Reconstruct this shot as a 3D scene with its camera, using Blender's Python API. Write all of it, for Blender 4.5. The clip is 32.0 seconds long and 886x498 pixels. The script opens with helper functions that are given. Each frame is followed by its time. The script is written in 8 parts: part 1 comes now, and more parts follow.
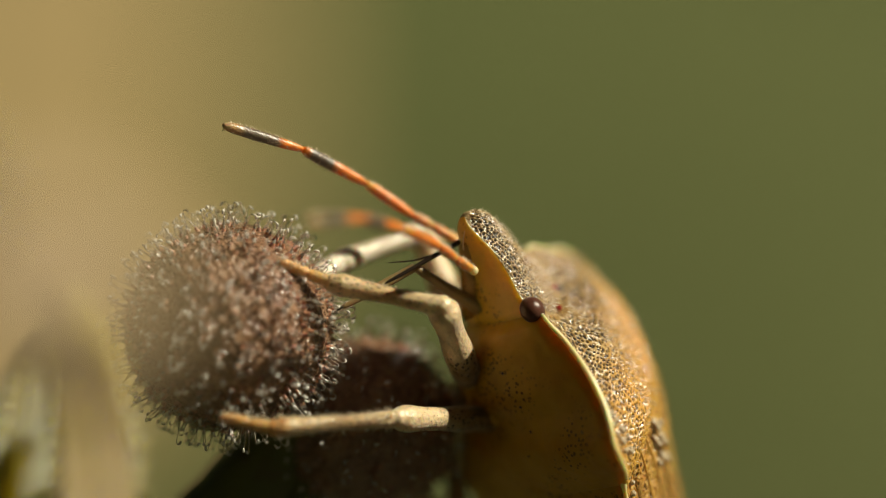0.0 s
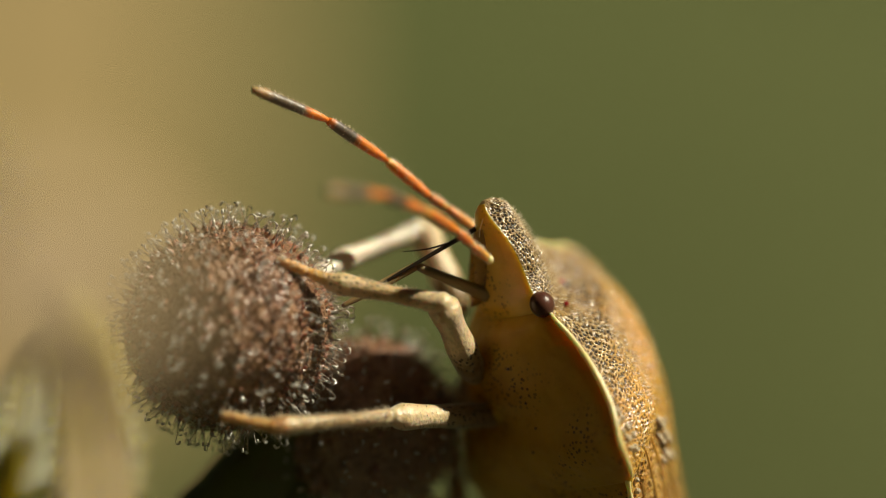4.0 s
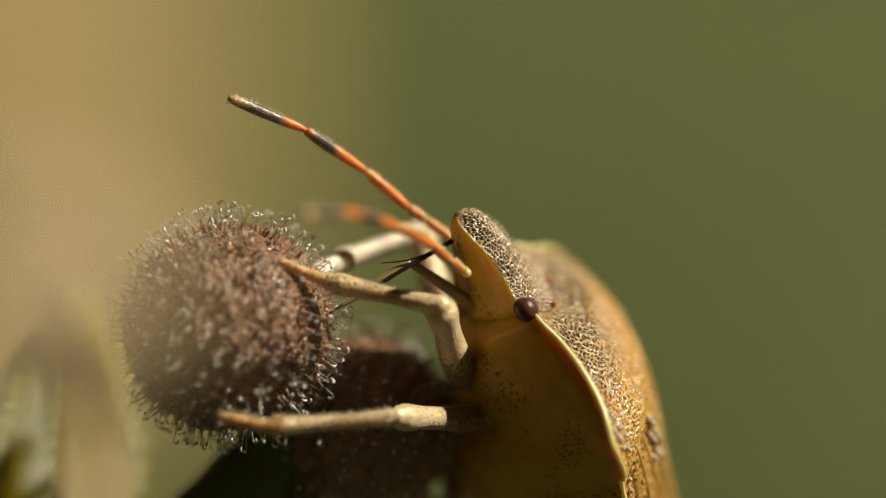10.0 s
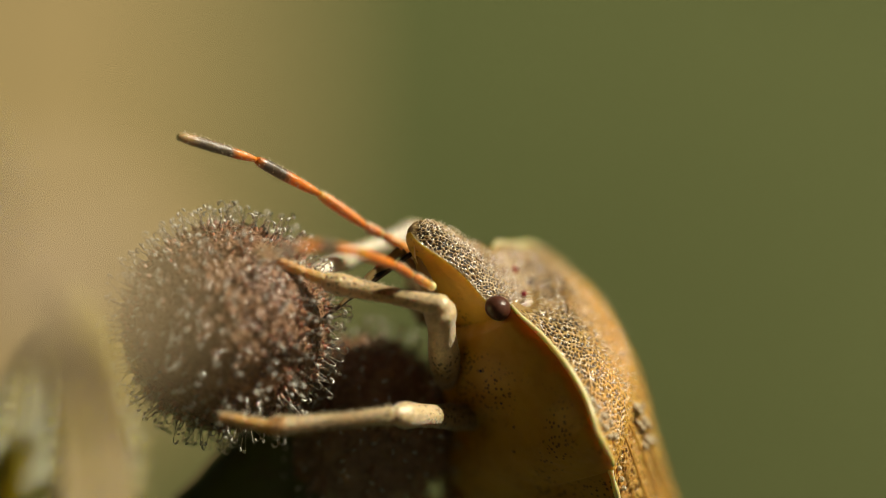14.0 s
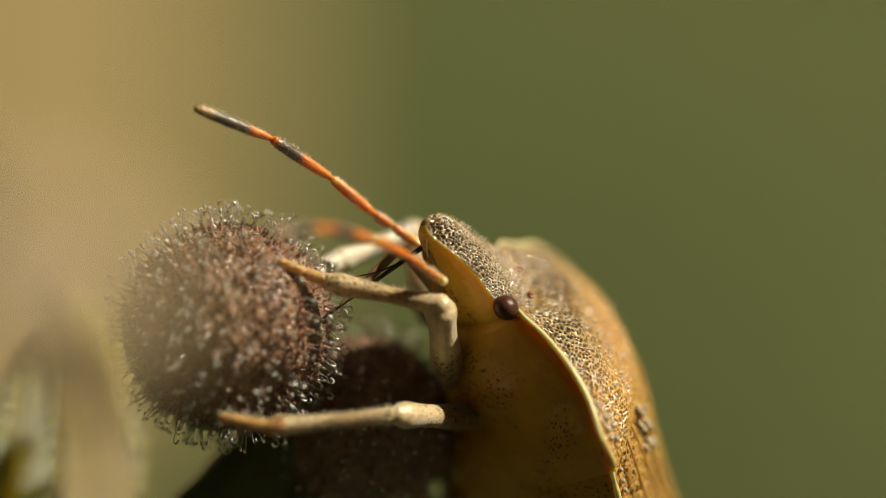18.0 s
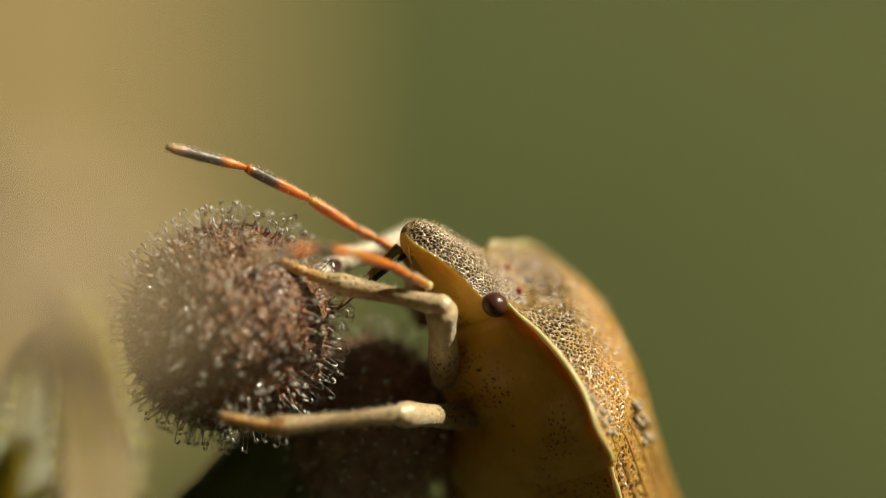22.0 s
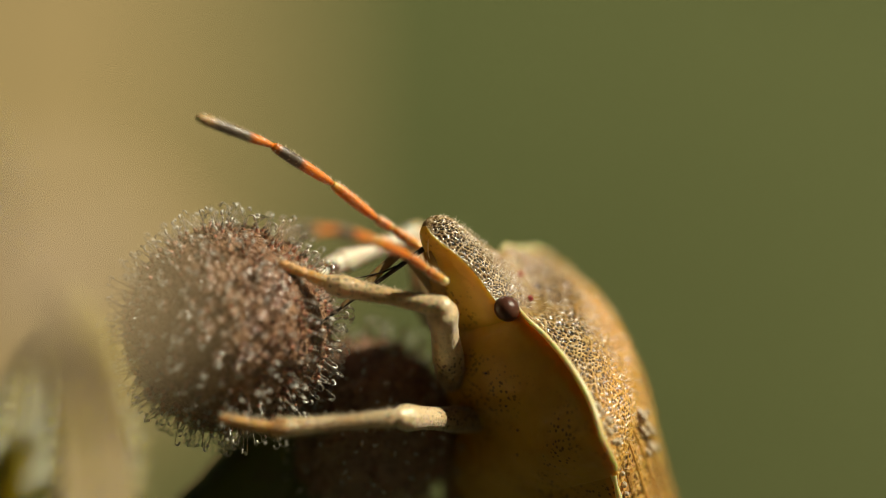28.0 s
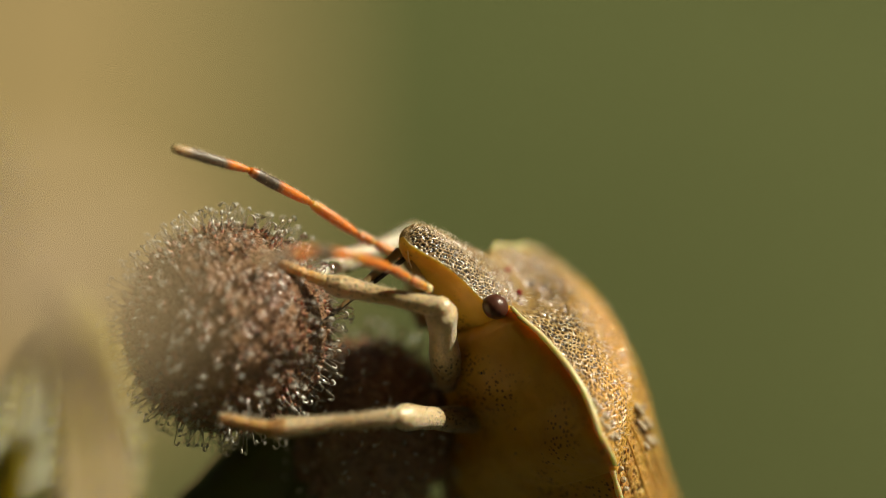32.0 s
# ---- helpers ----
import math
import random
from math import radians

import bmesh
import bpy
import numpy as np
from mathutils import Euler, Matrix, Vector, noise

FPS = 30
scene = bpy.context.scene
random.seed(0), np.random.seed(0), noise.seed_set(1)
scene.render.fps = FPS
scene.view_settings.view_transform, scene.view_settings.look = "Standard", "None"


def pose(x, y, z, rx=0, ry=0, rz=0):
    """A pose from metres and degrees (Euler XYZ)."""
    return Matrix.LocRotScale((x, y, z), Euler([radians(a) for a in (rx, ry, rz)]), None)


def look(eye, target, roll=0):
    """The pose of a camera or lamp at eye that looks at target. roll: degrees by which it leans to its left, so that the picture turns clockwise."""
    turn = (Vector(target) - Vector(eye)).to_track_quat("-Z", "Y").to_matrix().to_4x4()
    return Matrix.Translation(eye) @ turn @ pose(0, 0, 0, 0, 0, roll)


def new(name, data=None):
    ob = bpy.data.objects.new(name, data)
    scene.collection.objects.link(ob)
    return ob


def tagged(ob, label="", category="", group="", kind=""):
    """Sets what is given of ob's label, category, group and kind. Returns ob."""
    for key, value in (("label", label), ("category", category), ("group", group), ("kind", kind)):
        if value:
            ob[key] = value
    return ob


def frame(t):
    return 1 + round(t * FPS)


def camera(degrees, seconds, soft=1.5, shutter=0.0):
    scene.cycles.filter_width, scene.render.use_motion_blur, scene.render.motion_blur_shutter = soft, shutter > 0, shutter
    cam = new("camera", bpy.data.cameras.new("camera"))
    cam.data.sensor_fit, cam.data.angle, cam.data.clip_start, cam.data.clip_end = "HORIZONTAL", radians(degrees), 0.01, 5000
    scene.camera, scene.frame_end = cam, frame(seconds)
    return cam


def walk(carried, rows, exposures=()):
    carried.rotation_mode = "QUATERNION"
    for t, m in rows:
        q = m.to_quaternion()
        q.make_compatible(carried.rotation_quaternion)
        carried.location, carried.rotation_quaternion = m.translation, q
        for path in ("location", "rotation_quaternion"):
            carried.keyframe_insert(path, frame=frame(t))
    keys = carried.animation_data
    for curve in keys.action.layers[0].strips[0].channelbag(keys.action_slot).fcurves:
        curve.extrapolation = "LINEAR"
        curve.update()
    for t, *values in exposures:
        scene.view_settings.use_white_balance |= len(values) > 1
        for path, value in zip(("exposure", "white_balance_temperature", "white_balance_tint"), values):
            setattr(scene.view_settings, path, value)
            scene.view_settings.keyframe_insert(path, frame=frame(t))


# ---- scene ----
cam = camera(8.965, 32.0, soft=0.55)
cam.data.dof.use_dof = True
cam.data.dof.focus_distance = 0.1
cam.data.dof.aperture_fstop = 25.0
EYE, AIM = (0, -0.1, 0.4), (0, 0, 0.4)
walk(cam, [(0, look(EYE, AIM)), (32, look(EYE, AIM))])

# ---- light ----
SUN = Vector((0.70, -0.19, 0.69)).normalized()
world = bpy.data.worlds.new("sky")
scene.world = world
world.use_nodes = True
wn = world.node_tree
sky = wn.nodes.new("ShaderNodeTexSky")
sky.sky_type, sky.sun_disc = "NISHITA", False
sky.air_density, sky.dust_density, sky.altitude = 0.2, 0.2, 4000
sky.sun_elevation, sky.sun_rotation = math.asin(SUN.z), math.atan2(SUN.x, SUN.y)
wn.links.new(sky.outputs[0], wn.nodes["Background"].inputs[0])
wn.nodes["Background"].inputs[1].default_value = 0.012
lamp = bpy.data.lights.new("sun", "SUN")
lamp.energy, lamp.angle, lamp.color = 5.0, radians(0.55), (1.0, 0.93, 0.71)
sun = new("sun", lamp)
sun.matrix_world = look((0.6, -0.1, 0.9), Vector((0.6, -0.1, 0.9)) - SUN)

# ---- helpers: all shapes are worked out in millimetres ----
MM = 0.001


class Mat:
    """A node material in short hand."""

    def __init__(self, name):
        self.m = bpy.data.materials.new(name)
        self.m.use_nodes = True
        self.t = self.m.node_tree
        self.b = self.t.nodes["Principled BSDF"]
        self.coord = self.node("ShaderNodeTexCoord").outputs["Object"]

    def node(self, kind, **props):
        n = self.t.nodes.new(kind)
        for k, v in props.items():
            n.inputs[k].default_value = v
        return n

    def link(self, a, b):
        self.t.links.new(a, b)

    def scaled(self, x, y=None, z=None):
        n = self.node("ShaderNodeMapping")
        n.inputs["Scale"].default_value = (x, y or x, z or x)
        self.link(self.coord, n.inputs[0])
        return n.outputs[0]

    def noise(self, per_mm, detail=3.0, rough=0.6):
        n = self.node("ShaderNodeTexNoise", Scale=per_mm * 1000, Detail=detail, Roughness=rough)
        self.link(self.coord, n.inputs["Vector"])
        return n.outputs[0]

    def cells(self, per_mm, vector=None, randomness=1.0):
        n = self.node("ShaderNodeTexVoronoi", Scale=per_mm * 1000, Randomness=randomness)
        self.link(vector or self.coord, n.inputs["Vector"])
        return n

    def ramp(self, value, stops):
        n = self.t.nodes.new("ShaderNodeValToRGB")
        while len(n.color_ramp.elements) < len(stops):
            n.color_ramp.elements.new(0.5)
        for e, (p, c) in zip(n.color_ramp.elements, stops):
            e.position, e.color = p, (*c, 1) if len(c) == 3 else c
        self.link(value, n.inputs[0])
        return n.outputs[0]

    def band(self, value, lo, hi, a=0.0, b=1.0):
        n = self.node("ShaderNodeMapRange")
        for i, v in enumerate((lo, hi, a, b)):
            n.inputs[i + 1].default_value = v
        self.link(value, n.inputs[0])
        return n.outputs[0]

    def mix(self, fac, a, b, how="MIX"):
        n = self.t.nodes.new("ShaderNodeMix")
        n.data_type, n.blend_type = "RGBA", how
        for socket, v in ((n.inputs[0], fac), (n.inputs[6], a), (n.inputs[7], b)):
            if isinstance(v, bpy.types.NodeSocket):
                self.link(v, socket)
            else:
                socket.default_value = v if isinstance(v, float) else (*v, 1)
        return n.outputs[2]

    def maths(self, op, a, b=0.0):
        n = self.t.nodes.new("ShaderNodeMath")
        n.operation = op
        for socket, v in zip(n.inputs, (a, b)):
            if isinstance(v, bpy.types.NodeSocket):
                self.link(v, socket)
            else:
                socket.default_value = v
        return n.outputs[0]

    def axis(self, i):
        n = self.t.nodes.new("ShaderNodeSeparateXYZ")
        self.link(self.coord, n.inputs[0])
        return n.outputs[i]

    def bump(self, height, mm, strength=1.0):
        n = self.node("ShaderNodeBump", Strength=strength, Distance=mm * MM)
        self.link(height, n.inputs["Height"])
        if self.b.inputs["Normal"].links:
            self.link(self.b.inputs["Normal"].links[0].from_socket, n.inputs["Normal"])
        self.link(n.outputs[0], self.b.inputs["Normal"])

    def put(self, **props):
        for k, v in props.items():
            s = self.b.inputs[k.replace("_", " ")]
            if isinstance(v, bpy.types.NodeSocket):
                self.link(v, s)
            else:
                s.default_value = v
        return self

    def deep(self, weight, mm, scale=(1.0, 0.45, 0.12)):
        """Light that goes into the surface and comes out again."""
        self.b.inputs["Subsurface Weight"].default_value = weight
        self.b.inputs["Subsurface Radius"].default_value = scale
        self.b.inputs["Subsurface Scale"].default_value = mm * MM
        return self


def mesh_of(name, bm, mats, smooth=True):
    bmesh.ops.transform(bm, matrix=Matrix.Scale(MM, 4), verts=bm.verts)
    me = bpy.data.meshes.new(name)
    bm.to_mesh(me)
    bm.free()
    for m in mats if isinstance(mats, (list, tuple)) else [mats]:
        me.materials.append(m.m)
    if smooth:
        me.polygons.foreach_set("use_smooth", [True] * len(me.polygons))
    return me


def part(name, bm, mats, parent, label="", smooth=True):
    ob = new(name, mesh_of(name, bm, mats, smooth))
    ob.parent = parent
    return tagged(ob, label)


def thing(name, label, category, at=(0, 0, 0), group="", kind=""):
    ob = new(name)
    ob.empty_display_size = 0.001
    ob.location = Vector(at) * MM
    return tagged(ob, label, category, group, kind)


def loft(rings, closed=True, caps=True, bm=None, slots=None):
    """Skin over rings of points, each ring with the same number of them; slots gives the material of each strip."""
    bm = bm or bmesh.new()
    vs = [[bm.verts.new(p) for p in ring] for ring in rings]
    n = len(rings[0])
    for a, b in zip(vs, vs[1:]):
        for i in range(n if closed else n - 1):
            f = bm.faces.new((a[i], a[(i + 1) % n], b[(i + 1) % n], b[i]))
            if slots:
                f.material_index = slots[i]
    if caps and closed:
        for f in (bm.faces.new(vs[0][::-1]), bm.faces.new(vs[-1])):
            f.material_index = max(slots) if slots else 0
    return bm


def spline(pts, n):
    """n points along a smooth curve through pts; each point is a tuple of numbers of any length."""
    p = [np.array(q, float) for q in pts]
    out = []
    for k in range(n):
        u = k / (n - 1) * (len(p) - 1)
        i = min(int(u), len(p) - 2)
        f = u - i
        a, b, c, d = p[max(i - 1, 0)], p[i], p[i + 1], p[min(i + 2, len(p) - 1)]
        out.append(0.5 * (2 * b + (c - a) * f + (2 * a - 5 * b + 4 * c - d) * f * f + (3 * b - a - 3 * c + d) * f ** 3))
    return out


def tube(pts, n=24, sides=12, bm=None, square=0.0, flat=1.0, twist=0.0):
    """A tube along pts of (x, y, z, radius); square pulls its section towards a ribbed square."""
    path = spline(pts, n)
    bm = bm or bmesh.new()
    rings = []
    side = None
    for i, p in enumerate(path):
        c = Vector(p[:3])
        t = (Vector(path[min(i + 1, n - 1)][:3]) - Vector(path[max(i - 1, 0)][:3])).normalized()
        if side is None:
            side = t.orthogonal().normalized()
        side = (side - t * side.dot(t)).normalized()
        up = t.cross(side)
        ring = []
        for k in range(sides):
            a = 2 * math.pi * k / sides + twist * i / n
            r = p[3] * (1 + square * (math.cos(4 * a) ** 3))
            ring.append(c + (side * math.cos(a) + up * math.sin(a) * flat) * r)
        rings.append(ring)
    return loft(rings, bm=bm)


def table(x, rows):
    """Smooth values of a table of rows (x, value, value, ...)."""
    rows = sorted(rows)
    xs = [r[0] for r in rows]
    v = [np.array(r[1:], float) for r in rows]
    if x <= xs[0] or x >= xs[-1]:
        return v[0] if x <= xs[0] else v[-1]
    i = max(k for k in range(len(xs) - 1) if xs[k] <= x)
    slope = [(v[min(k + 1, len(v) - 1)] - v[max(k - 1, 0)]) / (xs[min(k + 1, len(v) - 1)] - xs[max(k - 1, 0)]) for k in (i, i + 1)]
    h = xs[i + 1] - xs[i]
    f = (x - xs[i]) / h
    return (v[i] * (1 + 2 * f) * (1 - f) ** 2 + slope[0] * h * f * (1 - f) ** 2 + v[i + 1] * f * f * (3 - 2 * f) + slope[1] * h * f * f * (f - 1))


def spot(px, py, y):
    """The place, in millimetres round the middle of the view, at a hundredth of a millimetre across and down and y deep."""
    k = 1 + y / 100
    return Vector(((px - 784) / 100 * k, y, (441 - py) / 100 * k))


HIGH = Vector((0, 0, 400))

# ---- materials ----


def shell(name, per_mm, pit, light, dark, darkness, rough=0.16, gloss=0.8, grain=0.016, grey=0.5, jitter=0.8):
    """Golden cuticle with dark punctures: per_mm cells a millimetre, pit their size."""
    m = Mat(name)
    v = m.cells(per_mm, m.scaled(1.0, 1.0, 0.25), jitter)
    wide = m.noise(1.1, 4.0)
    base = m.mix(m.band(wide, 0.35, 0.65), light, tuple(c * k for c, k in zip(light, (0.72, 0.6, 0.5))))
    fine = m.noise(9.0, 3.0)
    base = m.mix(m.maths("MULTIPLY", m.band(fine, 0.42, 0.68), m.band(m.axis(0), -0.0007, 0.0009, 0.15, grey)), base, (0.66, 0.57, 0.45))
    ridge = m.maths("MULTIPLY", m.band(v.outputs["Distance"], 0.40, 0.56), m.band(m.noise(4.0, 2.0), 0.42, 0.62, 0.1, grey))
    base = m.mix(ridge, base, tuple(min(0.92, c * 1.3 + 0.12) for c in light))
    size = m.maths("ADD", m.band(wide, 0.3, 0.7, -0.08, 0.08), pit)
    inside = m.maths("SUBTRACT", size, v.outputs["Distance"])
    mask = m.band(inside, -0.03, 0.05)
    base = m.mix(m.maths("MULTIPLY", mask, darkness), base, dark)
    m.put(Base_Color=base, Roughness=rough)
    m.b.inputs["Specular IOR Level"].default_value = gloss
    m.bump(m.band(v.outputs["Distance"], 0.0, 0.55), 0.06, 1.0)
    m.bump(m.noise(24.0, 1.0), grain, 1.0)
    m.bump(m.noise(5.5, 3.0), 0.07, 0.9)
    return m.deep(0.25, 0.35)


def punctured_skin(name, front, rear, dark, darkness, turn, gloss=0.8):
    """Cuticle whose modelled punctures are pigmented dark; front and rear colours meet round turn, in millimetres."""
    m = Mat(name)
    a = m.node("ShaderNodeAttribute")
    a.attribute_name = "puncture"
    pit = a.outputs["Fac"]
    wide, fine = m.noise(1.6, 4.0), m.noise(9.0, 3.0)
    place = m.maths("ADD", m.axis(0), m.band(wide, 0.0, 1.0, -0.0009, 0.0009))
    ahead = m.band(place, (turn - 0.55) * MM, (turn + 0.55) * MM)
    base = m.mix(ahead, rear, front)
    base = m.mix(m.maths("MULTIPLY", m.band(fine, 0.42, 0.70), m.band(ahead, 0.0, 1.0, 0.15, 0.45)), base, (0.72, 0.55, 0.30))
    base = m.mix(m.band(m.noise(5.0, 4.0), 0.50, 0.66, 0.0, 0.6), base, (0.17, 0.085, 0.03))
    depth = m.maths("MULTIPLY", m.band(pit, 0.15, 0.75), m.band(ahead, 0.0, 1.0, darkness * 0.75, darkness))
    base = m.mix(depth, base, dark)
    m.put(Base_Color=base, Roughness=m.band(m.noise(14.0, 2.0), 0.3, 0.7, 0.10, 0.30))
    m.b.inputs["Specular IOR Level"].default_value = gloss
    m.b.inputs["IOR"].default_value = 1.65
    m.bump(m.noise(22.0, 1.0), 0.018, 1.0)
    m.bump(m.noise(9.0, 2.0), 0.035, 1.0)
    return m.deep(0.25, 0.25, (0.8, 0.55, 0.2))


AMBER = (0.69, 0.385, 0.04)
GOLD = (0.72, 0.37, 0.055)
head_top = punctured_skin("punctured_head_cuticle", (0.34, 0.22, 0.10), (0.36, 0.23, 0.09), (0.016, 0.012, 0.012), 0.98, 2.2, 0.9)
dorsal = punctured_skin("punctured_pronotum_cuticle", (0.42, 0.26, 0.085), GOLD, (0.022, 0.015, 0.012), 0.97, 0.35, 0.9)
scutellum_skin = shell("punctured_scutellum_cuticle", 11.0, 0.34, GOLD, (0.03, 0.02, 0.015), 0.9, 0.16, 0.9, 0.025, 0.4)
callus_mat = Mat("pearly_grey_callus")
callus_mat.put(Base_Color=callus_mat.mix(callus_mat.band(callus_mat.noise(7.0, 3.0), 0.4, 0.65), (0.62, 0.52, 0.38), (0.36, 0.23, 0.10)), Roughness=0.14)
callus_mat.bump(callus_mat.noise(9.0, 3.0), 0.06, 1.0)
callus_mat.bump(callus_mat.noise(22.0, 2.0), 0.02, 1.0)
wing_skin = shell("punctured_wing_cuticle", 11.0, 0.28, (0.66, 0.35, 0.06), (0.07, 0.03, 0.015), 0.85, grey=0.3)


def ventral_skin(name, colour, dots, weight, depth):
    m = Mat(name)
    wide = m.noise(0.9, 4.0)
    base = m.mix(m.band(wide, 0.35, 0.7), colour, tuple(c * k for c, k in zip(colour, (0.75, 0.66, 0.5))))
    v = m.cells(11.0)
    mask = m.maths("MULTIPLY", m.band(v.outputs["Distance"], 0.25, 0.38, 1.0, 0.0), m.band(m.noise(0.8, 2.0), 0.46, 0.56))
    base = m.mix(m.maths("MULTIPLY", mask, dots), base, (0.05, 0.025, 0.01))
    m.put(Base_Color=base, Roughness=0.38)
    m.bump(m.noise(6.0, 4.0), 0.02, 0.5)
    m.bump(m.noise(1.6, 2.0), 0.12, 0.8)
    return m.deep(weight, depth, (0.75, 0.60, 0.12))


under = ventral_skin("amber_underside_cuticle", AMBER, 0.8, 0.9, 0.42)
under_head = ventral_skin("amber_head_side_cuticle", (0.82, 0.54, 0.09), 0.6, 0.9, 0.6)

eye_mat = Mat("dark_faceted_eye")
eye_mat.put(Base_Color=eye_mat.mix(eye_mat.noise(3.0), (0.035, 0.010, 0.006), (0.16, 0.06, 0.035)), Roughness=0.3)
eye_mat.bump(eye_mat.cells(38).outputs["Distance"], 0.006, 0.6)
ocellus_mat = Mat("red_ocellus")
ocellus_mat.put(Base_Color=(0.25, 0.01, 0.01, 1), Roughness=0.12)


def limb_skin(name, stops, length, dots=0.0, rough=0.45, faint=0.3, bloom=0.35, sheen=0.6, turn=(0.3, 0.62)):
    """Colour along the limb, by stops over its length in millimetres."""
    m = Mat(name)
    along = m.maths("ADD", m.band(m.axis(0), 0.0, length * MM), m.band(m.noise(8.0), 0.0, 1.0, -0.05, 0.05))
    base = m.ramp(along, stops)
    base = m.mix(m.band(m.noise(10.0), 0.4, 0.7, 0.0, bloom), base, (0.75, 0.62, 0.42))
    base = m.mix(m.band(m.noise(5.0, 6.0), 0.46, 0.72, 0.0, bloom * 1.4), base, (0.38, 0.22, 0.09))
    if dots:
        v = m.cells(13.0, m.scaled(0.7, 1.0, 1.0))
        near_root = m.band(m.axis(0), length * turn[0] * MM, length * turn[1] * MM, dots, faint)
        base = m.mix(m.maths("MULTIPLY", m.band(v.outputs["Distance"], 0.26, 0.40, 1.0, 0.0), near_root), base, (0.035, 0.025, 0.02))
        m.bump(v.outputs["Distance"], 0.01, 0.5)
    m.put(Base_Color=base, Roughness=rough, Sheen_Weight=sheen, Sheen_Roughness=0.35)
    m.bump(m.noise(16.0, 2.0), 0.022, 1.0)
    m.b.inputs["IOR"].default_value = 1.7
    return m.deep(0.3, 0.2)


ORANGE, PALE, BLACK = (0.95, 0.25, 0.015), (0.95, 0.50, 0.05), (0.11, 0.08, 0.06)
CREAM = (0.84, 0.64, 0.38)
rim_mat = Mat("pale_yellow_rim")
rim_mat.put(Base_Color=rim_mat.mix(rim_mat.noise(4.0), (0.90, 0.72, 0.40), (0.84, 0.60, 0.26)), Roughness=0.3)
rim_mat.deep(0.5, 0.4)
vein_mat = Mat("orange_vein")
vein_mat.put(Base_Color=vein_mat.mix(vein_mat.noise(3.0), (0.62, 0.32, 0.05), (0.48, 0.20, 0.03)), Roughness=0.28)
vein_mat.bump(vein_mat.noise(9.0), 0.02, 0.6)
hair_mat = Mat("pale_hair")
hair_mat.put(Base_Color=(0.75, 0.62, 0.42, 1), Roughness=0.3)
dark_hair = Mat("dark_hair")
dark_hair.put(Base_Color=(0.05, 0.035, 0.025, 1), Roughness=0.35)
rostrum_mat = Mat("olive_rostrum")
rostrum_mat.put(Base_Color=rostrum_mat.mix(rostrum_mat.noise(3.0), (0.22, 0.15, 0.06), (0.32, 0.22, 0.1)), Roughness=0.32)
rostrum_mat.deep(0.4, 0.2)
stylet_mat = Mat("black_stylet")
stylet_mat.put(Base_Color=stylet_mat.mix(stylet_mat.noise(5.0), (0.012, 0.009, 0.008), (0.04, 0.025, 0.015)), Roughness=0.28)

fruit_mat = Mat("purple_brown_fruit_skin")
fruit_mat.put(Base_Color=fruit_mat.mix(fruit_mat.band(fruit_mat.noise(2.2, 5.0), 0.3, 0.7), (0.16, 0.070, 0.040), (0.39, 0.22, 0.12)), Roughness=0.2)
fruit_mat.b.inputs["IOR"].default_value = 1.9
fruit_mat.bump(fruit_mat.cells(7.0).outputs["Distance"], 0.10, 1.0)
fruit_mat.bump(fruit_mat.cells(19.0).outputs["Distance"], 0.03, 1.0)
foot_mat = Mat("red_brown_bristle_foot")
foot_mat.put(Base_Color=foot_mat.mix(foot_mat.noise(3.0), (0.35, 0.145, 0.09), (0.57, 0.32, 0.215)), Roughness=0.24)
foot_mat.b.inputs["IOR"].default_value = 1.8
foot_mat.deep(0.4, 0.1)
bristle_mat = Mat("glassy_bristle")
bristle_mat.put(Base_Color=bristle_mat.mix(bristle_mat.noise(4.0), (0.95, 0.86, 0.74), (0.90, 0.76, 0.62)), Roughness=0.1, Transmission_Weight=0.65)
hook_mat = Mat("pearly_bristle_hook")
hook_mat.put(Base_Color=hook_mat.mix(hook_mat.noise(5.0), (0.95, 0.92, 0.86), (0.92, 0.84, 0.72)), Roughness=0.26, Transmission_Weight=0.1)
for shiny in (bristle_mat, hook_mat):
    shiny.b.inputs["Coat Weight"].default_value = 1.0
    shiny.b.inputs["Coat Roughness"].default_value = 0.2
    shiny.b.inputs["IOR"].default_value = 2.2
    shiny.b.inputs["Coat IOR"].default_value = 2.2
BRISTLE_MATS = [foot_mat, bristle_mat, hook_mat]


def stem_skin(name, a, b, c):
    m = Mat(name)
    base = m.mix(m.band(m.noise(0.5, 4.0), 0.35, 0.65), a, b)
    base = m.mix(m.band(m.noise(3.0, 4.0), 0.5, 0.75), base, c)
    m.put(Base_Color=base, Roughness=0.5)
    m.bump(m.noise(7.0, 3.0), 0.03, 0.5)
    return m.deep(0.9, 0.8, (0.9, 0.8, 0.25))


stalk_mat = stem_skin("dark_green_stalk", (0.075, 0.085, 0.012), (0.11, 0.115, 0.018), (0.10, 0.075, 0.02))
stalk_mat.deep(0.15, 0.2)
rib_skin = stem_skin("pale_rib", (0.66, 0.61, 0.38), (0.58, 0.54, 0.29), (0.58, 0.47, 0.28))
stem_mat = stem_skin("pale_tan_stem", (0.40, 0.29, 0.15), (0.33, 0.25, 0.12), (0.38, 0.24, 0.14))
brown_leaf = stem_skin("olive_brown_leaf", (0.46, 0.32, 0.18), (0.38, 0.28, 0.12), (0.44, 0.28, 0.17))
dead_leaf = stem_skin("dark_dead_leaf", (0.21, 0.145, 0.08), (0.26, 0.18, 0.10), (0.16, 0.11, 0.06))
straw_mat = Mat("dry_straw")
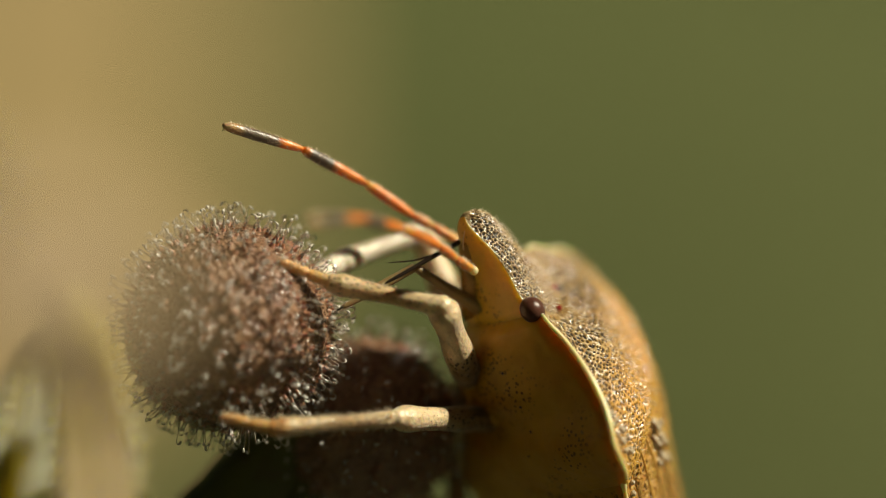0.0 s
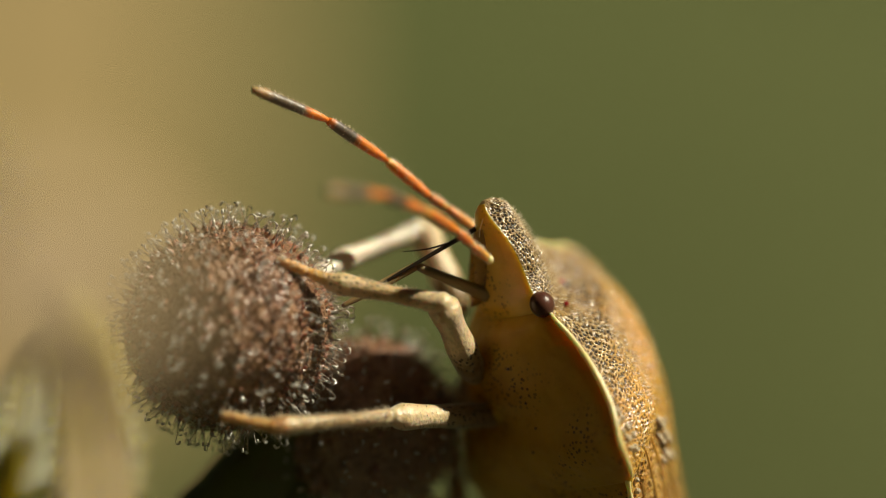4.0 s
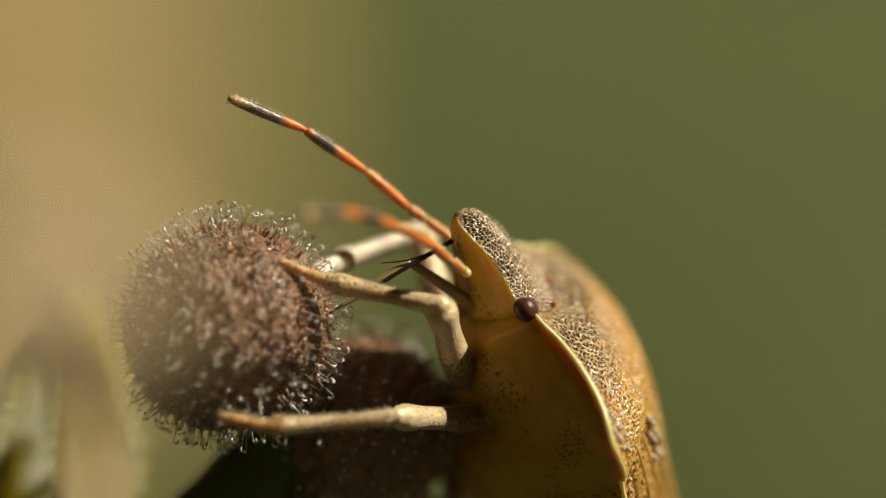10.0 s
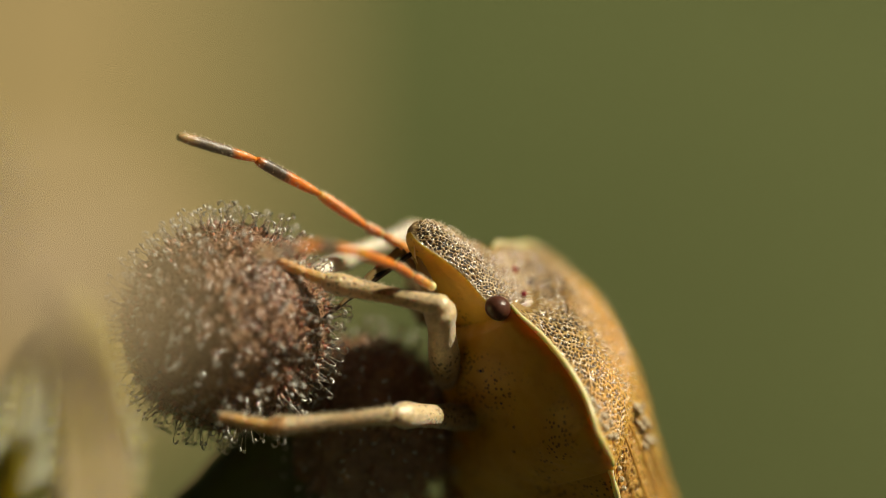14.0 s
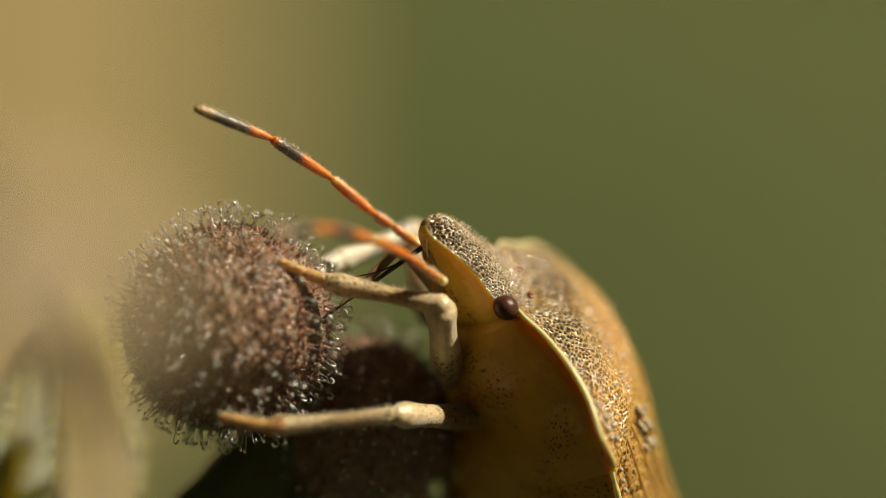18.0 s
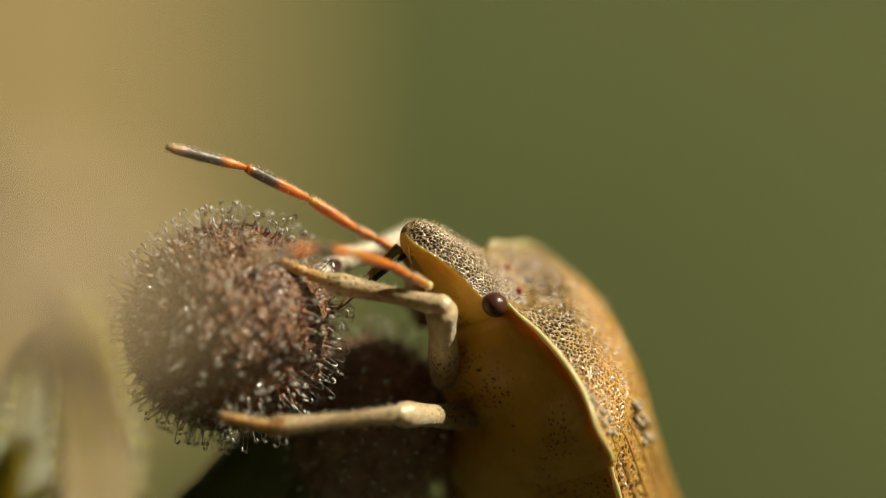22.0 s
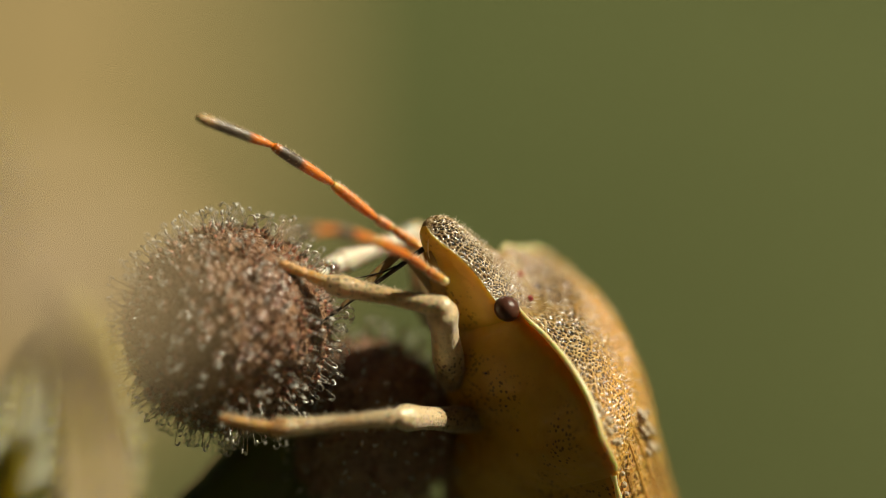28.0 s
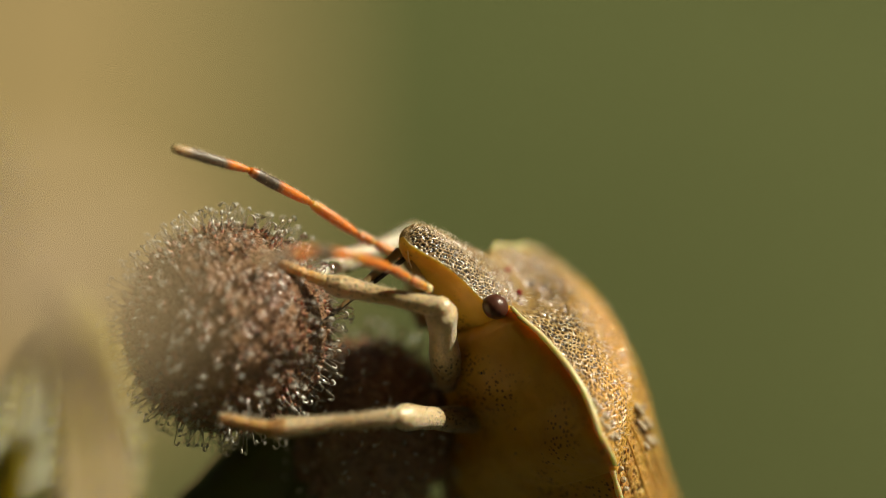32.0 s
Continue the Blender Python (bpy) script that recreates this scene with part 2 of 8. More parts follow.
straw_mat.put(Base_Color=straw_mat.mix(straw_mat.band(straw_mat.noise(0.05, 4.0), 0.35, 0.65), (0.50, 0.36, 0.155), (0.405, 0.295, 0.125)), Roughness=0.7)
withered_mat = Mat("withered_brown")
withered_mat.put(Base_Color=withered_mat.mix(withered_mat.band(withered_mat.noise(0.5, 4.0), 0.35, 0.65), (0.38, 0.27, 0.14), (0.31, 0.215, 0.11)), Roughness=0.6)
grass_mat = Mat("meadow_green")
grass_mat.put(Base_Color=grass_mat.mix(grass_mat.band(grass_mat.noise(0.006, 6.0), 0.35, 0.65), (0.075, 0.091, 0.020), (0.102, 0.118, 0.031)), Roughness=0.8)
grass_mat.bump(grass_mat.noise(0.05, 5.0), 8.0, 0.8)
# dark surface of the added, unseen screen that holds back fill light
dark_screen_mat = Mat("unseen_dark_screen")
dark_screen_mat.put(Base_Color=dark_screen_mat.mix(dark_screen_mat.band(dark_screen_mat.noise(0.02, 6.0), 0.35, 0.65), (0.022, 0.032, 0.012), (0.045, 0.055, 0.02)), Roughness=0.7)
dark_screen_mat.bump(dark_screen_mat.noise(0.06, 5.0), 12.0, 1.0)
ground_mat = Mat("meadow_ground_with_painted_shade")
green = ground_mat.mix(ground_mat.band(ground_mat.noise(0.006, 6.0), 0.35, 0.65), (0.075, 0.091, 0.020), (0.102, 0.118, 0.031))
# dark colour near the plants stands in for shade beneath them, cutting bounce
brown = ground_mat.mix(ground_mat.band(ground_mat.noise(0.01, 6.0), 0.35, 0.65), (0.022, 0.024, 0.010), (0.04, 0.036, 0.018))
gx, gy, ragged = ground_mat.axis(0), ground_mat.axis(1), ground_mat.noise(0.004, 5.0, 0.7)
reach = ground_mat.maths("SQRT", ground_mat.maths("ADD", ground_mat.maths("MULTIPLY", gx, gx), ground_mat.maths("MULTIPLY", gy, gy)))
near_shade = ground_mat.maths("MULTIPLY", ground_mat.band(ground_mat.maths("ADD", reach, ragged), 1.8, 2.1, 1.0, 0.0),
                        ground_mat.band(ground_mat.maths("ADD", gy, ground_mat.band(ragged, 0.0, 1.0, -0.12, 0.12)), 0.40, 0.48, 1.0, 0.0))
ground_mat.put(Base_Color=ground_mat.mix(near_shade, green, brown), Roughness=0.85)
ground_mat.bump(ground_mat.noise(0.05, 5.0), 8.0, 0.8)

# ---- ground and distance ----


def sheet(fn, nu, nv):
    return loft([[Vector(fn(i / nu, j / nv)) for j in range(nv + 1)] for i in range(nu + 1)], closed=False, caps=False)


def smooth(v, lo, hi):
    f = max(0.0, min(1.0, (v - lo) / (hi - lo)))
    return f * f * (3 - 2 * f)


def height(x, y):
    """The meadow: flat under the plants, rising to a grassy bank behind them."""
    bank = 1450 * smooth(y, 380, 2300) * (1 - smooth(abs(x), 3000, 9000)) * (1 - smooth(y, 6000, 20000))
    near = smooth(math.hypot(x, y), 250, 700) * (1 - smooth(math.hypot(x, y), 9000, 30000))
    return bank + near * (45 * noise.noise((x / 190, y / 190, 0)) + 18 * noise.noise((x / 60, y / 60, 3)))


def ground_at(u, v):
    x, y = (u - 0.5) * 2, (v - 0.5) * 2
    x, y = 3000 * x + 400000 * x ** 9, 3000 * y + 400000 * y ** 9
    return x, y, height(x, y)


bm = sheet(ground_at, 130, 130)
ob = new("ground", mesh_of("ground", bm, ground_mat))
tagged(ob, "olive green grassy meadow ground rising to a bank", "ground", kind="structure")
bm = bmesh.new()
rnd = random.Random(21)
for _ in range(2600):
    a, r = rnd.uniform(0, 6.283), 2400 * rnd.uniform(0.12, 1) ** 1.2
    x, y = r * math.cos(a), r * math.sin(a)
    p = Vector((x, y, height(x, y) - 3))
    tall, t = rnd.uniform(60, 190), rnd.uniform(0, 6.283)
    side, lean = Vector((math.cos(t), math.sin(t), 0)) * rnd.uniform(1.2, 2.6), Vector((-math.sin(t), math.cos(t), 0)) * tall * rnd.uniform(0.1, 0.5)
    last = None
    for k in range(4):
        f = k / 3
        c = p + Vector((0, 0, tall * f)) + lean * f * f
        pair = (bm.verts.new(c - side * (1.02 - f)), bm.verts.new(c + side * (1.02 - f)))
        if last:
            bm.faces.new((last[0], last[1], pair[1], pair[0]))
        last = pair
tagged(new("grass", mesh_of("grass", bm, grass_mat)), "thin olive green meadow grass", "grass", kind="stuff")


def dark_screen_at(u, v):
    """Tall dark unseen screen added behind the lens, away from the sun, cutting fill."""
    a = radians(165 + 130 * u)
    away = 700 + 120 * noise.noise((u * 14, v * 9, 5)) + 60 * noise.noise((u * 60, v * 40, 9)) + 160 * v
    return away * math.cos(a), away * math.sin(a), 1900 * v - 60


ob = new("backdrop", mesh_of("backdrop", sheet(dark_screen_at, 150, 60), dark_screen_mat))
tagged(ob, "unseen dark leafy screen added to cut fill light", "backdrop", kind="structure")


dry = thing("dry_leaf", "broad dry straw-coloured leaf hanging behind the fruit", "leaf", (-39.5, 250, 0))
rings, ribs = [], []
for i in range(51):
    f = i / 50
    w = 26.5 * min(1, f * 16) ** 0.5 * (1 - max(0, (f - 0.6) / 0.4) ** 2) + 0.1
    c = Vector((-2.0 * f, 4 * math.sin(f * 3), 384 + 209 * f))
    ribs.append((*(c + Vector((0, -0.3, 0))), 0.9 - 0.5 * f))
    front = [c + Vector((k / 6 * w, k / 6 * w * 0.5 + 0.5 * math.sin(k * 1.7 + f * 9), 0.4 * math.sin(k + f * 20))) for k in range(-6, 7)]
    rings.append(front + [q + Vector((0, 0.3, 0)) for q in front[::-1]])
leaf = part("leaf_blade", loft(rings), straw_mat, dry)
part("midrib", tube(ribs, 50, 6), straw_mat, leaf)
part("leaf_stalk", tube([(0, 0, 385, 0.9), (-3, 1, 300, 1.0), (-5, 4, 120, 1.2), (-5, 5, -4, 1.4)], 40, 8), straw_mat, dry)

# ---- a brown withered leaf hanging close to the lens ----
withered = thing("withered_leaf", "brown withered leaf hanging in front of the fruit", "leaf", HIGH + spot(62, 478, -29))
face = Vector((0.5, -0.7, 0.5)).normalized()
across = Vector((0.81, 0.58, 0)).normalized()
along = across.cross(face) * -1
rings, ribs = [], []
for i in range(31):
    f = i / 30
    w = 1.35 * math.sin(math.pi * (0.06 + 0.9 * f)) ** 0.7
    c = across * (2.3 - 4.6 * f) + face * 0.25 * math.sin(f * 5)
    ribs.append((*(c + face * 0.02), 0.1))
    front = [c + along * (s / 4 * w) + face * (0.12 * math.cos(s + f * 7) - abs(s) * 0.06) for s in range(-4, 5)]
    rings.append(front + [p - face * 0.09 for p in front[::-1]])
part("leaf_blade", loft(rings), withered_mat, withered)
part("midrib", tube(ribs, 40, 6), withered_mat, withered)
end = across * -2.3
part("leaf_stalk", tube([(*end, 0.13), (*(end + Vector((-1.5, -0.8, -0.6))), 0.16), (-8, -3, -9, 0.25), (-12, 2, -60, 0.4), (-13, 6, -230, 0.6), (-13, 8, -402, 0.7)], 60, 8), withered_mat, withered)

# ---- the plant with its two hooked fruits ----


def bristle_mesh(length, hook, thick, seed):
    """One bristle standing on its swollen foot, with a hooked end."""
    rnd = random.Random(seed)
    lean = rnd.uniform(-0.09, 0.13)
    pts = [(0, 0, -0.03, thick * 7), (0, 0, 0.03, thick * 5.0), (0, 0, 0.11, thick * 2.7), (lean * 0.4, 0, length * 0.4, thick * 1.3), (lean, 0, length * 0.75, thick * 0.95)]
    for k in range(1, 6):
        a = math.pi * k / 5 * rnd.uniform(1.0, 1.2)
        pts.append((lean + hook * (1 - math.cos(a)), 0, length * 0.78 + hook * math.sin(a), thick * (0.95, 1.1, 1.9, 3.0, 1.7)[k - 1]))
    bm = tube(pts, 18, 6)
    for f in bm.faces:
        c = f.calc_center_median()
        f.material_index = 0 if c.z < 0.085 else 2 if c.x > lean + hook * 0.55 and c.z > length * 0.6 else 1
    return bm


BRISTLES = [mesh_of("bristle", bristle_mesh(random.uniform(0.26, 0.54), random.uniform(0.03, 0.06), random.uniform(0.0068, 0.0100), i), BRISTLE_MATS) for i in range(12)]


def fruit(parent, at, radius, count, separate, seed, label):
    """A bristly round fruit half, a little flattened, with count bristles."""
    rnd = random.Random(seed)
    bm = bmesh.new()
    bmesh.ops.create_icosphere(bm, subdivisions=5, radius=radius)
    for v in bm.verts:
        q = v.co / radius
        v.co *= 1 + 0.035 * noise.noise(q * 2.2 + Vector((seed, 0, 0))) + 0.012 * noise.noise(q * 9)
    ob = part("fruit", bm, fruit_mat, parent, label)
    ob.location = Vector(at) * MM
    rest = bmesh.new()
    spots = []
    for i in range(count):
        z = 1 - 2 * (i + 0.5) / count
        a = i * 2.39996 + rnd.uniform(-0.25, 0.25)
        z = max(-1, min(1, z + rnd.uniform(-0.03, 0.03)))
        s = math.sqrt(1 - z * z)
        spots.append(Vector((s * math.cos(a), s * math.sin(a), z)))
    spots.sort(key=lambda q: q.y)
    for i, n in enumerate(spots):
        tilt = (n + Vector((rnd.uniform(-0.3, 0.3), rnd.uniform(-0.3, 0.3), rnd.uniform(-0.3, 0.3)))).normalized()
        turn = tilt.to_track_quat("Z", "X").to_matrix().to_4x4() @ Matrix.Rotation(rnd.uniform(0, 6.28), 4, "Z")
        me = rnd.choice(BRISTLES)
        m = Matrix.Translation(n * radius * 0.99 * MM) @ turn @ Matrix.Scale(rnd.uniform(0.75, 1.15), 4)
        if i < separate:
            o = new("bristle", me)
            o.parent = ob
            o.matrix_basis = m
        else:
            first = len(rest.verts)
            rest.from_mesh(me)
            rest.verts.ensure_lookup_table()
            bmesh.ops.transform(rest, matrix=Matrix.Scale(1000, 4) @ m, verts=rest.verts[first:])
    part("bristles", rest, BRISTLE_MATS, ob)["kind"] = "stuff"
    return ob


FRUIT, SECOND = spot(406, 580, 0.6), spot(652, 755, 2.6)
plant = thing("cleavers_plant", "bristly purple-brown cleavers fruits on a dark green stalk", "plant", (0, 0, 0))
fruit(plant, HIGH + FRUIT, 1.84, 860, 298, 3, "round purple-brown fruit covered in glassy hooked bristles")
fruit(plant, HIGH + SECOND, 1.62, 330, 200, 8, "dark shaded fruit with fine hooked bristles")
part("stalk", tube([(*(HIGH + spot(520, 730, 1.9)), 0.5), (*(HIGH + spot(480, 805, 2.4)), 0.72), (*(HIGH + spot(415, 885, 2.5)), 0.78),
                    (*(HIGH + spot(300, 1000, 2.6)), 0.62), (*(HIGH + spot(0, 1500, 3)), 0.7), (-15, 6, 330, 0.9), (-22, 10, 200, 1.0), (-24, 12, 0, 1.1)], 90, 16, square=0.08), stalk_mat, plant)
part("stalk", tube([(*(HIGH + spot(640, 770, 2.2)), 0.4), (*(HIGH + spot(560, 845, 2.7)), 0.7), (*(HIGH + spot(440, 870, 2.6)), 0.6)], 20, 12, square=0.08), stalk_mat, plant)

# ---- a second plant, close to the lens ----
weed = thing("goosegrass", "goosegrass shoot with pale prickly leaves and a ribbed stem", "plant")
STEM = [(-20, -12, 0, 0.8), (-14, -9, 200, 0.6), (-7.0, -5.2, 370, 0.45), (*(HIGH + spot(212, 1000, -4)), 0.22), (*(HIGH + spot(208, 860, -4)), 0.22), (*(HIGH + spot(190, 740, -4.2)), 0.22),
        (*(HIGH + spot(160, 620, -5)), 0.22), (*(HIGH + spot(105, 500, -8)), 0.26), (*(HIGH + spot(20, 380, -14)), 0.34), (-11, -34, 408, 0.3)]
part("shoot", tube(STEM, 160, 24), stem_mat, weed)
path = [Vector(p[:3]) for p in spline(STEM, 160)]
wide = [p[3] for p in spline(STEM, 160)]
def weed_leaf(rows, turned, mat, label):
    """A narrow leaf along rows of (x, y, z, half width), with its midrib and prickly margin."""
    rings, edge = [], []
    for p in spline(rows, 60):
        c = Vector(p[:3])
        front = [c + turned * (k / 4 * p[3]) + Vector((0, -0.1, 0)) * (k / 4) ** 2 for k in range(-4, 5)]
        rings.append(front + [q + Vector((-0.04, 0.06, 0)) for q in front[::-1]])
        edge.append(front[-1])
    ob = part("leaf_blade", loft(rings), mat, weed, label)
    part("midrib", tube([(*(Vector(p[:3]) + Vector((0, -0.03, 0))), 0.06) for p in spline(rows, 30)], 60, 6), mat, ob)
    for i in range(8, 52, 3):
        for q, d in ((edge[i], Vector((0.25, -0.15, 0.2))), (rings[i][2], Vector((0.12, -0.22, 0.22)))):
            part("prickle", tube([(*q, 0.045), (*(q + d * 0.5), 0.03), (*(q + d * 1.1 + Vector((0, 0, 0.1))), 0.006)], 8, 6), stem_mat, ob)
    return ob


weed_leaf([(-8.4, -3.2, 391, 0.4), (*(HIGH + spot(20, 1000, -2.8)), 0.62), (*(HIGH + spot(30, 880, -2.8)), 0.66), (*(HIGH + spot(42, 760, -2.8)), 0.64), (*(HIGH + spot(56, 670, -2.9)), 0.52), (*(HIGH + spot(72, 610, -3.2)), 0.32),
           (*(HIGH + spot(84, 578, -3.6)), 0.05)], Vector((0.80, 0.60, 0)).normalized(), rib_skin, "pale cream-green leaf with a prickly margin")
weed_leaf([(-7.0, -4.0, 391, 0.4), (*(HIGH + spot(172, 1000, -5.2)), 0.74), (*(HIGH + spot(170, 880, -5.2)), 0.74), (*(HIGH + spot(165, 760, -5.2)), 0.72), (*(HIGH + spot(150, 650, -5.8)), 0.68), (*(HIGH + spot(120, 560, -7.4)), 0.60),
           (*(HIGH + spot(70, 460, -12)), 0.4), (*(HIGH + spot(20, 390, -15)), 0.05)], Vector((0.80, 0.60, 0)).normalized(), brown_leaf, "olive brown leaf with a prickly margin")
weed_leaf([(-8.8, -3.8, 391, 0.3), (*(HIGH + spot(-24, 1000, -3.8)), 0.5), (*(HIGH + spot(-12, 920, -3.8)), 0.48), (*(HIGH + spot(6, 850, -3.8)), 0.36), (*(HIGH + spot(24, 800, -3.9)), 0.2), (*(HIGH + spot(42, 770, -4.0)), 0.03)],
          Vector((0.80, 0.60, 0)).normalized(), dead_leaf, "small dark brown dead leaf with a prickly margin")
for k in range(4):
    rib = []
    for i, p in enumerate(path):
        t = (path[min(i + 1, 159)] - path[max(i - 1, 0)]).normalized()
        a = math.pi / 2 * k + 0.5
        side = Vector((0, 1, 0)).cross(t).normalized()
        out = side * math.cos(a) + t.cross(side) * math.sin(a)
        rib.append((*(p + out * wide[i] * 0.98), wide[i] * 0.17))
    rib_ob = part("rib", tube(rib, 160, 8), rib_skin, weed, "pale raised rib along the shoot")
    for i in range(60, 110, 3):
        d = (Vector(rib[i][:3]) - path[i]).normalized()
        down = (path[i - 1] - path[i]).normalized()
        p = Vector(rib[i][:3])
        o = part("prickle", tube([(*p, 0.07), (*(p + d * 0.16 + down * 0.05), 0.04), (*(p + d * 0.3 + down * 0.22), 0.008)], 8, 6), rib_skin, rib_ob)

# ---- the shield bug ----
bug = thing("shield_bug", "golden brown shield bug feeding on the bristly fruit", "insect")


def section(x, half, edge, top, bottom, p_top, p_bottom, n=22, keel=0.0):
    """A ring across the body at x: a low arch over a deep keel, meeting in a thin edge at each side."""
    return arch(x, half, edge, top, p_top, n, keel) + belly_line(x, half, edge, bottom, p_bottom, n)


def arch(x, half, edge, top, power, n, keel):
    ring = []
    for k in range(n):
        s = 1 - 2 * k / n
        ring.append(Vector((x + keel * (1 - s * s), s * half, edge + top * (1 - abs(s) ** power))))
    return ring


def belly_line(x, half, edge, bottom, power, n):
    ring = []
    for k in range(n):
        s = -1 + 2 * k / n
        ring.append(Vector((x, s * half, edge - bottom * (1 - abs(s) ** power))))
    return ring


def dimples(u, v, du, dv, seed):
    """How deep each point of a surface lies in a field of scattered round punctures: 1 in the middle of one, 0 between them."""
    rnd = np.random.default_rng(seed)
    jit = rnd.random((256, 256, 3))
    iu, iv = np.floor(u / du).astype(int), np.floor(v / dv).astype(int)
    best = np.zeros_like(u)
    for a in (-1, 0, 1):
        for b in (-1, 0, 1):
            cu, cv = iu + a, iv + b
            q = jit[cu % 256, cv % 256]
            pu = (cu + 0.5 + 0.5 * (cv % 2) - 0.25 + 0.62 * (q[..., 0] - 0.5)) * du
            pv = (cv + 0.5 + 0.62 * (q[..., 1] - 0.5)) * dv
            r = 0.36 + 0.20 * q[..., 2]
            d = np.sqrt(((u - pu) / du) ** 2 + ((v - pv) / dv) ** 2) / r
            best = np.maximum(best, np.clip(1.25 - d, 0, 1))
    return best * best * (3 - 2 * best)


def punctured(rows, lo, hi, nx, nt, nb, p_top, p_bottom, keel, belly, pitch, depth, seed):
    """A body piece like lofted() makes, its back dense enough to carry real punctures and wrinkles between them."""
    tops, bottoms = [], []
    for i in range(nx):
        x = hi + (lo - hi) * i / (nx - 1)
        h, e, t, b = table(x, rows)
        tops.append(arch(x, h, e, t, p_top, nt, keel * smooth(x, 0.4, 1.7)))
        bottoms.append(belly_line(x, h, e, b, p_bottom + belly * smooth(x, 0.0, 1.3), nb))
    P = np.array([[tuple(p) for p in ring] for ring in tops])
    normal = np.cross(np.gradient(P, axis=0), np.gradient(P, axis=1))
    normal /= np.linalg.norm(normal, axis=2, keepdims=True) + 1e-12
    normal *= np.sign(normal[nx // 2, nt // 2, 2])
    side = np.abs(1 - 2 * np.arange(nt) / nt)[None, :]
    arc = np.concatenate([np.zeros((nx, 1)), np.cumsum(np.linalg.norm(np.diff(P, axis=1), axis=2), axis=1)], axis=1)
    arc = arc - arc[:, nt // 2:nt // 2 + 1]
    wave = 0.04 * np.sin(arc * 4.1 + P[..., 0] * 2.0) + 0.03 * np.sin(arc * 9.7 - P[..., 0] * 5.0)
    pit = dimples(P[..., 0] + wave, arc + 0.5 * wave, pitch[0], pitch[1], seed)
    fade = (1 - side ** 26) * np.clip(np.minimum(np.arange(nx), nx - 1 - np.arange(nx)) / 4, 0, 1)[:, None]
    swell = 0.035 * np.sin(arc * 3.3 + 1.2 * np.sin(P[..., 0] * 2.7)) * np.sin(P[..., 0] * 3.9 + 0.6)
    P = P + normal * ((fade * (swell * 0.8 - depth * pit))[..., None])
    pit = pit * fade
    bm = bmesh.new()
    layer = bm.verts.layers.float.new("puncture")
    rings = []
    for i in range(nx):
        ring = []
        for j in range(nt):
            v = bm.verts.new(P[i, j])
            v[layer] = pit[i, j]
            ring.append(v)
        rings.append(ring + [bm.verts.new(p) for p in bottoms[i]])
    n = nt + nb
    for a, b in zip(rings, rings[1:]):
        for k in range(n):
            f = bm.faces.new((a[k], a[(k + 1) % n], b[(k + 1) % n], b[k]))
            f.material_index = 0 if k < nt else 1
    for ring, slot in ((rings[0][::-1], 0), (rings[-1], 1)):
        bm.faces.new(ring).material_index = slot
    return bm


N = 28
SLOTS = [0] * N + [1] * N
# x, half width, height of the edge, arch above it, depth below it
THORAX = [(1.78, 0.98, -0.10, 0.10, 1.0), (1.72, 1.2, -0.05, 0.19, 1.3), (1.64, 1.35, -0.02, 0.25, 1.5), (1.24, 1.65, 0.08, 0.36, 2.1), (0.81, 2.15, 0.15, 0.43, 2.45), (0.35, 2.62, 0.12, 0.54, 2.6), (0.09, 2.98, 0.04, 0.64, 2.72),
          (-0.1, 3.18, -0.05, 0.74, 2.82), (-0.3, 3.24, -0.10, 0.82, 2.92), (-0.55, 3.2, -0.17, 0.92, 3.02), (-0.8, 3.1, -0.25, 0.98, 3.1), (-1.05, 2.98, -0.38, 1.0, 3.1)]


def lofted(rows, lo, hi, n, p_top, p_bottom, keel=0.0, belly=0.0):
    rings = []
    for i in range(n):
        x = hi + (lo - hi) * i / (n - 1)
        h, e, t, b = table(x, rows)
        rings.append(section(x, h, e, t, b, p_top, p_bottom + belly * smooth(x, 0.0, 1.3), N, keel * smooth(x, 0.4, 1.7)))
    return rings


bm = punctured(THORAX, -1.05, 1.78, 210, 460, N, 2.2, 1.5, -0.72, 1.45, (0.067, 0.108), 0.040, 11)
part("prothorax", bm, [dorsal, under], bug, "broad golden pronotum with dark punctures and a pale thin edge")
ABDOMEN = [(-0.6, 2.8, -0.30, 0.7, 2.8), (-0.9, 2.88, -0.38, 0.85, 2.98), (-1.6, 2.9, -0.70, 1.04, 2.85), (-2.6, 2.9, -1.15, 1.0, 2.4), (-3.6, 2.85, -1.6, 1.0, 1.8), (-5, 2.8, -2.3, 1.05, 1.6), (-6.5, 2.3, -3.0, 0.5, 1.2), (-7.8, 1.4, -3.6, 0.3, 0.8), (-8.4, 0.4, -3.9, 0.1, 0.3)]
part("abdomen", loft(lofted(ABDOMEN, -8.4, -0.6, 52, 2.3, 1.5), slots=SLOTS), [wing_skin, under], bug)


def plate(outline, rows, lift, n=26):
    """A thin curved plate over the abdomen's back, between two side lines y(x)."""
    rings = []
    for i in range(n):
        f = i / (n - 1)
        x, y0, y1 = outline(f)
        up, down = [], []
        for k in range(15):
            s = k / 14
            y = y0 + (y1 - y0) * s
            h, e, t, b = table(x, rows)
            z = e + t * (1 - min(1, abs(y / h)) ** 2.3)
            rim = 1 - abs(2 * s - 1) ** 6
            up.append(Vector((x, y, z + lift * (0.25 + 0.75 * rim))))
            down.append(Vector((x, y, z - 0.05)))
        rings.append(up + down[::-1])
    return loft(rings)


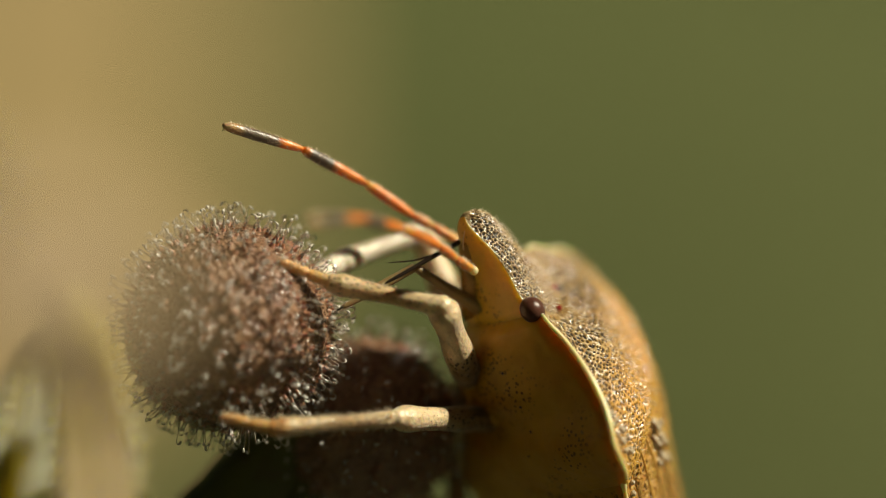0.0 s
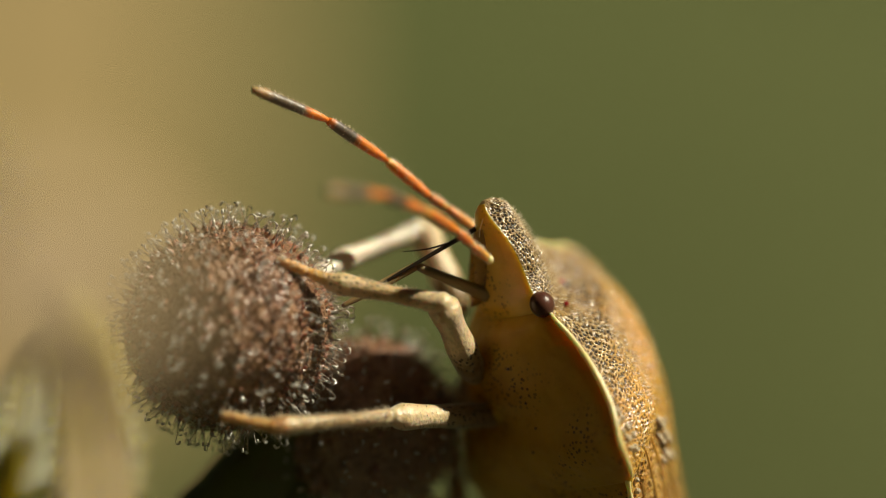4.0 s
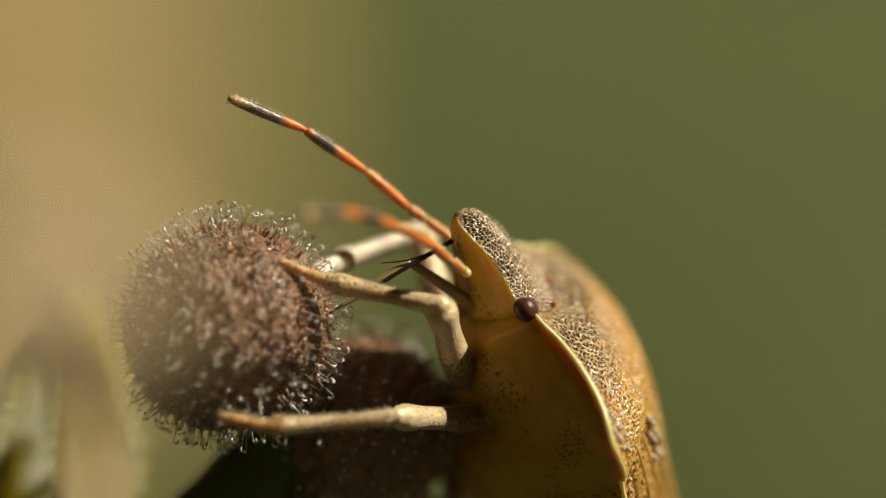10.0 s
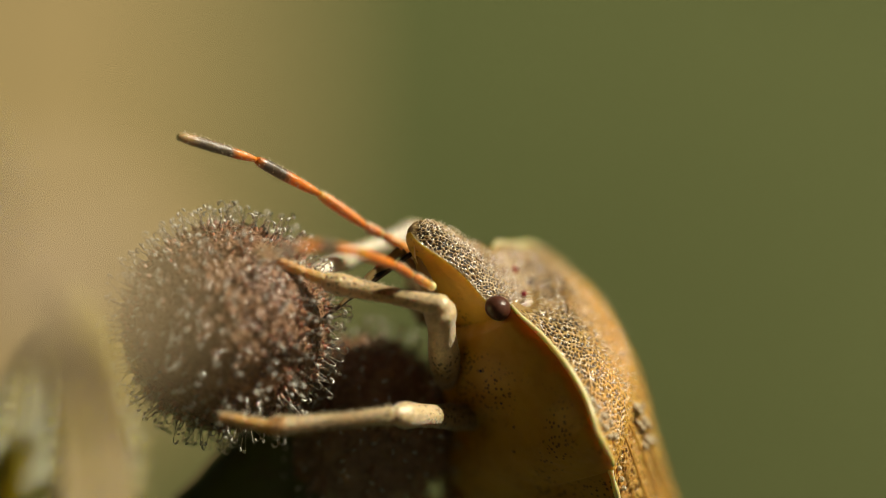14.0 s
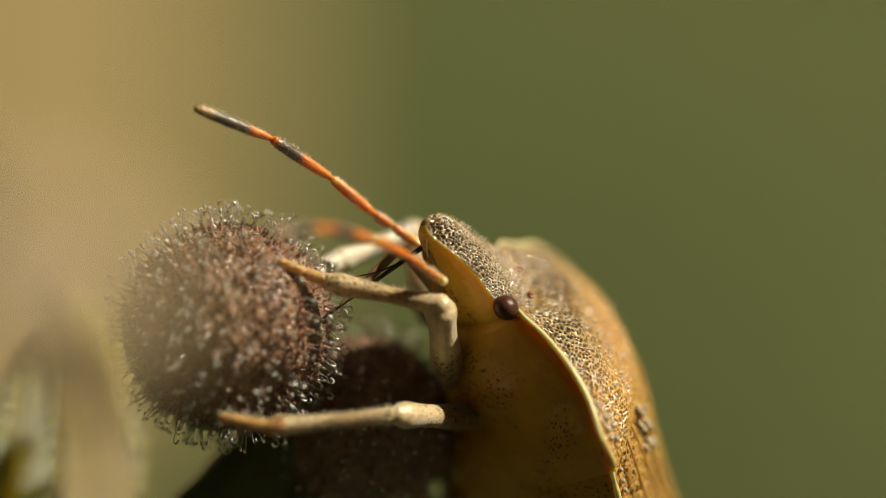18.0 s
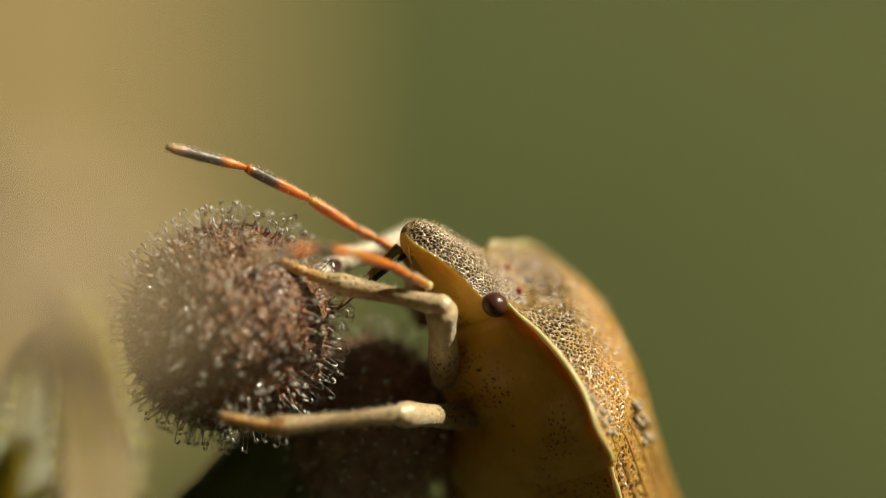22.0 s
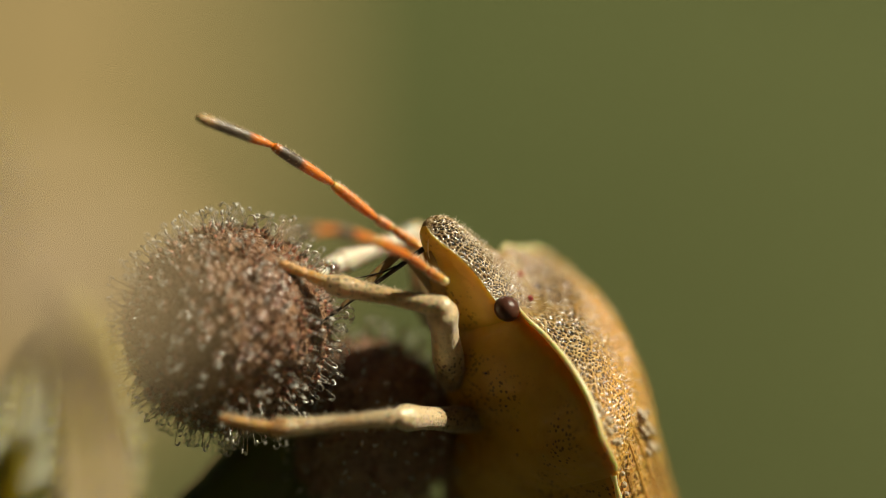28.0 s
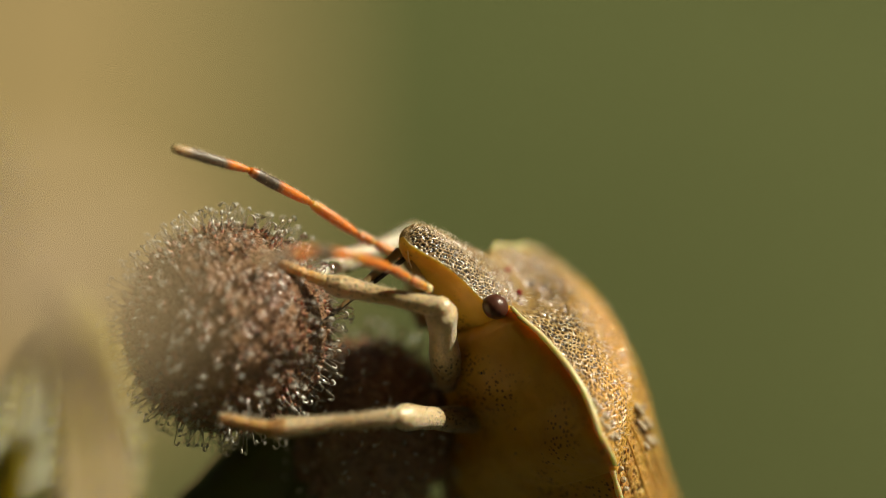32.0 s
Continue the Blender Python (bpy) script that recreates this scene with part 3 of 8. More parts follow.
part("scutellum", plate(lambda f: (-0.75 - 4.4 * f, -1.75 * (1 - f) ** 0.8 - 0.12, 1.75 * (1 - f) ** 0.8 + 0.12), ABDOMEN, 0.16), scutellum_skin, bug, "long golden triangular plate between the wings")
for side in (1, -1):
    part("forewing", plate(lambda f: (-0.85 - 5.2 * f, side * (1.75 * (1 - f) ** 0.8 + 0.1), side * (2.6 - 0.1 * f - 0.6 * f * f)), ABDOMEN, 0.10), wing_skin, bug)

# black spots on the flanks
for x, y in ((1.18, 1.2), (0.14, 1.7), (-0.2, 1.8), (0.6, 1.55)):
    for side in (1, -1):
        h, e, t, b = table(x, THORAX)
        bm = bmesh.new()
        bmesh.ops.create_icosphere(bm, subdivisions=2, radius=0.03)
        o = part("black_spot", bm, dark_hair, bug)
        o.location = Vector((x, side * y, e - b * (1 - (y / h) ** (1.5 + 1.45 * smooth(x, 0.0, 1.3))) + 0.02)) * MM

# pearly calluses along the shoulders
for x, y, r in ((0.34, 2.50, 0.045), (0.16, 2.70, 0.085), (0.05, 2.84, 0.055), (0.0, 2.72, 0.06), (-0.10, 2.94, 0.06), (-0.16, 2.78, 0.075), (-0.27, 2.95, 0.085), (-0.38, 2.76, 0.07), (-0.45, 2.98, 0.06), (-0.58, 2.85, 0.08)):
    for side in (1, -1):
        h, e, t, b = table(x, THORAX)
        bm = bmesh.new()
        bmesh.ops.create_icosphere(bm, subdivisions=3, radius=r)
        for v in bm.verts:
            v.co *= 1 + 0.25 * noise.noise(v.co * 14 + Vector((x * 40, y * 40, 0)))
        o = part("tubercle", bm, callus_mat, bug, "pearly grey shoulder tubercle")
        o.location = Vector((x, side * y, e + t * (1 - (y / h) ** 2.2) - r * 0.25)) * MM

# rough grey calluses at the front corners of the triangular plate
for x, y, r in ((-1.25, 1.45, 0.16), (-1.45, 1.66, 0.12), (-1.60, 1.38, 0.17), (-1.85, 1.55, 0.11), (-2.05, 1.28, 0.13), (-1.40, 1.20, 0.10), (-1.75, 1.80, 0.10)):
    for side in (1, -1):
        h, e, t, b = table(x, ABDOMEN)
        bm = bmesh.new()
        bmesh.ops.create_icosphere(bm, subdivisions=4, radius=r)
        for v in bm.verts:
            v.co *= 1 + 0.22 * noise.noise(v.co * 11 + Vector((x * 30, y * 30, 2)))
            v.co.z *= 0.28
        o = part("callus", bm, callus_mat, bug, "rough grey callus on the back")
        o.location = Vector((x, side * y, e + t * (1 - (y / h) ** 2.3) + 0.12)) * MM

# pearly beads along the sides of the abdomen
rnd = random.Random(31)
for i in range(14):
    for side in (1, -1):
        x = -1.0 - 0.22 * i + rnd.uniform(-0.06, 0.06)
        h, e, t, b = table(x, ABDOMEN)
        y = h - rnd.uniform(0.08, 0.22)
        r = rnd.uniform(0.045, 0.075)
        bm = bmesh.new()
        bmesh.ops.create_icosphere(bm, subdivisions=3, radius=r)
        for v in bm.verts:
            v.co *= 1 + 0.25 * noise.noise(v.co * 14 + Vector((x * 40, y * 40, 5)))
        o = part("bead", bm, callus_mat, bug, "pearly bead beside the wing")
        o.location = Vector((x, side * y, e + t * (1 - (y / h) ** 2.3) + 0.05)) * MM

# the amber edge of the abdomen
for side in (1, -1):
    edge = []
    for i in range(26):
        x = -0.85 - 5.0 * i / 25
        h, e, t, b = table(x, ABDOMEN)
        edge.append((x, side * h, e, 0.05 + 0.012 * math.sin(i * 2.4)))
    part("abdomen_rim", tube(edge, 80, 8), rim_mat, bug, "pale amber edge of the abdomen")

# the pale thin rim of the pronotum
for side in (1, -1):
    rim = []
    for i in range(26):
        x = 1.76 - 2.69 * i / 25
        h, e, t, b = table(x, THORAX)
        rim.append((x, side * (h - 0.015), e, 0.034 + 0.022 * math.sin(i / 25 * 3.14)))
    part("pronotum_rim", tube(rim, 60, 8), rim_mat, bug, "pale yellow thin rim of the pronotum")


def fuzz(parent, length, profile, count, hair, mat, seed, lean=0.7):
    """Short hairs all round a limb along +x, leaning to its end."""
    rnd = random.Random(seed)
    bm = bmesh.new()
    for _ in range(count):
        f, a = rnd.uniform(0.03, 0.98), rnd.uniform(0, 2 * math.pi)
        r = float(np.interp(f, [p[0] for p in profile], [p[1] for p in profile]))
        out = Vector((0, math.cos(a), math.sin(a)))
        p = Vector((f * length, 0, 0)) + out * r * 0.95
        d = (out + Vector((lean, 0, 0)) + Vector((rnd.uniform(-0.3, 0.3), rnd.uniform(-0.3, 0.3), rnd.uniform(-0.3, 0.3)))).normalized()
        q = p + d * hair * rnd.uniform(0.6, 1.2)
        s = d.orthogonal().normalized() * 0.0075
        u = d.cross(s)
        foot = [bm.verts.new(p + s), bm.verts.new(p - s * 0.5 + u * 0.87), bm.verts.new(p - s * 0.5 - u * 0.87)]
        end = bm.verts.new(q)
        for k in range(3):
            bm.faces.new((foot[k], foot[(k + 1) % 3], end))
    part("hairs", bm, mat, parent)["kind"] = "stuff"


# short pale hairs over the back
rnd = random.Random(77)
bm = bmesh.new()
for _ in range(420):
    x = rnd.uniform(-1.0, 1.7)
    h, e, t, b = table(x, THORAX)
    s = rnd.uniform(-0.97, 0.97)
    p = Vector((x, s * h, e + t * (1 - abs(s) ** 2.2) - 0.01))
    d = Vector((rnd.uniform(-0.7, 0.1), rnd.uniform(-0.5, 0.5) + 0.4 * s, 1)).normalized()
    hair = rnd.uniform(0.06, 0.14)
    w = d.orthogonal().normalized() * 0.006
    u = d.cross(w)
    foot = [bm.verts.new(p + w), bm.verts.new(p - w * 0.5 + u * 0.87), bm.verts.new(p - w * 0.5 - u * 0.87)]
    tip = bm.verts.new(p + d * hair + Vector((-0.04, 0, 0)))
    for k in range(3):
        bm.faces.new((foot[k], foot[(k + 1) % 3], tip))
part("hairs", bm, hair_mat, bug)["kind"] = "stuff"

# raised orange veins on the forewings
for side in (1, -1):
    for y0, y1, x1 in ((2.3, 1.9, -4.6), (2.0, 1.4, -4.2)):
        vein = []
        for i in range(20):
            f = i / 19
            x, y = -1.0 + (x1 + 1.0) * f, y0 + (y1 - y0) * f + 0.12 * math.sin(f * 5)
            h, e, t, b = table(x, ABDOMEN)
            vein.append((x, side * y, e + t * (1 - (y / h) ** 2.3) + 0.09, 0.032))
        part("wing_vein", tube(vein, 50, 8), vein_mat, bug, "raised orange wing vein")

# head
HEAD = [(0.9, 0.8, -0.16, 0.26, 0.7), (1.35, 0.95, -0.12, 0.34, 0.95), (1.62, 1.1, -0.12, 0.36, 1.12), (1.95, 1.04, -0.12, 0.37, 1.15), (2.2, 0.88, -0.11, 0.36, 1.0), (2.45, 0.77, -0.07, 0.33, 0.85), (2.7, 0.70, -0.04, 0.31, 0.72),
        (2.9, 0.65, -0.03, 0.29, 0.62), (3.1, 0.58, -0.04, 0.28, 0.52), (3.3, 0.47, -0.08, 0.29, 0.42), (3.46, 0.34, -0.12, 0.28, 0.3), (3.57, 0.23, -0.14, 0.24, 0.2), (3.66, 0.08, -0.13, 0.1, 0.08)]
head = part("head", punctured(HEAD, 0.9, 3.66, 196, 150, N, 2.5, 1.7, 0.0, 0.0, (0.059, 0.064), 0.032, 4), [head_top, under_head], bug, "dark punctured head with an amber side")


def ball(r, squash=(1, 1, 1), sub=3):
    bm = bmesh.new()
    bmesh.ops.create_icosphere(bm, subdivisions=sub, radius=r)
    bmesh.ops.scale(bm, vec=squash, verts=bm.verts)
    return bm


rnd = random.Random(5)
bm = bmesh.new()
for _ in range(260):
    x, s = rnd.uniform(1.5, 3.6), rnd.uniform(-0.97, 0.97)
    h, e, t, b = table(x, HEAD)
    p = Vector((x, s * h, e + t * (1 - abs(s) ** 2.5) - 0.01))
    d = Vector((rnd.uniform(-0.2, 0.6), rnd.uniform(-0.4, 0.4) + 0.3 * s, 1)).normalized()
    w = d.orthogonal().normalized() * 0.005
    u = d.cross(w)
    foot = [bm.verts.new(p + w), bm.verts.new(p - w * 0.5 + u * 0.87), bm.verts.new(p - w * 0.5 - u * 0.87)]
    tip = bm.verts.new(p + d * rnd.uniform(0.05, 0.11))
    for k in range(3):
        bm.faces.new((foot[k], foot[(k + 1) % 3], tip))
part("hairs", bm, hair_mat, head)["kind"] = "stuff"

for side in (1, -1):
    o = part("eye", ball(0.255, (0.95, 0.9, 0.85), 4), eye_mat, head, "glossy dark brown compound eye")
    o.location = Vector((1.86, 1.06 if side > 0 else -0.88, -0.07 if side > 0 else -0.14)) * MM
    o = part("ocellus", ball(0.06), ocellus_mat, head, "tiny red simple eye")
    o.location = Vector((1.3, side * 0.42, 0.19)) * MM


# brown lobes under the head, either side of the beak, and the thin pale lip before them
lobe_mat = ventral_skin("brown_head_lobe", (0.38, 0.21, 0.045), 0.5, 0.6, 0.3)
for side in (1, -1):
    rings = []
    for i in range(25):
        f = i / 24
        x = 2.05 + 1.25 * f
        h, e, t, b = table(x, HEAD)
        low = e - b - 0.17 * math.sin(math.pi * min(1, 0.12 + f * 0.95)) ** 0.6
        top = e - b * 0.55
        ring = []
        for k in range(12):
            a = 2 * math.pi * k / 12
            ring.append(Vector((x, side * (0.24 - 0.05 * f) + 0.045 * math.cos(a), (top + low) / 2 + (top - low) / 2 * math.sin(a))))
        rings.append(ring)
    part("head_lobe", loft(rings), lobe_mat, head, "olive brown lobe under the head")
    part("lip", tube([(3.50, side * 0.20, -0.24, 0.010), (3.36, side * 0.24, -0.40, 0.014), (3.20, side * 0.22, -0.50, 0.012), (3.10, side * 0.20, -0.52, 0.006)], 20, 6), rim_mat, head, "thin pale lip at the front of the head")


def limb(length, profile, n=30, sides=14, bend=0.0, ends=False):
    """A limb along +x; profile: (share of the length, radius)."""
    pts = []
    for i in range(n):
        f = i / (n - 1)
        r = float(np.interp(f, [p[0] for p in profile], [p[1] for p in profile]))
        pts.append((f * length, 0, bend * 4 * f * (1 - f), r))
    if ends:
        a, b = pts[0][3], pts[-1][3]
        pts = [(-a * 0.95, 0, 0, a * 0.2), (-a * 0.75, 0, 0, a * 0.66), (-a * 0.4, 0, 0, a * 0.92)] + pts + [(length + b * 0.4, 0, 0, b * 0.92), (length + b * 0.75, 0, 0, b * 0.66), (length + b * 0.95, 0, 0, b * 0.2)]
        n *= 2
    return tube(pts, n, sides)


def antenna(name_label, joints):
    """Five jointed rods from (0, 0, 0) on; the first carries the others."""
    looks = [([(0, PALE), (1, ORANGE)], 0.085), ([(0, PALE), (0.4, ORANGE), (1, ORANGE)], 0.085), ([(0, ORANGE), (0.8, ORANGE), (1, PALE)], 0.1),
             ([(0, ORANGE), (0.45, ORANGE), (0.58, BLACK), (0.86, BLACK), (1, ORANGE)], 0.105), ([(0, ORANGE), (0.24, ORANGE), (0.34, (0.16, 0.12, 0.085)), (0.72, (0.16, 0.12, 0.085)), (0.86, (0.5, 0.3, 0.13)), (1, (0.62, 0.42, 0.2))], 0.1)]
    root = None
    fuzz_on = []
    for (a, b), (stops, r) in zip(zip(joints, joints[1:]), looks):
        a, b = Vector(a), Vector(b)
        length = (b - a).length
        key = "antenna_segment_%d" % (len(bpy.data.materials))
        skin = limb_skin(key, stops, length, rough=0.3, bloom=0.05, sheen=0.05)
        end = 0.4 if b == Vector(joints[-1]) else 0.8
        shape = [(0, r * 0.42), (0.05, r * 0.6), (0.2, r * 0.86), (0.55, r), (0.84, r * 0.98), (0.95, r * 0.8), (1, r * end * 0.7)]
        bm = limb(length, shape)
        if root is None:
            root = part("antenna", bmesh.new(), skin, bug, name_label)
        o = part("antenna_segment", bm, skin, root)
        o.matrix_basis = Matrix.Translation(a * MM) @ (b - a).to_track_quat("X", "Z").to_matrix().to_4x4()
        fuzz_on.append((o, length, shape))
    socket = part("antenna_socket", ball(0.085, (1, 1, 1), 3), rim_mat, root, "pale bulb at the foot of the antenna")
    socket.location = Vector(joints[0]) * MM
    for k, (o, length, shape) in enumerate(fuzz_on):
        fuzz(o, length, shape, 170, 0.07, hair_mat, 50 + k)
    return root


FAR = [(0, 0, 0), (-0.62, -0.1, 0.32), (-1.47, -0.4, 0.90), (-2.60, -0.9, 1.51), (-4.0, -1.5, 1.93)]
NEAR = [(0, 0, 0), (-0.58, -0.55, 0.42), (-1.22, -1.5, 0.73), (-1.95, -2.75, 0.91), (-2.87, -3.92, 0.85)]
FAR = [(0.38, 0.1, -0.24), (-0.3, -0.05, 0.15)] + FAR[1:]
NEAR = [(0, 0, 0), (-0.3, -0.2, 0.2)] + NEAR[1:]
antenna_far = antenna("orange and black banded antenna", FAR)
antenna_near = antenna("orange and black banded antenna", NEAR)

labium = part("rostrum", limb(1.42, [(0, 0.13), (0.12, 0.12), (0.8, 0.085), (1, 0.075)]), rostrum_mat, bug, "olive brown jointed feeding beak")
labium_tip = part("rostrum", limb(1.52, [(0, 0.08), (0.5, 0.085), (0.85, 0.06), (1, 0.035)]), rostrum_mat, bug)
stylet = part("stylet", limb(2.75, [(0, 0.05), (0.2, 0.045), (0.6, 0.03), (1, 0.015)]), stylet_mat, bug, "black feeding needle")

part("labrum", tube([(0.75, 0.03, 0, 0.02), (1.1, 0.12, 0, 0.016), (1.5, 0.30, 0.02, 0.008)], 16, 6), stylet_mat, stylet, "fine dark upper lip")
LEGS = {"fore": (1.948, 1.962, 1.087), "farfore": (1.593, 2.059, 0.617), "mid": (2.781, 2.273, 0.957), "farmid": (1.471, 1.676, 1.032)}


def femur_skin(key):
    """Olive brown and densely spotted from the root on, then suddenly cream up to the knee."""
    edge = {"mid": 0.60, "fore": 0.40}.get(key, 0.36)
    stops = [(0, (0.22, 0.12, 0.035)), (edge - 0.2, (0.24, 0.15, 0.05)), (edge - 0.05, (0.44, 0.32, 0.15)), (edge + 0.06, CREAM), (1, CREAM)]
    return limb_skin("cream_femur_with_spotted_root", stops, LEGS[key][0], 0.97, 0.32, 0.12, bloom=0.3, turn=(edge - 0.06, edge + 0.08))


tibia_skin = limb_skin("cream_tibia", [(0, CREAM), (0.15, CREAM), (0.4, (0.68, 0.46, 0.21)), (0.7, (0.82, 0.60, 0.32)), (0.9, (0.84, 0.60, 0.31)), (0.97, (0.70, 0.33, 0.08)), (1, (0.70, 0.33, 0.08))], 2.2, 0.45, 0.32, 0.8, bloom=0.25, turn=(0.45, 0.8))
# paler copy of the tibia skin: sunlight on the far foreleg, painted in
sunlit_tibia = limb_skin("sunlit_white_tibia", [(0, (0.92, 0.84, 0.70)), (1, (0.88, 0.76, 0.58))], 2.0, 0.0, 0.3, bloom=0.1)
tarsus_skin = limb_skin("amber_tarsus", [(0, (0.74, 0.44, 0.12)), (0.5, (0.82, 0.42, 0.08)), (1, (0.68, 0.32, 0.08))], 1.0, 0.2, bloom=0.15)


FEMUR = [(0, 0.17), (0.1, 0.21), (0.35, 0.23), (0.60, 0.20), (0.75, 0.205), (0.88, 0.235), (0.95, 0.235), (1, 0.17)]
TIBIA = [(0, 0.15), (0.05, 0.155), (0.18, 0.135), (0.45, 0.115), (0.75, 0.14), (0.92, 0.172), (1, 0.14)]
TARSUS = [(0, 0.08), (0.1, 0.1), (0.4, 0.085), (0.45, 0.06), (0.5, 0.09), (0.9, 0.08), (1, 0.03)]


def make_leg(key, seed):
    a, b, c = LEGS[key]
    stout = {"farmid": 1.35, "farfore": 1.28, "fore": 1.25}.get(key, 1.04)
    fe = part("femur", limb(a, [(f, r * stout) for f, r in FEMUR], ends=True), femur_skin(key), bug)
    ti = part("tibia", limb(b, [(f, r * stout) for f, r in TIBIA], ends=True), sunlit_tibia if key == "farfore" else tibia_skin, bug)
    far = key == "farfore"
    ta = part("tarsus", limb(c, [(f, r * (2.0 if far else 1.15)) for f, r in TARSUS], ends=far), sunlit_tibia if far else tarsus_skin, bug)
    fuzz(fe, a, FEMUR, 260, 0.09, dark_hair, seed)
    fuzz(ti, b, TIBIA, 1600 if key == "farfore" else 800, 0.12, hair_mat, seed + 1)
    fuzz(ta, c, TARSUS, 220, 0.12, hair_mat, seed + 2)
    return fe, ti, ta


for x, y, z in ((0.36, 0.8, -1.85),):
    for side in (1, -1):
        o = part("coxa", ball(0.33, (1.0, 0.9, 1.2), 3), under, bug)
        o.location = Vector((x, side * y, z)) * MM
femur_fore, tibia_fore, tarsus_fore = make_leg("fore", 10)
femur_farfore, tibia_farfore, tarsus_farfore = make_leg("farfore", 20)
femur_mid, tibia_mid, tarsus_mid = make_leg("mid", 30)
femur_farmid, tibia_farmid, tarsus_farmid = make_leg("farmid", 40)


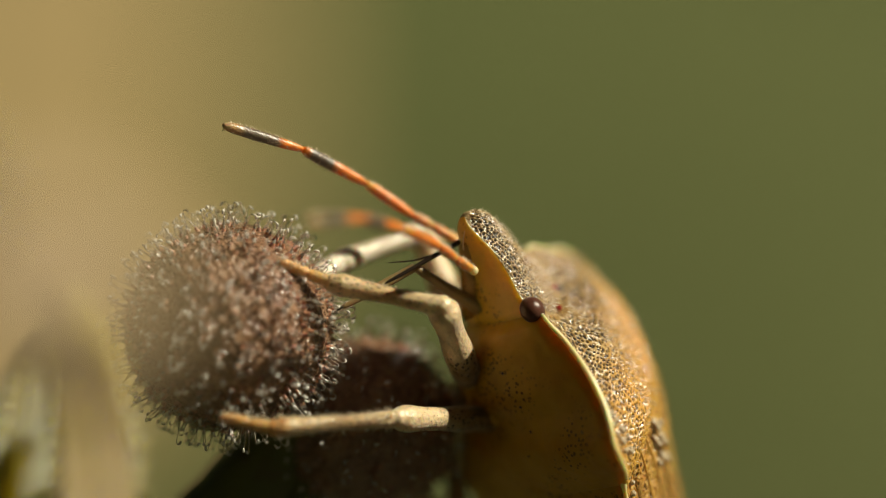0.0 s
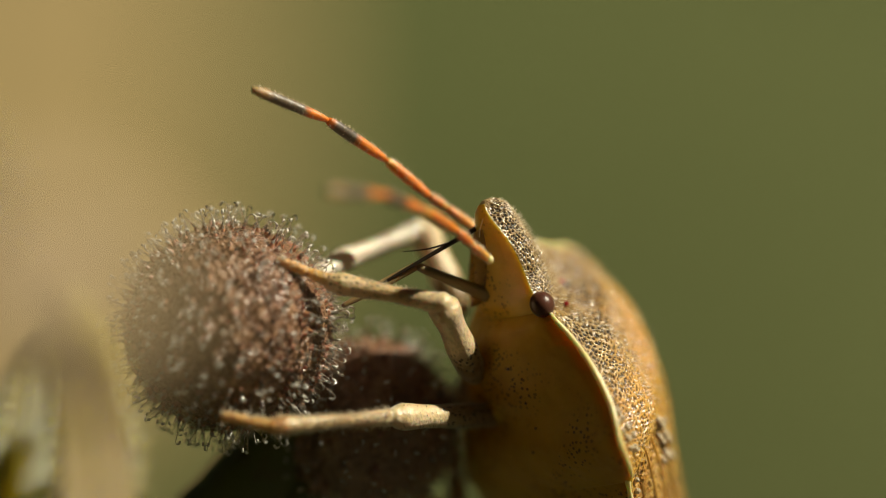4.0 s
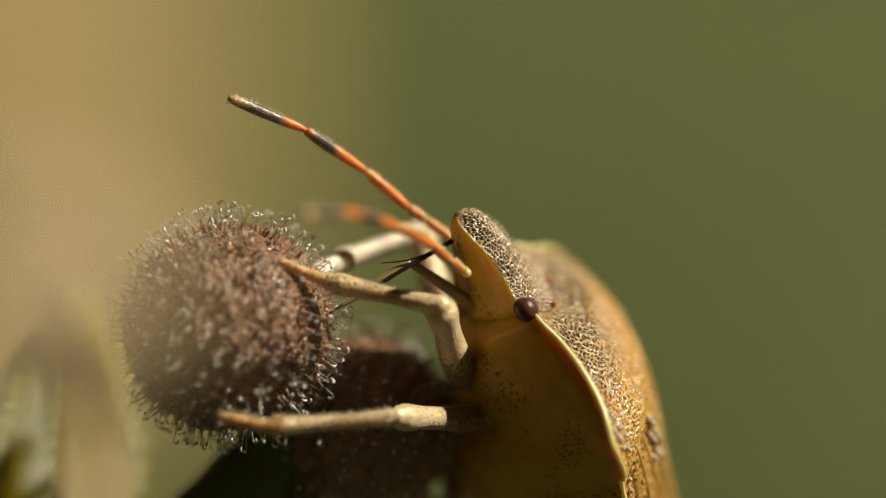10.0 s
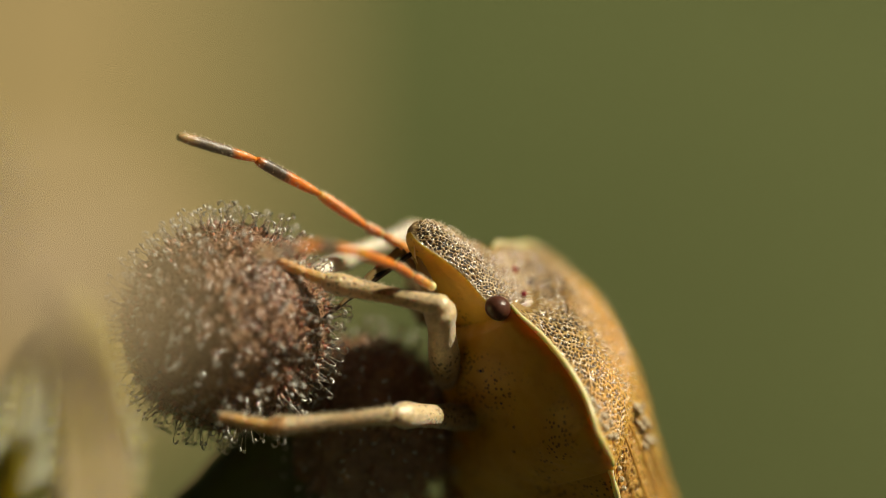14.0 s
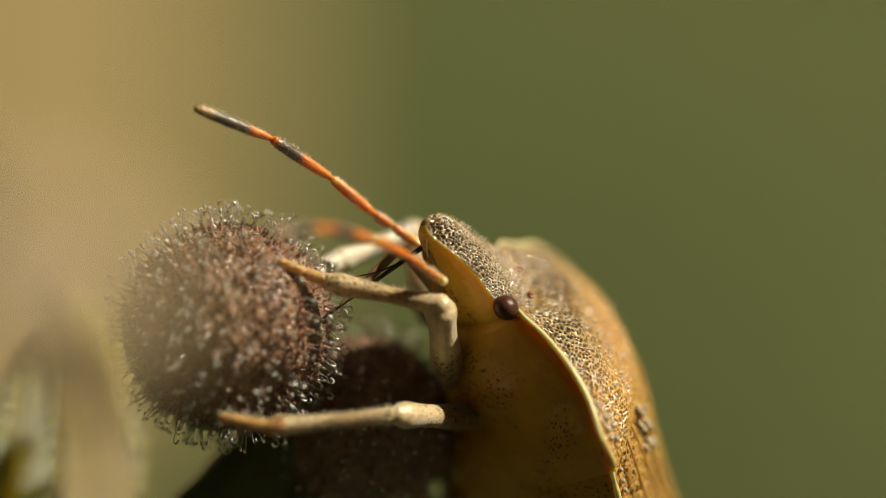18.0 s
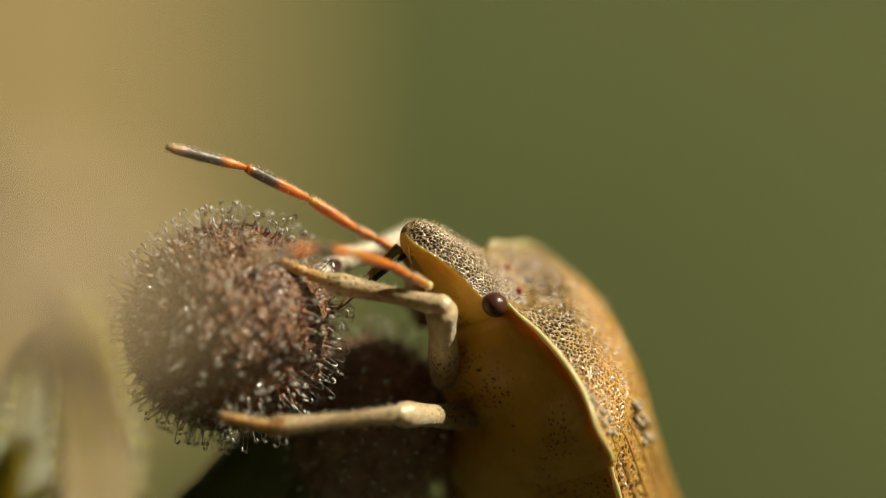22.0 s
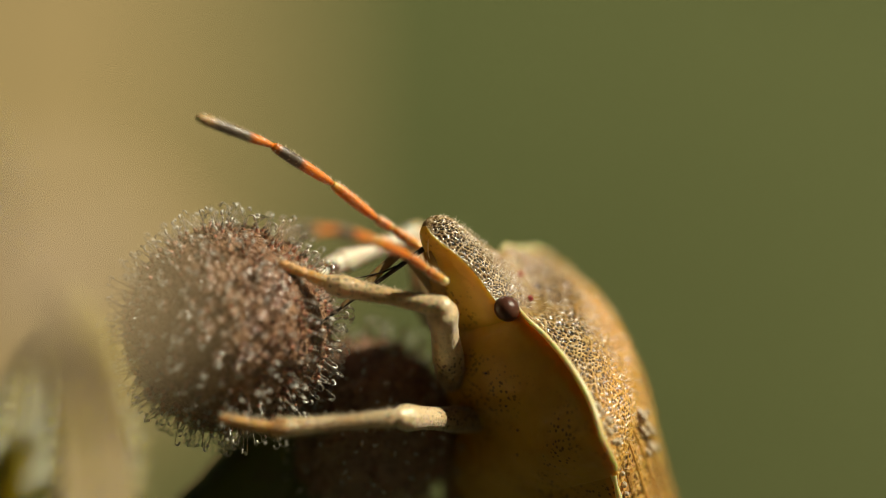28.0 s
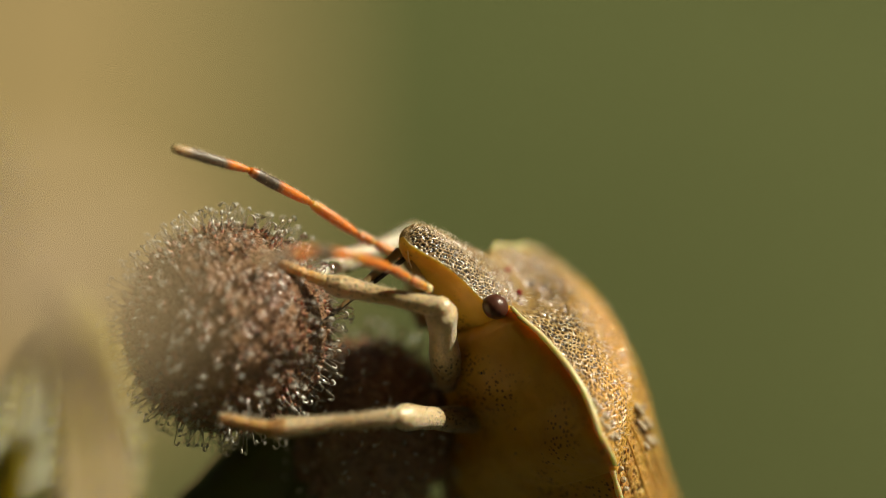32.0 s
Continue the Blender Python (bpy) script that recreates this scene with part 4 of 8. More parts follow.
def motions():
    walk(plant, [
        (0, pose(-0.0000075, 0, -0.0000000)), (0.5, pose(-0.0000100, 0, -0.0000000)),
        (1, pose(-0.0000100, 0, -0.0000000)), (1.5, pose(-0.0000050, 0, -0.0000000)),
        (2, pose(-0.0000050, 0, -0.0000000)), (2.5, pose(-0.0000100, 0, -0.0000000)),
        (3, pose(-0.0000150, 0, -0.0000000)), (3.5, pose(-0.0000203, 0, -0.0000000)),
        (5.5, pose(-0.0000203, 0, -0.0000000)), (6, pose(-0.0000257, 0, -0.0000000)),
        (6.5, pose(-0.0000257, 0, -0.0000000)), (7, pose(-0.0000360, 0, -0.0000000)),
        (7.5, pose(-0.0000410, 0, -0.0000000)), (8, pose(-0.0000460, 0, 0.0000050)),
        (8.5, pose(-0.0000460, 0, 0.0000050)), (9, pose(-0.0000460, 0, 0.0000100)),
        (9.5, pose(-0.0000460, 0, 0.0000100)), (10, pose(-0.0000510, 0, 0.0000150)),
        (10.5, pose(-0.0000510, 0, 0.0000150)), (11, pose(-0.0000560, 0, 0.0000150)),
        (11.5, pose(-0.0000510, 0, 0.0000150)), (12, pose(-0.0000560, 0, 0.0000150)),
        (12.5, pose(-0.0000560, 0, 0.0000150)), (13, pose(-0.0000610, 0, 0.0000150)),
        (13.5, pose(-0.0000610, 0, 0.0000150)), (14, pose(-0.0000610, 0, 0.0000150)),
        (14.5, pose(-0.0000610, 0, 0.0000150)), (16.5, pose(-0.0000610, 0, 0.0000150)),
        (17, pose(-0.0000610, 0, 0.0000150)), (17.5, pose(-0.0000610, 0, 0.0000150)),
        (18, pose(-0.0000560, 0, 0.0000150)), (18.5, pose(-0.0000510, 0, 0.0000150)),
        (19, pose(-0.0000510, 0, 0.0000150)), (19.5, pose(-0.0000510, 0, 0.0000150)),
        (20, pose(-0.0000510, 0, 0.0000150)), (20.5, pose(-0.0000460, 0, 0.0000150)),
        (21, pose(-0.0000410, 0, 0.0000150)), (21.5, pose(-0.0000360, 0, 0.0000150)),
        (22, pose(-0.0000310, 0, 0.0000150)), (22.5, pose(-0.0000310, 0, 0.0000150)),
        (23, pose(-0.0000310, 0, 0.0000100)), (23.5, pose(-0.0000310, 0, 0.0000050)),
        (24, pose(-0.0000310, 0, -0.0000000)), (24.5, pose(-0.0000310, 0, -0.0000000)),
        (25, pose(-0.0000310, 0, -0.0000000)), (25.5, pose(-0.0000310, 0, -0.0000053)),
        (27.5, pose(-0.0000310, 0, -0.0000107)), (28, pose(-0.0000310, 0, -0.0000160)),
        (28.5, pose(-0.0000310, 0, -0.0000160)), (29, pose(-0.0000310, 0, -0.0000160)),
        (29.5, pose(-0.0000310, 0, -0.0000160)), (30, pose(-0.0000310, 0, -0.0000160)),
        (30.5, pose(-0.0000360, 0, -0.0000160)), (31, pose(-0.0000410, 0, -0.0000160)),
        (31.5, pose(-0.0000410, 0, -0.0000160)), (32, pose(-0.0000385, 0, -0.0000160)),
    ])
    walk(bug, [
        (0, pose(0.0026599, 0.0017000, 0.3982810, -43.62, -42.75, -140.37)), (0.5, pose(0.0027165, 0.0017000, 0.3982659, -43.78, -42.71, -140.59)),
        (1, pose(0.0026907, 0.0017000, 0.3982887, -43.84, -42.52, -140.55)), (1.5, pose(0.0026438, 0.0017000, 0.3982718, -43.14, -42.04, -141.17)),
        (2, pose(0.0026553, 0.0017000, 0.3982848, -43.11, -42.57, -141.08)), (2.5, pose(0.0027296, 0.0017000, 0.3983285, -44.04, -43.15, -139.74)),
        (3, pose(0.0028486, 0.0017000, 0.3983193, -45.27, -44.55, -138.53)), (3.5, pose(0.0027655, 0.0017000, 0.3983395, -44.54, -43.32, -139.06)),
        (5.5, pose(0.0027319, 0.0017000, 0.3982798, -44.19, -43.23, -139.63)), (6, pose(0.0026879, 0.0017000, 0.3982406, -43.45, -43.19, -139.92)),
        (6.5, pose(0.0026482, 0.0017000, 0.3982679, -43.67, -42.01, -139.96)), (7, pose(0.0025516, 0.0017000, 0.3982510, -42.47, -41.69, -140.61)),
        (7.5, pose(0.0024254, 0.0017000, 0.3982649, -41.81, -40.60, -141.18)), (8, pose(0.0023906, 0.0017000, 0.3983035, -41.66, -40.37, -140.75)),
        (8.5, pose(0.0024143, 0.0017000, 0.3983356, -42.03, -40.55, -139.99)), (9, pose(0.0023915, 0.0017000, 0.3983225, -41.70, -40.27, -140.21)),
        (9.5, pose(0.0023739, 0.0017000, 0.3983280, -42.04, -39.94, -139.99)), (10, pose(0.0025036, 0.0017000, 0.3983267, -42.90, -41.14, -139.26)),
        (10.5, pose(0.0026254, 0.0017000, 0.3983054, -43.84, -42.94, -138.50)), (11, pose(0.0026137, 0.0017000, 0.3983067, -43.67, -42.69, -138.94)),
        (11.5, pose(0.0025523, 0.0017000, 0.3982709, -43.26, -42.39, -139.24)), (12, pose(0.0024648, 0.0017000, 0.3982787, -42.63, -41.42, -139.65)),
        (12.5, pose(0.0023752, 0.0017000, 0.3983330, -41.65, -40.39, -140.75)), (13, pose(0.0022319, 0.0017000, 0.3984259, -39.03, -39.27, -142.98)),
        (13.5, pose(0.0021811, 0.0017000, 0.3984705, -39.04, -38.15, -142.86)), (14, pose(0.0022145, 0.0017000, 0.3984502, -39.08, -39.00, -143.26)),
        (14.5, pose(0.0021631, 0.0017000, 0.3984889, -38.05, -38.33, -144.52)), (16.5, pose(0.0021946, 0.0017000, 0.3984817, -38.49, -38.66, -143.63)),
        (17, pose(0.0022175, 0.0017000, 0.3984559, -39.04, -39.29, -142.98)), (17.5, pose(0.0022561, 0.0017000, 0.3984205, -39.34, -39.68, -143.31)),
        (18, pose(0.0022640, 0.0017000, 0.3984373, -39.68, -39.49, -142.80)), (18.5, pose(0.0023564, 0.0017000, 0.3983487, -40.50, -41.09, -142.54)),
        (19, pose(0.0023644, 0.0017000, 0.3983846, -40.91, -40.56, -141.56)), (19.5, pose(0.0022381, 0.0017000, 0.3984349, -38.74, -39.39, -143.71)),
        (20, pose(0.0021984, 0.0017000, 0.3984626, -37.99, -38.65, -144.27)), (20.5, pose(0.0022524, 0.0017000, 0.3984558, -39.09, -39.07, -143.51)),
        (21, pose(0.0022574, 0.0017000, 0.3984567, -39.24, -39.27, -143.42)), (21.5, pose(0.0021952, 0.0017000, 0.3984796, -37.72, -38.53, -144.76)),
        (22, pose(0.0021711, 0.0017000, 0.3984795, -37.54, -38.52, -144.33)), (22.5, pose(0.0022417, 0.0017000, 0.3984599, -38.57, -39.07, -143.61)),
        (23, pose(0.0021862, 0.0017000, 0.3984871, -37.76, -38.31, -144.50)), (23.5, pose(0.0021767, 0.0017000, 0.3984968, -37.55, -38.44, -144.86)),
        (24, pose(0.0022389, 0.0017000, 0.3984774, -38.34, -38.93, -144.08)), (24.5, pose(0.0022641, 0.0017000, 0.3984559, -39.04, -39.29, -143.00)),
        (25, pose(0.0021868, 0.0017000, 0.3984754, -37.50, -38.63, -144.88)), (25.5, pose(0.0021701, 0.0017000, 0.3984670, -37.21, -38.55, -144.85)),
        (27.5, pose(0.0023192, 0.0017000, 0.3984059, -39.35, -39.66, -143.35)), (28, pose(0.0023190, 0.0017000, 0.3983647, -39.75, -40.30, -142.63)),
        (28.5, pose(0.0023546, 0.0017000, 0.3983482, -40.23, -40.19, -141.81)), (29, pose(0.0024516, 0.0017000, 0.3983500, -41.86, -40.84, -140.01)),
        (29.5, pose(0.0024739, 0.0017000, 0.3983555, -41.99, -41.35, -139.57)), (30, pose(0.0023849, 0.0017000, 0.3983180, -40.90, -40.27, -141.08)),
        (30.5, pose(0.0023344, 0.0017000, 0.3983425, -39.63, -39.58, -142.30)), (31, pose(0.0022785, 0.0017000, 0.3983635, -39.14, -39.79, -142.31)),
        (31.5, pose(0.0022550, 0.0017000, 0.3984240, -38.97, -38.65, -142.83)), (32, pose(0.0022197, 0.0017000, 0.3984221, -38.16, -38.75, -143.66)),
    ])
    walk(head, [
        (0, pose(-0.0001169, 0.0000922, -0.0001110, 2.42, 1.40, -4.93)), (0.5, pose(-0.0000959, 0.0000874, -0.0001344, 0.77, -1.07, -4.52)),
        (1, pose(-0.0000991, 0.0000899, -0.0001351, 2.21, -0.28, -4.13)), (1.5, pose(-0.0001007, 0.0000896, -0.0001315, 2.12, 0.34, -4.67)),
        (2, pose(-0.0001081, 0.0000860, -0.0001074, 2.08, 1.98, -4.99)), (2.5, pose(-0.0001166, 0.0000932, -0.0001165, 0.52, -1.76, -4.64)),
        (3, pose(-0.0000741, 0.0000897, -0.0002042, -0.96, -8.16, -3.65)), (3.5, pose(-0.0000563, 0.0000823, -0.0002073, 0.11, -6.20, -3.05)),
        (5.5, pose(-0.0000323, 0.0000467, -0.0001161, 1.76, -1.40, -2.16)), (6, pose(-0.0000282, 0.0000269, -0.0000478, 0.96, 1.37, -2.18)),
        (6.5, pose(-0.0000356, 0.0000413, -0.0000832, 2.32, 1.70, -2.17)), (7, pose(0.0000376, -0.0000244, 0.0000142, 3.17, 6.42, -0.05)),
        (7.5, pose(0.0000952, -0.0000793, 0.0001036, 3.03, 11.32, 0.84)), (8, pose(0.0000323, -0.0000466, 0.0001154, 1.40, 10.69, -1.38)),
        (8.5, pose(-0.0000538, -0.0000177, 0.0002043, -3.19, 10.03, -3.71)), (9, pose(-0.0000266, -0.0000315, 0.0001965, -2.71, 9.86, -2.90)),
        (9.5, pose(-0.0000599, 0.0000010, 0.0001389, -1.71, 9.00, -3.59)), (10, pose(-0.0000800, 0.0000440, 0.0000101, -1.70, 2.21, -3.09)),
        (10.5, pose(-0.0001124, 0.0000748, -0.0000479, -2.36, -2.04, -4.25)), (11, pose(-0.0000731, 0.0000533, -0.0000513, -3.04, -3.58, -2.85)),
        (11.5, pose(-0.0000332, 0.0000336, -0.0000639, -1.23, -1.50, -2.08)), (12, pose(-0.0000323, 0.0000284, -0.0000423, 0.60, 2.28, -1.96)),
        (12.5, pose(0.0000003, 0.0000007, -0.0000038, 2.95, 6.62, -0.99)), (13, pose(0.0000982, -0.0000854, 0.0001340, 2.13, 12.62, 0.82)),
        (13.5, pose(0.0000972, -0.0000858, 0.0001277, -0.26, 10.46, 0.98)), (14, pose(0.0001326, -0.0000990, 0.0001099, 0.02, 10.06, 2.97)),
        (14.5, pose(0.0001505, -0.0001215, 0.0001662, 1.63, 14.28, 2.45)), (16.5, pose(0.0001706, -0.0000928, 0.0000045, 0.43, 5.29, 5.06)),
        (17, pose(0.0001257, -0.0000722, 0.0000170, 1.31, 5.88, 4.43)), (17.5, pose(0.0001306, -0.0000705, 0.0000033, 0.48, 4.25, 4.44)),
        (18, pose(0.0001418, -0.0000834, 0.0000257, 0.67, 5.06, 4.95)), (18.5, pose(0.0001292, -0.0000622, -0.0000260, -0.27, 1.75, 4.08)),
        (19, pose(0.0000944, -0.0000484, -0.0000151, -0.11, 1.95, 3.12)), (19.5, pose(0.0001703, -0.0000957, 0.0000226, 3.34, 7.69, 4.96)),
        (20, pose(0.0001244, -0.0000791, 0.0000548, 1.96, 8.25, 3.56)), (20.5, pose(0.0001481, -0.0000807, 0.0000050, 0.69, 5.00, 4.62)),
        (21, pose(0.0001009, -0.0000586, 0.0000182, 2.41, 6.84, 3.27)), (21.5, pose(0.0001902, -0.0001170, 0.0000719, 3.13, 9.95, 5.01)),
        (22, pose(0.0001885, -0.0001192, 0.0000829, 2.49, 9.80, 4.32)), (22.5, pose(0.0001506, -0.0001087, 0.0001165, 0.70, 9.25, 3.84)),
        (23, pose(0.0001893, -0.0001331, 0.0001342, 1.20, 11.00, 4.52)), (23.5, pose(0.0002643, -0.0001995, 0.0002500, -1.16, 13.86, 5.35)),
        (24, pose(0.0001983, -0.0001468, 0.0001703, -0.55, 10.57, 4.59)), (24.5, pose(0.0002023, -0.0001193, 0.0000408, -0.17, 5.05, 6.31)),
        (25, pose(0.0002172, -0.0001536, 0.0001674, 2.09, 13.41, 5.19)), (25.5, pose(0.0001833, -0.0001348, 0.0001654, 1.91, 12.17, 3.98)),
        (27.5, pose(0.0001546, -0.0000624, -0.0000808, 2.56, 3.43, 3.61)), (28, pose(0.0001500, -0.0000712, -0.0000393, 2.02, 4.72, 3.66)),
        (28.5, pose(0.0001036, -0.0000559, -0.0000046, 1.92, 4.86, 1.82)), (29, pose(0.0000702, -0.0000125, -0.0001186, 1.47, -0.17, 0.37)),
        (29.5, pose(0.0000810, -0.0000191, -0.0001213, -0.24, -1.67, 0.96)), (30, pose(0.0001130, -0.0000469, -0.0000698, 1.62, 2.52, 2.00)),
        (30.5, pose(0.0001386, -0.0000773, 0.0000050, 3.19, 6.66, 3.00)), (31, pose(0.0001752, -0.0000915, -0.0000180, 3.59, 7.03, 3.60)),
        (31.5, pose(0.0001660, -0.0001039, 0.0000515, 3.51, 9.15, 3.15)), (32, pose(0.0002243, -0.0001398, 0.0000822, 3.87, 11.44, 3.86)),
    ])
    walk(antenna_far, [
        (0, pose(0.0029792, -0.0008989, -0.0009422, -22.27, -54.93, 169.85)), (0.5, pose(0.0030380, -0.0009054, -0.0008070, -21.31, -52.00, 168.49)),
        (1, pose(0.0030334, -0.0008622, -0.0008700, -22.85, -52.72, 170.23)), (1.5, pose(0.0030143, -0.0008926, -0.0009001, -22.67, -54.04, 170.13)),
        (2, pose(0.0029784, -0.0009118, -0.0009661, -22.45, -54.58, 170.29)), (2.5, pose(0.0030228, -0.0009098, -0.0007470, -19.72, -50.91, 166.70)),
        (3, pose(0.0031283, -0.0008807, -0.0004537, -19.24, -44.26, 166.65)), (3.5, pose(0.0031480, -0.0008403, -0.0005823, -21.93, -47.38, 169.56)),
        (5.5, pose(0.0031445, -0.0008032, -0.0007830, -25.14, -52.54, 173.44)), (6, pose(0.0031121, -0.0008330, -0.0008588, -23.92, -55.51, 172.30)),
        (6.5, pose(0.0031003, -0.0008005, -0.0009297, -27.19, -56.07, 175.13)), (7, pose(0.0031209, -0.0007385, -0.0011005, -28.01, -58.34, 176.54)),
        (7.5, pose(0.0030831, -0.0007487, -0.0012688, -28.08, -56.57, 176.37)), (8, pose(0.0030103, -0.0008532, -0.0012035, -24.86, -54.30, 172.52)),
        (8.5, pose(0.0029110, -0.0010027, -0.0010199, -19.87, -53.46, 166.27)), (9, pose(0.0029546, -0.0009691, -0.0010251, -19.99, -53.69, 166.43)),
        (9.5, pose(0.0029263, -0.0009613, -0.0010507, -20.14, -53.17, 166.11)), (10, pose(0.0030337, -0.0008987, -0.0008116, -17.64, -48.41, 163.26)),
        (10.5, pose(0.0030326, -0.0009426, -0.0006248, -15.61, -44.16, 161.39)), (11, pose(0.0031093, -0.0008955, -0.0005319, -16.44, -43.07, 162.39)),
        (11.5, pose(0.0031436, -0.0008498, -0.0006861, -18.01, -45.20, 164.60)), (12, pose(0.0030982, -0.0008238, -0.0008984, -20.45, -50.22, 167.32)),
        (12.5, pose(0.0030678, -0.0007667, -0.0011265, -24.55, -55.73, 172.12)), (13, pose(0.0030569, -0.0007682, -0.0012941, -28.31, -55.79, 177.72)),
        (13.5, pose(0.0031153, -0.0007901, -0.0011583, -23.21, -50.67, 170.97)), (14, pose(0.0031815, -0.0006940, -0.0011586, -24.00, -49.25, 172.72)),
        (14.5, pose(0.0030867, -0.0007278, -0.0013406, -27.43, -53.05, 177.08)), (16.5, pose(0.0033330, -0.0005626, -0.0010141, -21.28, -45.24, 169.63)),
        (17, pose(0.0032702, -0.0005663, -0.0010448, -20.66, -46.44, 168.78)), (17.5, pose(0.0033054, -0.0005722, -0.0009598, -20.28, -45.14, 168.35)),
        (18, pose(0.0033068, -0.0005559, -0.0009836, -20.76, -45.36, 168.59)), (18.5, pose(0.0033407, -0.0005907, -0.0008419, -18.83, -42.10, 166.66)),
        (19, pose(0.0032937, -0.0006290, -0.0008438, -19.35, -45.15, 166.60)), (19.5, pose(0.0032784, -0.0005378, -0.0011621, -24.41, -50.71, 173.71)),
        (20, pose(0.0032128, -0.0006156, -0.0011424, -22.42, -51.40, 171.20)), (20.5, pose(0.0033112, -0.0005711, -0.0010017, -20.87, -47.17, 168.77)),
        (21, pose(0.0032138, -0.0006035, -0.0011095, -20.93, -48.67, 168.82)), (21.5, pose(0.0032503, -0.0005634, -0.0012300, -25.69, -51.61, 175.44)),
        (22, pose(0.0032484, -0.0006106, -0.0012032, -24.27, -50.03, 173.88)), (22.5, pose(0.0032239, -0.0006477, -0.0011178, -22.66, -49.99, 171.40)),
        (23, pose(0.0032282, -0.0006321, -0.0011982, -26.09, -52.61, 175.64)), (23.5, pose(0.0032503, -0.0006902, -0.0011999, -25.37, -49.45, 175.30)),
        (24, pose(0.0032535, -0.0006635, -0.0011173, -23.73, -47.43, 173.08)), (24.5, pose(0.0033798, -0.0005272, -0.0009572, -23.14, -46.22, 172.14)),
        (25, pose(0.0031995, -0.0006110, -0.0013008, -25.17, -50.12, 175.16)), (25.5, pose(0.0031868, -0.0006556, -0.0012371, -22.49, -51.36, 171.85)),
        (27.5, pose(0.0033320, -0.0005828, -0.0010256, -23.63, -45.11, 172.93)), (28, pose(0.0033069, -0.0005970, -0.0010474, -23.77, -46.64, 173.17)),
        (28.5, pose(0.0032397, -0.0006842, -0.0010189, -21.53, -45.59, 169.82)), (29, pose(0.0032663, -0.0007253, -0.0008505, -21.73, -44.21, 169.61)),
        (29.5, pose(0.0033021, -0.0007206, -0.0007471, -19.67, -41.06, 167.52)), (30, pose(0.0032902, -0.0006681, -0.0009523, -21.49, -44.31, 169.47)),
        (30.5, pose(0.0032508, -0.0006261, -0.0011227, -23.77, -46.90, 172.67)), (31, pose(0.0032848, -0.0006031, -0.0011702, -24.79, -47.68, 174.49)),
        (31.5, pose(0.0032271, -0.0006431, -0.0012125, -26.56, -48.98, 175.83)), (32, pose(0.0032376, -0.0006402, -0.0013065, -27.11, -48.45, 177.34)),
    ])
